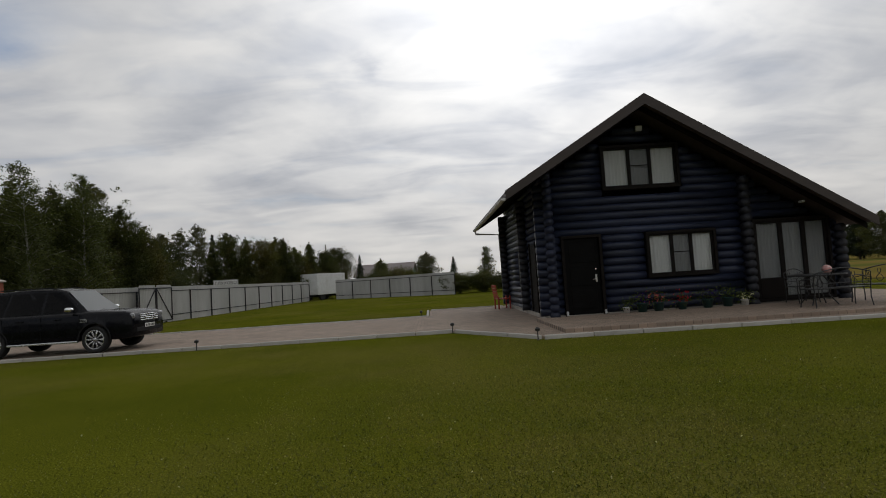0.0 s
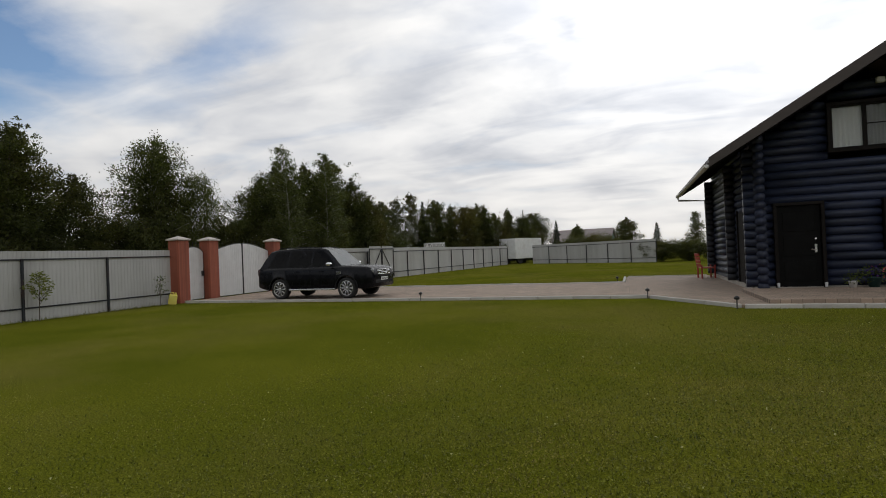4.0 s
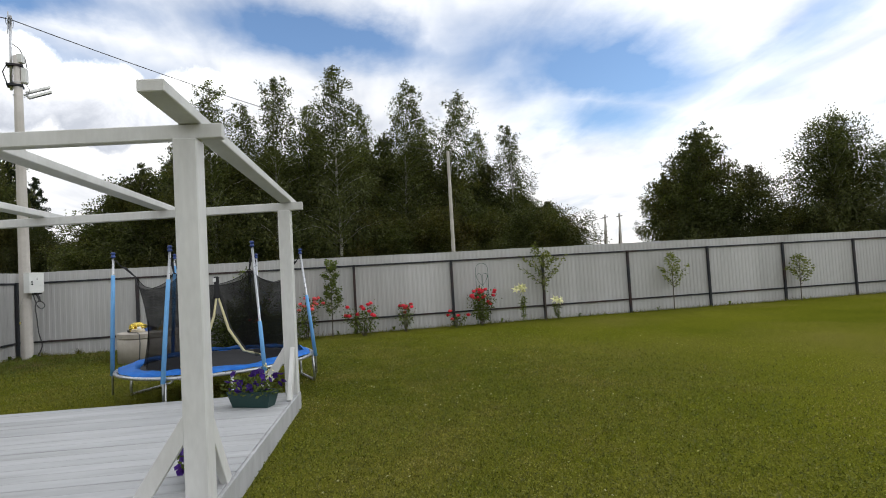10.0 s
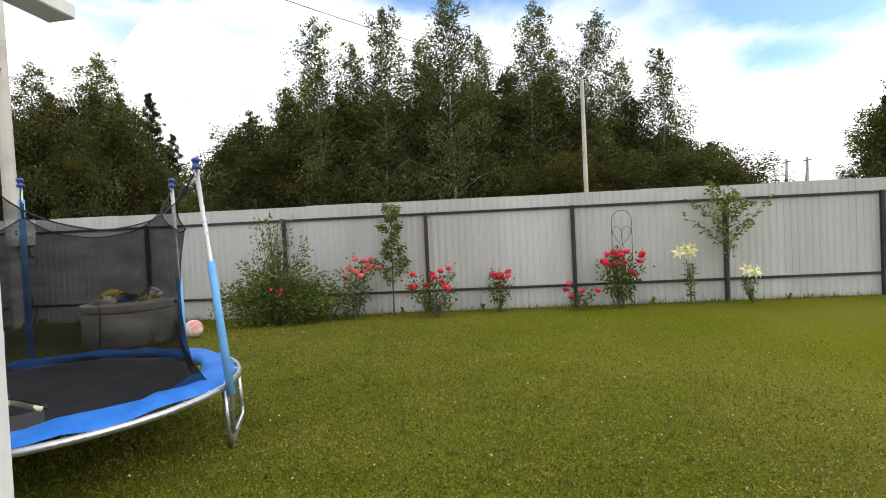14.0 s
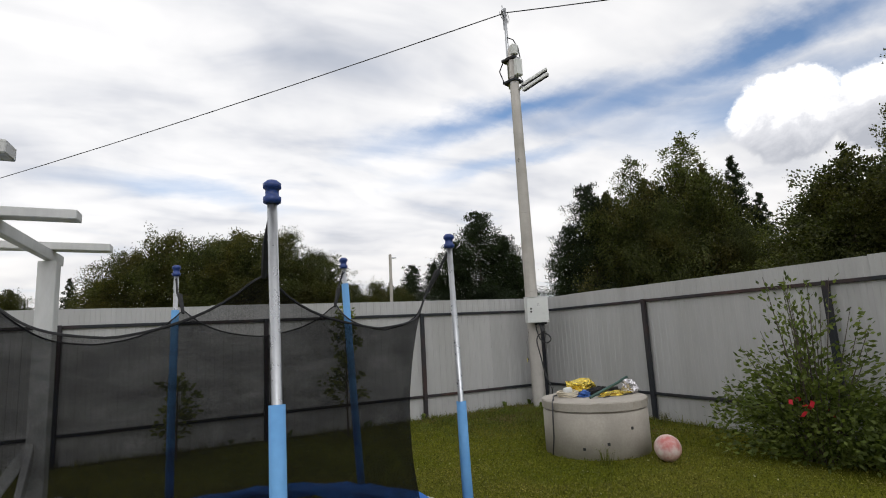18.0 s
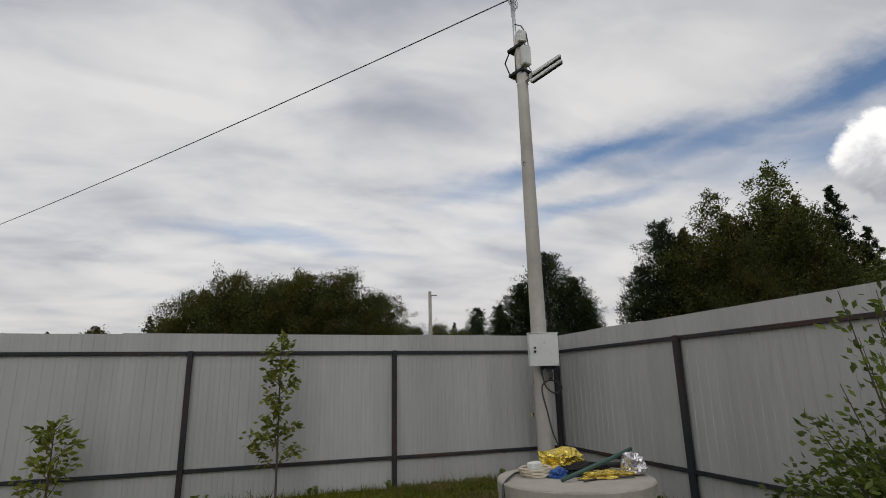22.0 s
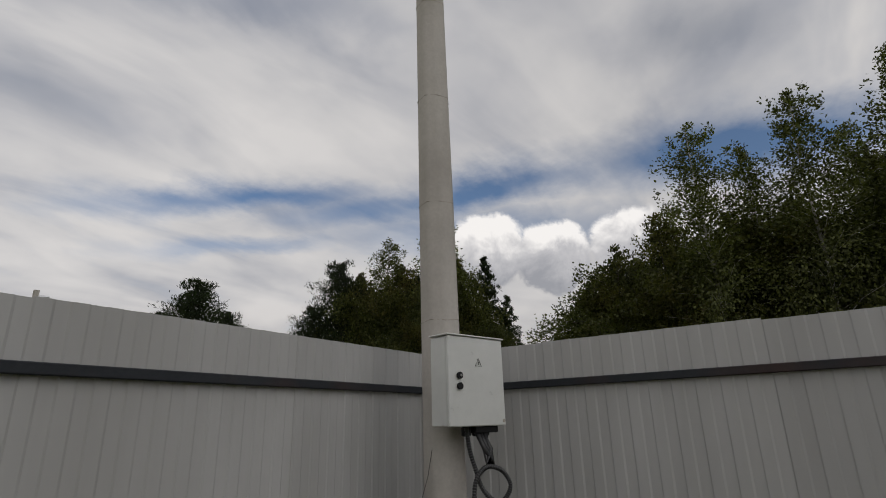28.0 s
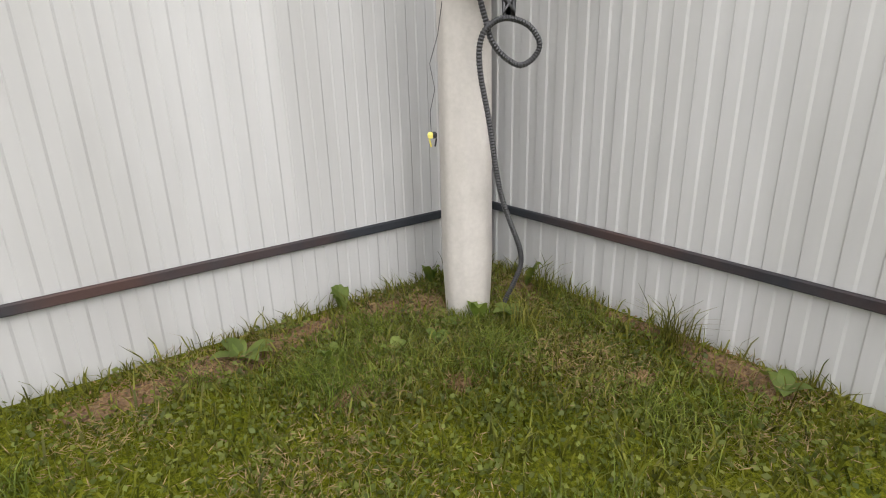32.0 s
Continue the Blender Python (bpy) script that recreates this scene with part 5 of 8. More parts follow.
planter(9.93, 6.22, 20, 6, 0.6)


# ---- trampoline ----
def trampoline():
    C, R, Z = (6.00, 5.54), 1.2, 0.41
    ob = thing("trampoline", "round trampoline with a blue edge pad and black safety net", "trampoline", pose(C[0], C[1], 0))
    seg = 48
    bm = bmesh.new()
    tube(bm, [(R * math.cos(6.28318 * k / seg), R * math.sin(6.28318 * k / seg), Z) for k in range(seg)], 0.021, 8, closed=True)
    part("rim_tube", bm, GALV, ob, "galvanised steel rim", True)
    bm = bmesh.new()
    lathe(bm, [(0.93, Z + 0.015), (0.93, Z + 0.02)], seg)
    part("jump_mat", bm, MAT, ob, "black jumping mat")
    bm = bmesh.new()
    rng = random.Random(3)
    rings = []
    for r, z in ((0.945, Z + 0.022), (0.955, Z + 0.046), (1.00, Z + 0.060), (1.06, Z + 0.052), (1.12, Z + 0.058), (1.155, Z + 0.042), (1.168, Z + 0.022)):
        rings.append([bm.verts.new(((r + rng.uniform(-0.014, 0.014)) * math.cos(6.28318 * k / seg), (r + rng.uniform(-0.014, 0.014)) * math.sin(6.28318 * k / seg), z + rng.uniform(-0.022, 0.014))) for k in range(seg)])
    for r0, r1 in zip(rings, rings[1:]):
        for k in range(seg):
            bm.faces.new((r0[k], r0[(k + 1) % seg], r1[(k + 1) % seg], r1[k]))
    part("edge_pad", bm, PADB, ob, "wrinkled blue edge pad", True)
    for k in range(36):
        a = k * math.pi / 18 + 0.1
        bm = bmesh.new()
        tube(bm, [(0.94 * math.cos(a), 0.94 * math.sin(a), Z + 0.006), (1.185 * math.cos(a), 1.185 * math.sin(a), Z + 0.002)], 0.012, 6)
        part("spring", bm, GALV, ob)
    angles = [92, 35, -16, -80, -137, 160]
    tops = [(12, 1.79), (16, 1.86), (18, 1.84), (4, 1.84), (14, 1.84), (14, 1.80)]
    sleeve = [1.22, 0.98, 1.52, 1.62, 1.74, 1.05]
    hang = []
    for i, (deg, (lean, zt), sl) in enumerate(zip(angles, tops, sleeve)):
        a = radians(deg)
        c, s = math.cos(a), math.sin(a)
        q = R + 0.045
        out = 0.012 * lean
        foot, rim, top = Vector((q * c, q * s, 0.12)), Vector((q * c, q * s, Z - 0.03)), Vector(((q - out) * c, (q - out) * s, zt))
        if i == 5:
            foot, rim = Vector((1.11 * c, 1.11 * s, 0.12)), Vector((1.11 * c, 1.11 * s, Z))
        bm = bmesh.new()
        tube(bm, [foot, rim, top], 0.0148, 8)
        pl = part("net_pole", bm, GALV, ob, "galvanised net pole", True)
        bm = bmesh.new()
        f = (sl - Z) / (zt - Z)
        mid = rim.lerp(top, f)
        tube(bm, [rim + Vector((0, 0, -0.02)), rim.lerp(top, f * 0.5) + Vector((0.004, 0, 0)), mid], [0.026, 0.0245, 0.0235], 10)
        part("foam_sleeve", bm, FOAM, pl, "pale blue foam sleeve", True)
        bm = bmesh.new()
        lathe(bm, [(0.018, -0.005), (0.026, 0.0), (0.027, 0.016), (0.020, 0.020), (0.020, 0.040), (0.027, 0.044), (0.027, 0.058), (0.016, 0.068)], 14)
        bmesh.ops.translate(bm, verts=bm.verts, vec=top)
        part("pole_cap", bm, NAVY, pl, "dark blue plastic cap", True)
        hang.append((deg, top))
        if i % 2 == 0:
            b = radians(deg + 34)
            bm = bmesh.new()
            p0, p1 = Vector((R * c, R * s, Z)), Vector((R * math.cos(b), R * math.sin(b), Z))
            tube(bm, [p0, Vector((p0.x * 1.02, p0.y * 1.02, 0.10)), Vector((p0.x * 1.02, p0.y * 1.02, 0.03)).lerp(Vector((p1.x, p1.y, 0.02)), 0.08), Vector((p1.x * 1.02, p1.y * 1.02, 0.02)), Vector((p1.x * 1.02, p1.y * 1.02, 0.10)), p1], 0.019, 8)
            part("leg", bm, GALV, ob, "galvanised bent leg", True)
    # net: a sagging ring hung from the poles, its zipped way in standing open towards the deck
    strung = sorted((d % 360, t) for d, t in hang)

    def peak(deg):
        return math.exp(-min(abs((deg - h + 180) % 360 - 180) for h, _ in strung) / 11.0)

    def on_net(deg, z, proud=0.0):
        zt = 1.40 + 0.20 * peak(deg)
        u = max(0.0, min(1.0, (z - Z - 0.03) / (zt - Z - 0.03)))
        r = 0.875 + 0.025 * math.sin(deg * 0.21 + u * 3) * (1 - u * 0.5) - 0.05 * math.sin(u * math.pi) + peak(deg) * (0.10 * u ** 3 + 0.24 * (1 - u) ** 4 * max(0.0, math.cos(radians(deg - 70)))) + proud
        return Vector((r * math.cos(radians(deg)), r * math.sin(radians(deg)), z))

    left = [(12, 1.32), (9, 1.05), (4, 0.82), (-5, 0.56), (-16, 0.48)]
    right = [(12, 1.32), (16, 1.10), (20, 0.88), (29, 0.62), (42, 0.53)]

    def cut(z, side):
        return float(np.interp(-z, [-q[1] for q in side], [q[0] for q in side]))

    bm = bmesh.new()
    n, rows = 144, 12
    cols = []
    for k in range(n):
        deg = 360.0 * k / n - 180
        zt = 1.40 + 0.20 * peak(deg)
        cols.append([(deg, bm.verts.new(on_net(deg, Z + 0.03 + (zt - Z - 0.03) * j / rows))) for j in range(rows + 1)])
    for k in range(n):
        c0, c1 = cols[k], cols[(k + 1) % n]
        for j in range(rows):
            z = (c0[j][1].co.z + c0[j + 1][1].co.z) / 2
            if z < 1.28 and cut(z, left) < c0[j][0] + 1.25 < cut(z, right):
                continue
            bm.faces.new((c0[j][1], c1[j][1], c1[j + 1][1], c0[j + 1][1]))
    hem = [c[-1][1].co.copy() for c in cols]
    net = part("net", bm, NET, ob, "black see-through safety net", True)
    bm = bmesh.new()
    tube(bm, hem, 0.0045, 5, closed=True)
    part("hem", bm, NETEDGE, net)
    for side in (left, right):
        pts = [on_net(d, z, 0.012) for d, z in side]
        bm = bmesh.new()
        tube(bm, pts, [0.010, 0.016, 0.017, 0.017, 0.014], 6)
        part("zip_tape", bm, ZIPY, net, "cream zip tape of the open flap", True)
        bm = bmesh.new()
        tube(bm, [on_net(d + (-1.6 if side is left else 1.6), z, 0.006) for d, z in side], 0.012, 5)
        part("zip_edge", bm, NETEDGE, net)
    bm = bmesh.new()
    p = on_net(12, 1.39, 0.02)
    box(bm, p, (0.03, 0.055, 0.26), Matrix.Rotation(radians(12), 3, "Z"), 0.008)
    tab = part("flap_tab", bm, NETEDGE, net, "black fabric tab")
    bm = bmesh.new()
    box(bm, p + Vector((0.018, -0.02, 0.09)), (0.006, 0.035, 0.045), Matrix.Rotation(radians(12), 3, "Z"))
    part("care_label", bm, PLATE, tab)
    # straps from the net to the caps
    for d, t in hang:
        e = on_net(d, 1.58, 0.0)
        bm = bmesh.new()
        tube(bm, [t + Vector((0, 0, -0.01)), t.lerp(e, 0.4) + Vector((0.01, 0, -0.02)), t.lerp(e, 0.55), e], [0.006, 0.006, 0.016, 0.008], 6)
        part("strap", bm, NETEDGE, ob, "black webbing strap")


trampoline()


# ---- pole, meter box and hose in the corner ----
PX, PY = 0.55, 0.472


def pole():
    ob = thing("utility_pole", "tapered grey concrete utility pole in the fence corner", "pole", pose(PX, PY, 0))
    bm = bmesh.new()
    levels = [(-0.1, 0.096), (0.06, 0.102), (0.28, 0.112), (1.95, 0.106), (2.72, 0.103), (3.5, 0.098), (4.3, 0.094), (5.2, 0.088), (6.72, 0.078)]
    rings = []
    for z, r in levels:
        ring = []
        for k in range(32):
            a = radians(11.25 * k + 28)
            e = r * (1.03 - 0.055 * (0.5 + 0.5 * math.cos(8 * (a - radians(28)))))      # a softened octagon
            ring.append(bm.verts.new((e * math.cos(a) - 0.007 * z, e * math.sin(a) - 0.013 * z, z)))
        rings.append(ring)
    for r0, r1 in zip(rings, rings[1:]):
        for k in range(32):
            bm.faces.new((r0[k], r0[(k + 1) % 32], r1[(k + 1) % 32], r1[k]))
    bm.faces.new(rings[-1])
    bm.faces.new(rings[0][::-1])
    part("shaft", bm, POLEC, ob, "", True)
    for z in (2.02, 2.72, 3.45, 4.2, 4.95):
        r = float(np.interp(z, [l[0] for l in levels], [l[1] for l in levels])) * 1.045
        bm = bmesh.new()
        tube(bm, [(r * math.cos(radians(22.5 + 45 * k + 28)) - 0.007 * z, r * math.sin(radians(22.5 + 45 * k + 28)) - 0.013 * z, z + 0.012 * math.sin(k)) for k in range(8)], 0.003, 4, closed=True)
        part("casting_seam", bm, CONC, ob)
    bm = bmesh.new()
    tube(bm, [(0.09 - 0.03, 0.02, 4.40), (0.13 - 0.03, 0.04, 4.42), (0.125 - 0.03, 0.05, 4.46), (0.08 - 0.03, 0.03, 4.45)], 0.005, 5)
    part("wire_loop", bm, BLACK, ob)
    tx, ty = -0.007 * 6.5, -0.013 * 6.5
    bm = bmesh.new()
    tube(bm, [(tx + 0.02, ty - 0.12, 5.95), (tx + 0.03, ty - 0.10, 7.62)], 0.03, 8)
    part("mast_pipe", bm, GALV, ob, "grey steel mast pipe", True)
    bm = bmesh.new()
    tube(bm, [(tx + 0.03, ty - 0.16, 7.2), (tx + 0.06, ty - 0.13, 7.7)], 0.012, 6)
    part("second_pipe", bm, GALV, ob)
    for z in (6.05, 6.5):
        bm = bmesh.new()
        box(bm, (tx + 0.0, ty - 0.05, z), (0.24, 0.30, 0.05), Matrix.Rotation(radians(20), 3, "Z"), 0.006)
        part("clamp", bm, STEEL, ob)
    bm = bmesh.new()
    tube(bm, [(tx + 0.12, ty - 0.14, 6.5), (tx + 0.19, ty - 0.19, 6.3), (tx + 0.13, ty - 0.14, 6.05)], 0.012, 6)
    part("brace", bm, STEEL, ob)
    for z in (6.0, 6.12, 5.84):
        bm = bmesh.new()
        tube(bm, [(tx + 0.088 * math.cos(k * 0.5236), ty + 0.088 * math.sin(k * 0.5236) + 0.0, z) for k in range(12)], 0.008, 4, closed=True)
        part("steel_band", bm, GALV, ob)
    bm = bmesh.new()
    box(bm, (tx - 0.02, ty + 0.13, 6.28), (0.15, 0.10, 0.34), Matrix.Rotation(radians(8), 3, "Z"), 0.015)
    part("junction_box", bm, BOXM, ob, "pale grey junction box")
    bm = bmesh.new()
    box(bm, (tx + 0.0, ty + 0.06, 6.66), (0.14, 0.12, 0.2), None, 0.01)
    part("junction_box", bm, BOXM, ob, "pale grey junction box")
    for k, (dz, dy) in enumerate(((0.0, 0.0), (-0.11, 0.03))):
        # two slanting tube luminaires
        a, b = Vector((tx - 0.06, ty + 0.13 + dy, 5.92 + dz)), Vector((tx - 0.48, ty + 0.40 + dy, 6.20 + dz))
        d = (b - a).normalized()
        rot = d.to_track_quat("X", "Z").to_matrix()
        bm = bmesh.new()
        box(bm, (a + b) / 2, ((b - a).length, 0.07, 0.055), rot, 0.012)
        lum = part("luminaire", bm, BOXM, ob, "slanting pale tube luminaire")
        bm = bmesh.new()
        box(bm, (a + b) / 2 - rot @ Vector((0, 0, 0.036)), ((b - a).length * 0.94, 0.05, 0.02), rot, 0.006)
        part("diffuser", bm, PLASTIC, lum)
    bm = bmesh.new()
    tube(bm, [(tx - 0.02, ty + 0.1, 5.85), (tx - 0.04, ty + 0.16, 5.88), (tx - 0.08, ty + 0.15, 5.9)], 0.022, 6)
    part("lamp_bracket", bm, GALV, ob)
    bm = bmesh.new()
    tube(bm, [(tx + 0.03, ty - 0.09, 7.0), (tx - 0.02, ty + 0.03, 6.9), (tx - 0.06, ty + 0.12, 6.7), (tx - 0.06, ty + 0.16, 6.46)], 0.010, 6)
    part("feed_cable", bm, HOSE, ob)
    bm = bmesh.new()
    tube(bm, [(tx - 0.03, ty + 0.14, 6.12), (tx - 0.06, ty + 0.20, 5.98), (tx - 0.06, ty + 0.16, 5.85), (tx - 0.01, ty + 0.11, 5.80)], 0.006, 5)
    part("feed_cable", bm, HOSE, ob)
    bm = bmesh.new()
    for k in range(3):
        a = [(tx + 0.03 + 0.10 * math.cos(q * 0.7 + k), ty - 0.12 + 0.06 * math.sin(q * 0.7 + k * 2), 7.45 + 0.10 * math.sin(q * 0.9 + k)) for q in range(10)]
        tube(bm, a, 0.005, 4)
    part("tangled_wires", bm, HOSE, ob)
    return ob


pole()


def wire(p0, p1, sag, label, r=0.011):
    bm = bmesh.new()
    a, b = Vector(p0), Vector(p1)
    tube(bm, [a.lerp(b, k / 24) - Vector((0, 0, sag * 4 * (k / 24) * (1 - k / 24))) for k in range(25)], r, 5)
    solid("overhead_cable", bm, HOSE, label, "cable")


wire((PX - 0.05, PY - 0.2, 7.55), (-17.4, 13.8, 8.5), 0.45, "black overhead cable from the corner pole to the next pole")
wire((PX - 0.05, PY - 0.2, 7.55), (44, -48, 7.6), 1.3, "black overhead cable running off from the corner pole")


def far_pole(x, y, h, label, r=0.11, arm=False):
    ob = thing("utility_pole", label, "pole", pose(x, y, 0), group="poles beyond the fence")
    bm = bmesh.new()
    tube(bm, [(0, 0, -0.2), (0, 0, h)], [r, r * 0.7], 8)
    part("shaft", bm, POLEC, ob)
    if arm:
        bm = bmesh.new()
        tube(bm, [(-0.5, 0, h - 0.25), (0.5, 0, h - 0.25)], 0.04, 5)
        part("crossarm", bm, STEEL, ob)
    return ob


far_pole(-17.4, 13.8, 8.6, "plain pale concrete pole behind the fence", 0.13)
_p = far_pole(-2.1, -13.2, 4.85, "slim pale pole with a small lamp behind the fence", 0.095)
_bm = bmesh.new()
tube(_bm, [(0, 0, 4.7), (-0.28, 0.02, 4.72)], 0.04, 6)
part("lamp_arm", _bm, GALV, _p)
for _x, _y in ((-31.6, 31.2), (-31.0, 32.3)):
    _p = far_pole(_x, _y, 5.8, "far wooden power pole with a crossarm", 0.12, True)
    _bm = bmesh.new()
    tube(_bm, [(-1.3, 0.3, 0), (0, 0, 4.9)], 0.1, 6)
    part("strut", _bm, WOODB, _p)
_p = far_pole(1.5, 84, 7.0, "far street pole beside the green hut", 0.12)
_bm = bmesh.new()
tube(_bm, [(0, 0, 4.7), (1.1, 0, 5.3)], 0.05, 5)
part("lamp_arm", _bm, GALV, _p)
wire((-31.6, 31.2, 5.5), (-90, 4, 6.5), 0.8, "far black power line", 0.02)


def meter_box():
    w, d, h = 0.385, 0.13, 0.425
    ob = thing("meter_box", "pale grey steel meter box fixed to the concrete pole", "meter box", pose(0.615, 0.712, 1.475, 0, 0, -14.7))
    bm = bmesh.new()
    span(bm, -w / 2, w / 2, -d, -0.016, 0, h, 0.004)
    # local +y is the face; turned so that it looks out of the corner
    body = part("case", bm, BOXM, ob)
    bm = bmesh.new()
    span(bm, -w / 2 - 0.002, w / 2 + 0.002, -0.014, 0.004, -0.003, h + 0.003, 0.004)
    door = part("door", bm, BOXM, ob, "closed enamelled door")
    bm = bmesh.new()
    span(bm, -w / 2 - 0.012, w / 2 + 0.012, -d, 0.012, h + 0.005, h + 0.012, 0.002)
    part("rain_lip", bm, BOXM, ob)
    for k, z in enumerate((0.235, 0.185)):
        bm = bmesh.new()
        bmesh.ops.create_cone(bm, cap_ends=True, segments=14, radius1=0.017, radius2=0.015, depth=0.014, matrix=Matrix.Translation((w / 2 - 0.065, 0.011, z)) @ Matrix.Rotation(radians(90), 4, "X"))
        lk = part("lock", bm, PLASTIC, door, "black round lock")
    bm = bmesh.new()
    bmesh.ops.create_cone(bm, cap_ends=True, segments=10, radius1=0.007, radius2=0.007, depth=0.006, matrix=Matrix.Translation((w / 2 - 0.065, 0.02, 0.235)) @ Matrix.Rotation(radians(90), 4, "X"))
    part("keyhole", bm, CHROME, door)
    bm = bmesh.new()
    t = [(-0.022, 0), (0.022, 0), (0, 0.038)]
    tri = [Vector((x - 0.01, 0.0055, z + 0.285)) for x, z in t]
    tube(bm, tri, 0.0016, 4, closed=True)
    tube(bm, [(-0.006, 0.0058, 0.312), (-0.013, 0.0058, 0.303), (-0.008, 0.0058, 0.303), (-0.013, 0.0058, 0.291)], 0.0014, 4)
    part("warning_sign", bm, INK, door, "small black warning triangle")
    bm = bmesh.new()
    bmesh.ops.create_cone(bm, cap_ends=True, segments=10, radius1=0.009, radius2=0.009, depth=0.002, matrix=Matrix.Translation((-w / 2 + 0.014, 0.006, 0.02)) @ Matrix.Rotation(radians(90), 4, "X"))
    part("sticker", bm, CONC, door)
    for x in (-0.10, -0.04, 0.03):
        bm = bmesh.new()
        lathe(bm, [(0.016, -0.05), (0.024, -0.045), (0.024, -0.012), (0.018, 0.0)], 10, (x, -0.06))
        part("cable_gland", bm, PLASTIC, ob, "black cable gland")
    bm = bmesh.new()
    span(bm, -0.16, 0.0, -0.10, -0.02, -0.035, -0.002, 0.004)
    part("gland_plate", bm, PLASTIC, ob)


meter_box()


def hose():
    ob = thing("cable_conduit", "black corrugated conduit looping from the meter box to the ground", "conduit")
    e1 = Vector((-0.967, 0.254, 0))
    o = Vector((0.61, 0.665, 0))
    path = []
    ctrl = [(-0.035, 0.0, 1.47), (-0.035, 0.02, 1.36), (-0.02, 0.04, 1.275), (0.0, 0.05, 1.205), (0.05, 0.055, 1.15), (0.12, 0.055, 1.12), (0.18, 0.055, 1.15), (0.20, 0.055, 1.20), (0.15, 0.05, 1.262), (0.055, 0.05, 1.285), (-0.025, 0.06, 1.252), (-0.058, 0.065, 1.19), (-0.052, 0.06, 1.09), (-0.012, 0.05, 0.925), (0.025, 0.035, 0.75), (0.06, 0.02, 0.62), (0.112, 0.01, 0.49), (0.165, 0.0, 0.37), (0.185, -0.02, 0.28), (0.17, -0.06, 0.17), (0.15, -0.10, 0.07), (0.14, -0.12, -0.04)]
    pts = [o + e1 * a + Vector((0.254, 0.967, 0)) * b + Vector((0, 0, z)) for a, b, z in ctrl]
    fine = []
    n = len(pts)
    for i in range(n - 1):
        p0, p1, p2, p3 = pts[max(i - 1, 0)], pts[i], pts[i + 1], pts[min(i + 2, n - 1)]
        for k in range(12):
            u = k / 12
            fine.append(0.5 * ((2 * p1) + (p2 - p0) * u + (2 * p0 - 5 * p1 + 4 * p2 - p3) * u * u + (3 * p1 - p0 - 3 * p2 + p3) * u ** 3))
    out = [fine[0]]
    for p in fine:
        while (p - out[-1]).length > 0.0062:
            out.append(out[-1] + (p - out[-1]).normalized() * 0.006)
    bm = bmesh.new()
    tube(bm, out, [0.0125 if k % 2 else 0.0090 for k in range(len(out))], 10)
    part("conduit", bm, HOSE, ob)
    for k in range(3):
        bm = bmesh.new()
        s = 0.02 * k
        tube(bm, [o + e1 * (0.03 + s) + Vector((0, 0, 1.45)), o + e1 * (0.05 + s) + Vector((0.01, 0.04, 1.36)), o + e1 * (0.085 - s) + Vector((0.012, 0.05, 1.30)), o + e1 * (0.10 - s) + Vector((0, 0.02, 1.37)), o + e1 * (0.07 + s) + Vector((0, 0, 1.45))], 0.012, 6)
        part("loose_cable", bm, HOSE, ob, "", True)


hose()


def keys():
    ob = thing("keys", "yellow and black keys hanging on a wire beside the pole", "keys", pose(0.70, 0.424, 0.865))
    bm = bmesh.new()
    tube(bm, [(0, 0, 0.0), (-0.005, -0.01, 0.08), (-0.04, -0.02, 0.17), (-0.01, -0.01, 0.27), (-0.04, 0.01, 0.38), (-0.05, 0.03, 0.5)], 0.0014, 4)
    part("wire", bm, BLACK, ob)
    for k, (m, dx) in enumerate(((YELLOW, 0.004), (INK, -0.012))):
        bm = bmesh.new()
        lathe(bm, [(0.004, -0.028), (0.012, -0.024), (0.013, -0.008), (0.006, 0)], 10, (dx, 0.004 * k))
        box(bm, (dx * 1.6, 0.004 * k, -0.045), (0.007, 0.003, 0.035), Matrix.Rotation(0.25 - 0.5 * k, 3, "Y"))
        part("key", bm, m, ob)


keys()


# ---- well and what lies on it ----
def well():
    ob = thing("well", "concrete well ring with a concrete lid on the lawn", "well", pose(1.90, 3.36, 0))
    bm = bmesh.new()
    lathe(bm, [(0.575, -0.05), (0.575, 0.452), (0.562, 0.462)], 40)
    part("ring", bm, CONC, ob, "", True)
    bm = bmesh.new()
    rng = random.Random(8)
    lathe(bm, [(0.545, 0.458), (0.556, 0.474), (0.580, 0.482), (0.584, 0.562), (0.574, 0.574), (0.30, 0.58)], 40)
    for v in bm.verts:
        v.co.x += rng.uniform(-0.004, 0.004)
        v.co.y += rng.uniform(-0.004, 0.004)
    part("lid", bm, CONC, ob)
    for a, z in ((60, 0.16), (35, 0.11), (88, 0.3)):
        bm = bmesh.new()
        c, s = math.cos(radians(a)), math.sin(radians(a))
        box(bm, (0.575 * c, 0.575 * s, z), (0.008, 0.03, 0.03), Matrix.Rotation(radians(a), 3, "Z"), 0.003)
        part("lifting_hole", bm, INK, ob)


well()


def crumple(name, m, mat, size, label, category, seed, flat=0.5):
    bm = bmesh.new()
    bmesh.ops.create_icosphere(bm, subdivisions=4, radius=1.0)
    rng = Vector((seed * 3.1, seed * 1.7, seed * 0.9))
    for v in bm.verts:
        p = v.co.copy()
        k = 1 + 0.55 * noise.noise(p * 2.1 + rng) + 0.35 * abs(noise.noise(p * 5.3 + rng)) - 0.2 * abs(noise.noise(p * 11 + rng))
        v.co = Vector((p.x * size[0] * k, p.y * size[1] * k, max(-0.0, p.z * k + 0.45) * size[2]))
    solid(name, bm, mat, label, category, m)


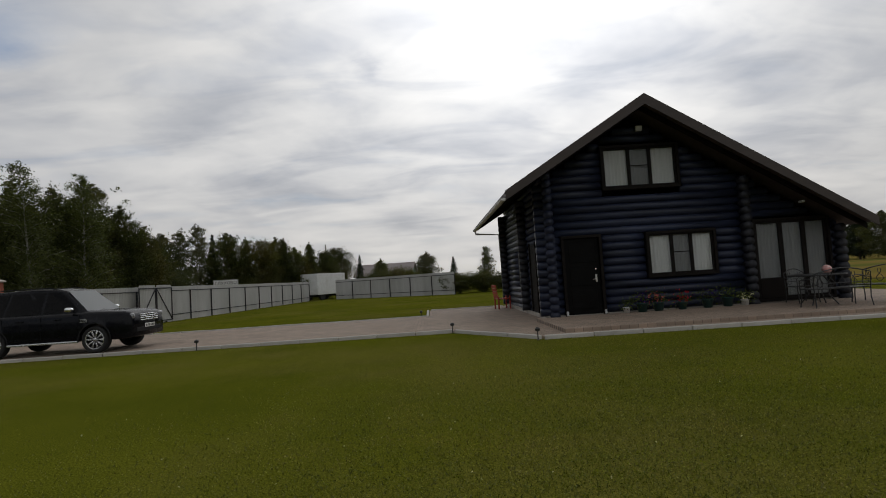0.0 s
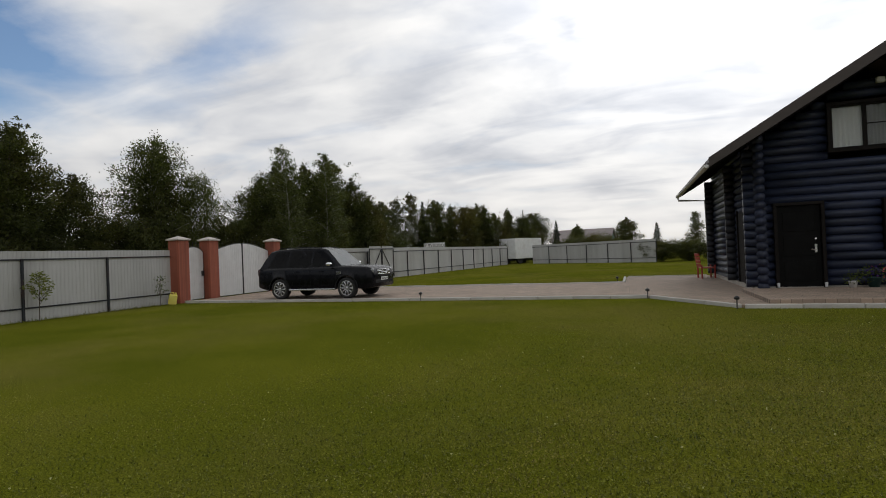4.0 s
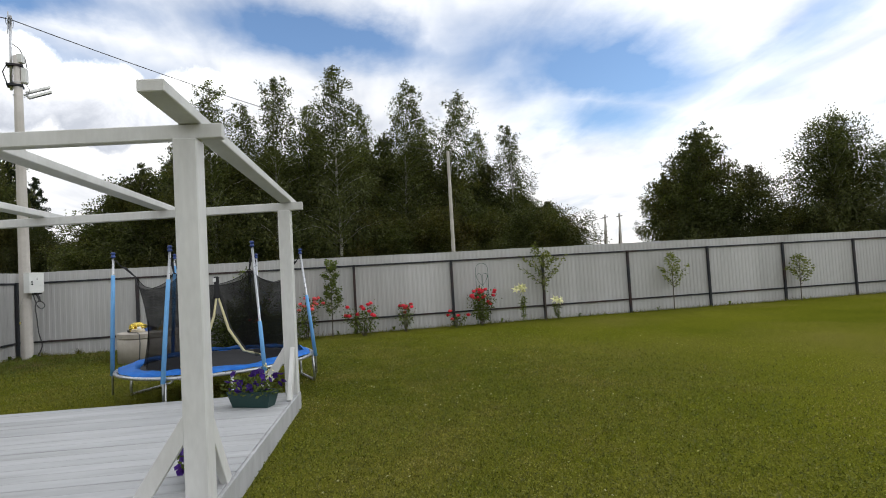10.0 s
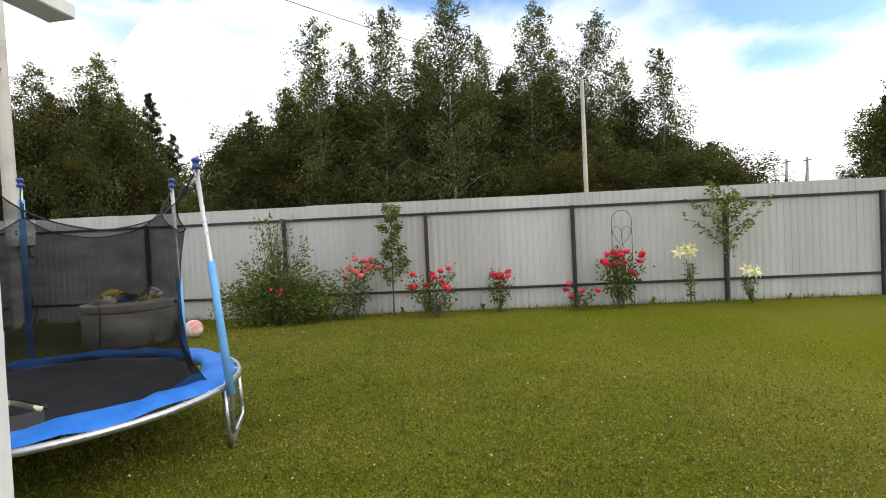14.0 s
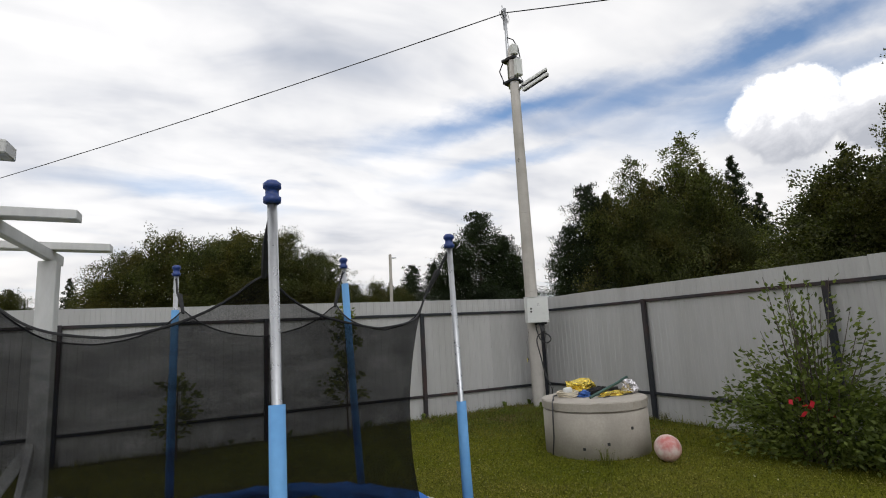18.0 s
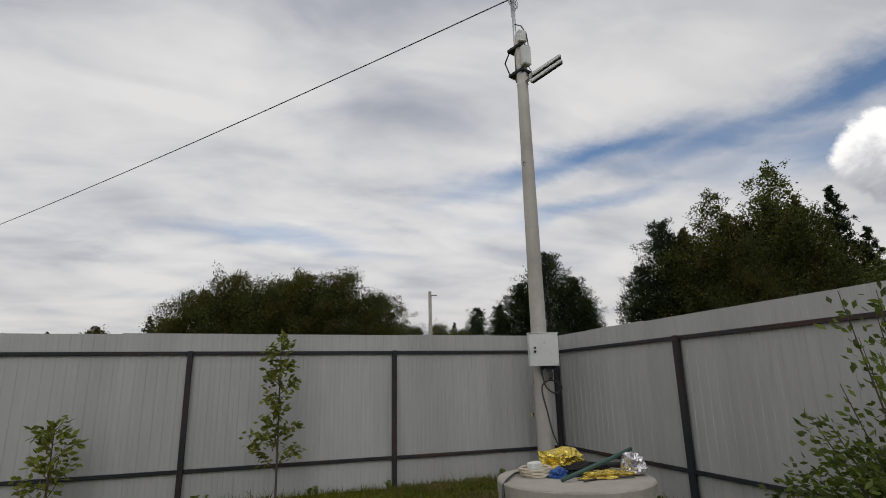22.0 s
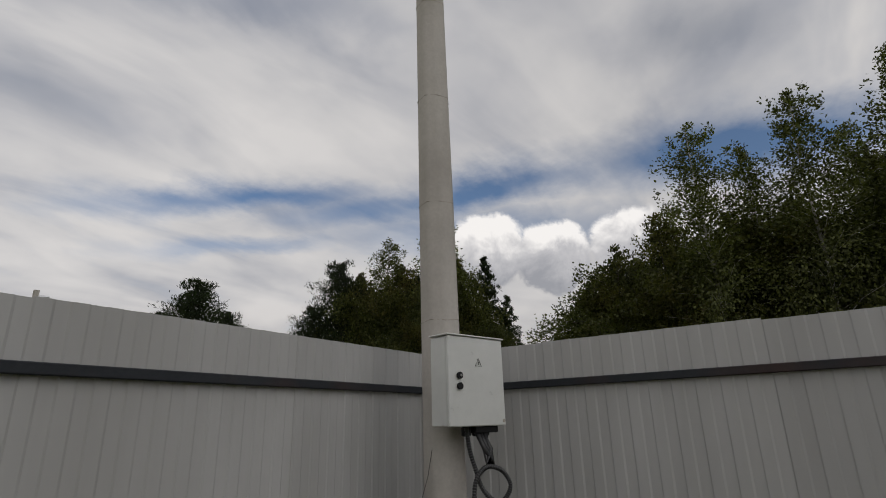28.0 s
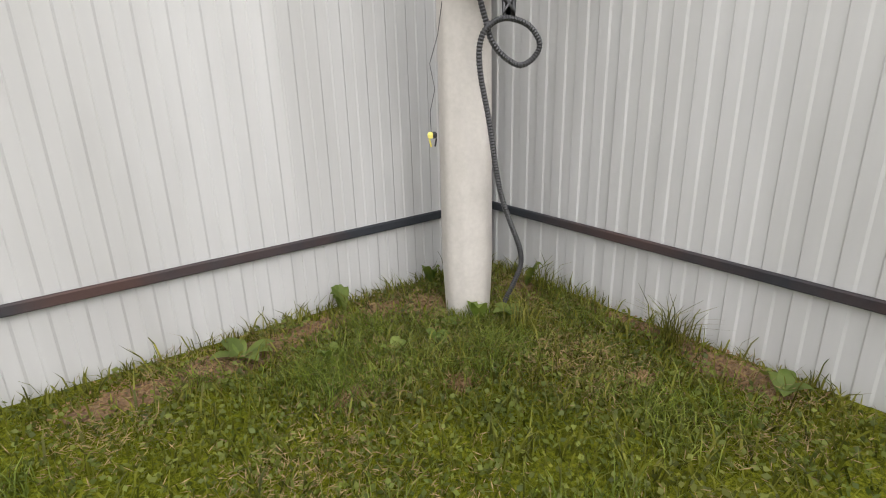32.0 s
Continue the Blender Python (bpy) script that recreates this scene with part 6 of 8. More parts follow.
WZ = 0.583
crumple("foil_heap", pose(1.86, 3.12, WZ), FOIL, (0.17, 0.13, 0.11), "crumpled gold foil blanket lying on the well lid", "foil", 1)
crumple("foil_scrap", pose(1.72, 3.50, WZ), FOIL, (0.20, 0.085, 0.03), "flat crumpled gold foil strip on the well lid", "foil", 2)
crumple("foil_scrap", pose(1.45, 3.48, WZ), SILV, (0.09, 0.07, 0.10), "crumpled silver foil wrap on the well lid", "foil", 3)
crumple("blue_bag", pose(2.02, 3.36, WZ), TARP, (0.07, 0.05, 0.045), "small crumpled blue bag on the well lid", "bag", 4)
crumple("dark_cloth", pose(1.80, 3.33, WZ), PLASTIC, (0.22, 0.07, 0.055), "black rolled cloth on the well lid", "cloth", 5)


def rope_coil():
    ob = thing("rope_coil", "coil of cream cord with a white plug on the well lid", "rope", pose(2.15, 3.22, WZ))
    bm = bmesh.new()
    for q in range(5):
        tube(bm, [((0.10 + 0.008 * q) * math.cos(k * 0.2618 + q), (0.12 - 0.006 * q) * math.sin(k * 0.2618 + q), 0.009 + 0.011 * q + 0.006 * math.sin(k + q)) for k in range(24)], 0.0085, 6, closed=True)
    part("coil", bm, ROPE, ob, "", True)
    bm = bmesh.new()
    box(bm, (0.02, 0.03, 0.075), (0.11, 0.07, 0.06), Matrix.Rotation(0.4, 3, "Z"), 0.012)
    part("plug", bm, PLATE, ob, "white plug block")


rope_coil()


def rods():
    bm = bmesh.new()
    tube(bm, [(2.12, 3.56, WZ + 0.016), (1.62, 3.46, WZ + 0.12), (1.40, 3.40, WZ + 0.17)], 0.016, 8)
    solid("green_rod", bm, GREENR, "dull green rod leaning across the well lid", "rod", smooth=True)
    bm = bmesh.new()
    tube(bm, [(1.98, 2.98, WZ + 0.025), (1.6, 3.05, WZ + 0.025), (1.38, 3.22, WZ + 0.025)], 0.022, 8)
    solid("black_pipe", bm, HOSE, "black pipe lying on the well lid", "pipe", smooth=True)
    bm = bmesh.new()
    tube(bm, [(2.10, 3.02, WZ + 0.01), (2.28, 3.12, WZ + 0.01), (2.42, 3.3, WZ + 0.008), (2.485, 3.36, WZ - 0.02), (2.50, 3.37, 0.4), (2.50, 3.36, 0.2), (2.52, 3.35, 0.02)], 0.009, 6)
    solid("power_lead", bm, HOSE, "black lead hanging over the edge of the well", "cable", smooth=True)
    bm = bmesh.new()
    tube(bm, [(1.98, 3.62, WZ + 0.008), (1.8, 3.56, WZ + 0.008), (1.55, 3.62, WZ + 0.008)], 0.007, 5)
    solid("thin_lead", bm, HOSE, "thin dark lead lying on the well lid", "cable")


rods()
_bm = bmesh.new()
bmesh.ops.create_uvsphere(_bm, u_segments=24, v_segments=16, radius=0.13)
solid("ball", _bm, BALLM, "white and red patterned ball lying beside the well", "ball", pose(1.78, 4.24, 0.13, 20, 30, 0), smooth=True)


# ---- garden plants ----
def stems(bm, rng, n, spread, height, r0, top_only=False):
    tips = []
    for k in range(n):
        a = rng.uniform(0, 6.28)
        d = rng.uniform(0.2, 1.0) * spread
        h = height * rng.uniform(0.6, 1.0)
        p = [Vector((0.04 * math.cos(a), 0.04 * math.sin(a), 0)), Vector((d * 0.4 * math.cos(a), d * 0.4 * math.sin(a), h * 0.5)), Vector((d * math.cos(a), d * math.sin(a), h))]
        tube(bm, p, [r0, r0 * 0.7, r0 * 0.35], 5)
        tips.append(p)
    return tips


def rose(name, x, y, h, spread, mat, blooms, seed, label, leafn=500):
    rng = random.Random(seed)
    nr = np.random.default_rng(seed)
    ob = thing(name, label, "rose bush", pose(x, y, 0), group="flowers along the fence")
    bm = bmesh.new()
    tips = stems(bm, rng, 9, spread, h, 0.007)
    part("stem", bm, BARKD, ob)
    c = []
    for p in tips:
        for k in range(leafn // 9):
            u = rng.uniform(0.25, 1.0)
            q = p[0].lerp(p[1], u * 2) if u < 0.5 else p[1].lerp(p[2], u * 2 - 1)
            c.append(q + Vector((rng.gauss(0, 0.07), rng.gauss(0, 0.07), rng.gauss(0, 0.05))))
    c = np.array(c)
    v, f = leaves(c, c - [0, 0, h * 0.4], 0.055, 0.038, nr)
    piece("foliage", from_arrays("foliage", v, f, LEAFG), ob)
    for k in range(blooms):
        p = tips[k % 9][2] + Vector((rng.gauss(0, 0.05), rng.gauss(0, 0.06), rng.gauss(0, 0.035)))
        bm = bmesh.new()
        bmesh.ops.create_icosphere(bm, subdivisions=2, radius=1.0)
        for vtx in bm.verts:
            q = vtx.co.copy()
            s = 0.05 * (1 + 0.45 * noise.noise(q * 3.1 + Vector((k, seed, 0))))
            vtx.co = p + Vector((q.x * s, q.y * s, q.z * s * 0.75))
        part("bloom", bm, mat, ob)
    return ob


rose("rose_bush", 0.36, 10.65, 0.95, 0.48, ROSER, 26, 21, "rose bush full of red blooms in front of the fence", 1100)
rose("rose_bush", 0.45, 9.98, 0.42, 0.25, ROSER, 5, 22, "low red rose at the foot of a fence post", 160)
rose("rose_bush", 0.36, 8.70, 0.72, 0.28, ROSER, 9, 23, "small rose bush with dark red blooms by the fence", 360)
rose("rose_bush", 0.60, 7.68, 0.74, 0.58, ROSER, 12, 24, "rose bush with large red blooms by the fence", 650)
rose("rose_bush", 0.42, 6.30, 1.0, 0.36, ROSEP, 14, 25, "pink rose bush with clustered blooms by the fence", 420)


def sapling(x, y, h, wide, seed, label, stem=0.35, n=420, lean=0.0, leafy=1.0, size=0.06, leaf=None):
    rng = random.Random(seed)
    nr = np.random.default_rng(seed)
    ob = thing("sapling", label, "young tree", pose(x, y, 0), group="young trees along the fence")
    bm = bmesh.new()
    top = Vector((lean, 0.03, h))
    tube(bm, [(0, 0, -0.02), (lean * 0.4, 0.01, h * 0.5), top], [0.014, 0.010, 0.003], 6)
    c = []
    m = 16
    for k in range(m):
        u = stem + (1 - stem) * k / m
        base = Vector((0, 0, 0)).lerp(top, u)
        a = k * 2.4 + rng.uniform(-0.4, 0.4)
        r = wide * (1 - (u - stem) / (1 - stem) * 0.75) * rng.uniform(0.55, 1.1)
        tip = base + Vector((r * math.cos(a), r * math.sin(a), r * rng.uniform(0.5, 1.2)))
        tube(bm, [base, base.lerp(tip, 0.5) + Vector((0, 0, -0.02)), tip], [0.006, 0.004, 0.002], 4)
        for q in range(int(n * leafy / m)):
            c.append(base.lerp(tip, rng.uniform(0.15, 1.05)) + Vector((rng.gauss(0, 0.035), rng.gauss(0, 0.035), rng.gauss(0, 0.035))))
    part("trunk", bm, BARKD, ob)
    c = np.array(c)
    v, f = leaves(c, c * [1, 1, 0] + [0, 0, 0.03], size, size * 0.55, nr)
    piece("crown", from_arrays("crown", v, f, leaf or LEAFG), ob)


sapling(0.30, 6.92, 1.85, 0.34, 31, "young pear tree thick with small green leaves by the fence", 0.3, 1500, 0, 1.0, 0.06)
sapling(0.32, 12.4, 1.78, 0.78, 32, "young apple tree with an open leafy crown by the fence", 0.42, 760, 0, 1.0, 0.075, LEAFS)
sapling(0.30, 16.15, 1.50, 0.46, 33, "young apple tree by the fence", 0.4, 560, 0, 1.0, 0.07, LEAFS)
sapling(0.35, 20.2, 1.30, 0.46, 34, "young apple tree by the fence", 0.35, 520, 0, 1.0, 0.07, LEAFS)
sapling(0.40, 24.1, 1.0, 0.28, 35, "thin young tree near the gate pillar", 0.3, 170)
sapling(3.96, 0.55, 1.85, 0.31, 36, "slender young tree with fresh leaves by the fence", 0.2, 640, 0.02, 1.0, 0.08, LEAFS)
sapling(6.15, 0.45, 0.95, 0.36, 37, "low young tree by the fence", 0.2, 300, 0, 1.0, 0.09, LEAFS)


def big_bush():
    rng = random.Random(41)
    nr = np.random.default_rng(41)
    ob = thing("bush", "tall loose green bush with wispy shoots by the fence", "bush", pose(0.72, 5.1, 0))
    bm = bmesh.new()
    c = []
    for k in range(34):
        a = rng.uniform(0, 6.28)
        tall = rng.random() < 0.5
        h = rng.uniform(1.2, 1.8) if tall else rng.uniform(0.5, 1.1)
        d = rng.uniform(0.1, 0.55 if tall else 0.85)
        p = [Vector((0.1 * math.cos(a), 0.14 * math.sin(a), 0)), Vector((d * 0.45 * math.cos(a), d * 0.6 * math.sin(a), h * 0.55)), Vector((d * 0.75 * math.cos(a), d * 1.05 * math.sin(a), h))]
        if p[2].x < -0.62:
            p[2].x = -0.62
        tube(bm, p, [0.008, 0.006, 0.002], 4)
        for q in range(52 if tall else 120):
            u = rng.uniform(0.1, 1.0) ** (1.0 if tall else 0.8)
            s = 0.05 if u > 0.6 else 0.10
            pt = (p[0].lerp(p[1], u * 2) if u < 0.5 else p[1].lerp(p[2], u * 2 - 1)) + Vector((rng.gauss(0, s), rng.gauss(0, s), rng.gauss(0, s * 0.8)))
            pt.z = max(0.03, pt.z)
            pt.x = max(-0.64, pt.x)
            c.append(pt)
    part("stem", bm, BARKD, ob)
    low = nr.normal(0, 1, (7600, 3))
    low /= np.linalg.norm(low, axis=1, keepdims=True)
    low *= nr.uniform(0.45, 1.0, (7600, 1)) * (1 + 0.3 * np.sin(low[:, :1] * 5 + low[:, 1:2] * 4))
    low = low * [0.55, 1.12, 0.50] + [0.0, 0.15, 0.34]
    low = low[low[:, 2] > 0.03]
    c = np.concatenate([np.array(c), low])
    c[:, 0] = np.maximum(c[:, 0], -0.64)
    v, f = leaves(c, c * [1, 1, 0.3], 0.062, 0.032, nr, 0.1)
    piece("foliage", from_arrays("foliage", v, f, LEAFG), ob)
    c = nr.normal(0, 1, (9, 3)) * [0.15, 0.1, 0.04] + [0.25, 0.1, 0.55]
    v, f = leaves(c, c, 0.07, 0.06, nr)
    piece("bloom", from_arrays("bloom", v, f, ROSER), ob)


big_bush()


def lilies():
    rng = random.Random(51)
    nr = np.random.default_rng(51)
    for x, y, h, n in ((0.36, 11.75, 0.86, 5), (0.36, 12.72, 0.52, 3)):
        ob = thing("lily", "cream lily with trumpet blossoms by the fence", "flower", pose(x, y, 0), group="flowers along the fence")
        bm = bmesh.new()
        c = []
        for k in range(4):
            t = Vector((rng.gauss(0, 0.05), rng.gauss(0, 0.07), h * rng.uniform(0.75, 0.95)))
            tube(bm, [(0.02 * k, 0.02 * k, 0), t], 0.006, 5)
            for q in range(40):
                c.append(t * rng.uniform(0.2, 0.95))
        part("stem", bm, LEAFG, ob)
        v, f = leaves(np.array(c), nr.normal(0, 1, (len(c), 3)), 0.10, 0.018, nr, 0.2)
        piece("foliage", from_arrays("foliage", v, f, LEAFG), ob)
        for k in range(n):
            p = Vector((rng.gauss(0.05, 0.03), rng.gauss(0, 0.09), h * rng.uniform(0.88, 1.05)))
            w = Vector((1, rng.gauss(0, 0.7), 0.3)).normalized()
            s = w.orthogonal().normalized()
            o = w.cross(s)
            bm = bmesh.new()
            for q in range(6):
                a = q * 1.0472
                d = math.cos(a) * s + math.sin(a) * o
                e = math.cos(a + 1.57) * s + math.sin(a + 1.57) * o
                vs = [bm.verts.new(p), bm.verts.new(p + w * 0.05 + d * 0.05 + e * 0.028), bm.verts.new(p + w * 0.05 + d * 0.13), bm.verts.new(p + w * 0.05 + d * 0.05 - e * 0.028)]
                bm.faces.new(vs)
            part("blossom", bm, LILY, ob)


lilies()


def trellis():
    ob = thing("trellis", "thin green wire trellis with heart curls against the fence", "trellis", pose(0.13, 10.78, 0, 0, 0, 90))
    bm = bmesh.new()
    tube(bm, [(-0.165, 0, 0), (-0.165, 0, 1.42)] + [(-0.165 * math.cos(k * math.pi / 10), 0, 1.42 + 0.17 * math.sin(k * math.pi / 10)) for k in range(1, 10)] + [(0.165, 0, 1.42), (0.165, 0, 0)], 0.006, 6)
    part("frame", bm, GREENR, ob)
    for z, s in ((1.0, 1.0), (0.62, 0.8)):
        bm = bmesh.new()
        for d in (-1, 1):
            tube(bm, [(0, 0, z)] + [(d * (0.08 - 0.075 * math.cos(k * 0.42)), 0, z + 0.22 * s + 0.10 * math.sin(k * 0.42)) for k in range(9)], 0.005, 5)
            tube(bm, [(0, 0, z), (d * 0.1, 0, z + 0.12), (d * 0.155, 0, z + 0.26)], 0.005, 5)
        part("heart", bm, GREENR, ob)


trellis()


# ---- trees ----
def branchy(rng, h, trunk_r, n, spread, start, rise, droop, mat, name="trunk"):
    """A trunk with limbs: the mesh, and the points at which leaves hang."""
    bm = bmesh.new()
    bend = [Vector((rng.gauss(0, 0.02) * h * u, rng.gauss(0, 0.02) * h * u, h * u)) for u in (0, 0.25, 0.5, 0.75, 1.0)]
    bend[0] = Vector((0, 0, -0.3))
    tube(bm, bend, [trunk_r, trunk_r * 0.85, trunk_r * 0.6, trunk_r * 0.33, 0.015], 7)
    pts = []
    for k in range(n):
        u = start + (0.98 - start) * (k + rng.random()) / n
        i = min(3, int(u * 4))
        base = bend[i].lerp(bend[i + 1], u * 4 - i)
        a = k * 2.399 + rng.uniform(-0.5, 0.5)
        r = spread(u) * rng.uniform(0.6, 1.1)
        tip = base + Vector((r * math.cos(a), r * math.sin(a), r * rise * rng.uniform(0.6, 1.3)))
        mid = base.lerp(tip, 0.5) + Vector((0, 0, r * 0.12))
        tube(bm, [base, mid, tip], [trunk_r * 0.26 * (1 - u * 0.6), trunk_r * 0.15 * (1 - u * 0.6), 0.008], 5)
        pts.append((base, mid, tip, r))
    return bm, pts


def crown_mesh(name, pts, per, blob, leaf, width, mat, seed, droop=0.3, hang=0.0):
    nr = np.random.default_rng(seed)
    c = []
    for base, mid, tip, r in pts:
        n = int(per * max(0.35, r))
        puffs = blob * min(1.0, 0.25 + r * 0.6)      # small tufts at the tip, broad ones low down
        u = nr.uniform(0.18, 1.08, n)
        b, m, t = (np.array(q) for q in (base, mid, tip))
        q = np.where(u[:, None] < 0.5, b + (m - b) * (u[:, None] * 2), m + (t - m) * (u[:, None] * 2 - 1))
        # leaves gather in tufts along the limb
        k = max(3, int(n / 26))
        tufts = q[nr.integers(0, n, k)] + nr.normal(0, puffs, (k, 3))
        pick = nr.integers(0, k, n)
        q = tufts[pick] + nr.normal(0, puffs * 0.62, (n, 3)) * [1, 1, 0.75]
        q[:, 2] -= hang * nr.random(n) ** 2 * r
        c.append(q)
    c = np.concatenate(c)
    v, f = leaves(c, c - c.mean(0), leaf, width, nr, droop)
    return from_arrays(name, v, f, mat)


def tree_kind(name, label, seed, h, bark, leaf_mat, trunk_r, n, spread, start, rise, per, blob, leaf, width, droop=0.3, hang=0.0, group=""):
    rng = random.Random(seed)
    ob = thing(name, label, "tree", group=group)
    bm, pts = branchy(rng, h, trunk_r, n, spread, start, rise, droop, bark)
    part("trunk", bm, bark, ob)
    tagged(piece("crown", crown_mesh("crown", pts, per, blob, leaf, width, leaf_mat, seed, droop, hang), ob), "")
    return ob


BIRCHES = [tree_kind("birch", "tall birch with a white trunk and hanging green leaves", s, 15.0, BARKB, LEAFB, 0.105, 74, lambda u: 2.45 * (1 - u) ** 0.58 + 0.1, 0.2, 0.6, 190, 0.30, 0.135, 0.085, 0.6, 0.7, "trees beyond the fence") for s in (61, 62, 63)]
ROUNDB = [tree_kind("birch", "spreading birch with a rounded green crown", s, 10.0, BARKB, LEAFB, 0.12, 74, lambda u: 2.35 * math.sin(min(1, 0.30 + u * 0.68) * math.pi) ** 0.6 + 0.25, 0.12, 0.55, 230, 0.34, 0.14, 0.088, 0.5, 0.5, "trees beyond the fence") for s in (65,)]
LEAFY = [tree_kind("broadleaf_tree", "dense dark green broadleaf tree", s, 11.0, BARKD, LEAFD, 0.2, 64, lambda u: 3.3 * math.sin(min(1, 0.18 + u * 0.9) * math.pi) ** 0.7 + 0.25, 0.08, 0.4, 270, 0.38, 0.165, 0.11, 0.3, 0.2, "trees beyond the fence") for s in (71, 72, 73)]
ALDER = [tree_kind("alder", "slim dark green alder with an uneven crown", s, 12.0, BARKD, LEAFD, 0.13, 60, lambda u: 2.3 * (1 - u) ** 0.6 + 0.2, 0.06, 0.5, 300, 0.32, 0.15, 0.10, 0.3, 0.2, "trees beyond the fence") for s in (81, 82)]
SPRUCE = [tree_kind("spruce", "dark pointed spruce with drooping boughs", s, 14.0, BARKD, NEEDLE, 0.16, 110, lambda u: 2.6 * (1 - u) ** 0.85 + 0.1, 0.04, -0.12, 230, 0.16, 0.24, 0.06, 0.5, 0.25, "trees beyond the fence") for s in (91,)]
PINES = [tree_kind("pine", "dark green pine with a bushy crown", s, 12.0, BARKD, NEEDLE, 0.18, 76, lambda u: 3.2 * (1 - u) ** 0.62 + 0.15, 0.06, 0.35, 330, 0.30, 0.22, 0.055, 0.2, 0.1, "trees beyond the fence") for s in (95, 96)]
WILLOW = [tree_kind("willow_bush", "broad grey-green willow bush with some yellowed leaves", s, 5.0, BARKD, LEAFW, 0.12, 56, lambda u: 2.6 * math.sin(min(1, 0.35 + u * 0.62) * math.pi) ** 0.6 + 0.4, 0.02, 0.9, 300, 0.30, 0.13, 0.07, 0.2, 0.1, "bushes beyond the fence") for s in (101, 102)]
SALLOW = [tree_kind("sallow", "rounded grey-green sallow with yellowing patches", s, 10.0, BARKD, LEAFW, 0.16, 64, lambda u: 3.4 * math.sin(min(1, 0.24 + u * 0.76) * math.pi) ** 0.55 + 0.3, 0.03, 0.45, 300, 0.40, 0.17, 0.09, 0.2, 0.1, "trees beyond the fence") for s in (105, 106)]

_used = {}


def plant(kinds, x, y, h, base, wide=1.0):
    """Sets one of a kind of tree: the first takes the built one, the next ones are copies."""
    k = random.randrange(len(kinds))
    if kinds is WILLOW:
        h, wide = h * 0.72, wide * 1.3      # its shoots stand well above the leading stem
    ob = kinds[k]
    s = h / base
    m = pose(x, y, -0.05, 0, 0, random.uniform(0, 360))
    if ob.name not in _used:
        _used[ob.name] = True
        ob.matrix_basis = m @ Matrix.Diagonal((s * wide, s * wide, s, 1))
    else:
        c = copy_thing(ob, m)
        c.scale = (s * wide, s * wide, s)


random.seed(17)
# wood behind the fence beside the gate: birches in front, darker growth behind
for _x, _y, _h in ((-20.6, 7.2, 15.2), (-24.2, 11.9, 15.2), (-24.4, 15.7, 14.8), (-24.6, 20.3, 12.2), (-20.8, 3.3, 14.4), (-21.0, -0.2, 14.0), (-23.2, 5.4, 13.4), (-25.5, 9.2, 14.0), (-22.6, 1.6, 13.0), (-27.0, 13.8, 13.6), (-26.6, 17.8, 12.2), (-25.0, -2.2, 12.0)):
    plant(BIRCHES, _x, _y, _h, 15.0, 1.15)
for _x, _y, _h in ((-20.4, -7.0, 5.4), (-20.2, -5.6, 7.6), (-20.0, -4.0, 9.0), (-21.6, -2.4, 9.8), (-23.0, 0.6, 10.6), (-23.6, 3.4, 11.2), (-23.4, 5.8, 11.4), (-24.6, 8.2, 11.4), (-25.2, 10.6, 11.2), (-25.4, 13.2, 11.0), (-25.4, 15.8, 10.2), (-25.4, 18.4, 9.0), (-25.2, 20.6, 7.8), (-24.4, 22.4, 6.6), (-23.8, 24.0, 5.2)):
    plant(ALDER if random.random() < 0.5 else LEAFY, _x, _y, _h, 11.5, 1.1)
for _y in range(-5, 23, 3):
    plant(LEAFY, -29 + random.uniform(-1, 1), _y, 10.6 - 0.25 * max(0, _y - 13) + random.uniform(-0.8, 0.8), 11.0, 1.1)
for _y in range(-5, 23, 3):
    plant(WILLOW, -23.5 + random.uniform(-0.6, 0.6), _y + random.uniform(-0.5, 0.5), 6.2, 5.0)
# towards and past the gate
plant(LEAFY, -18.0, 30.8, 9.6, 11.0, 0.95)
plant(ALDER, -17.2, 30.2, 9.8, 12.0, 1.2)
plant(LEAFY, -16.2, 33.2, 7.2, 11.0, 1.0)
plant(LEAFY, -19.6, 29.6, 7.4, 11.0, 0.9)
plant(ROUNDB, -13.3, 36.4, 9.3, 10.0, 1.0)
plant(ALDER, -13.0, 36.8, 8.6, 12.0, 1.3)
plant(ROUNDB, -11.3, 38.0, 7.1, 10.0, 0.9)
plant(LEAFY, -9.1, 41.2, 7.4, 11.0, 0.9)
plant(WILLOW, -15.0, 35.0, 5.0, 5.0, 1.0)
plant(WILLOW, -9.8, 39.4, 4.8, 5.0, 1.0)
plant(BIRCHES, -6.7, 41.7, 9.5, 15.0, 1.4)
plant(LEAFY, -9.2, 43.6, 8.4, 11.0, 0.95)
plant(LEAFY, -7.6, 45.4, 8.6, 11.0, 0.9)
plant(BIRCHES, -5.9, 45.3, 9.3, 15.0, 1.4)
plant(ALDER, -8.4, 50.6, 9.8, 12.0, 1.4)
plant(LEAFY, -7.2, 51.2, 8.2, 11.0, 0.95)
plant(LEAFY, -6.2, 52.6, 6.8, 11.0, 0.9)
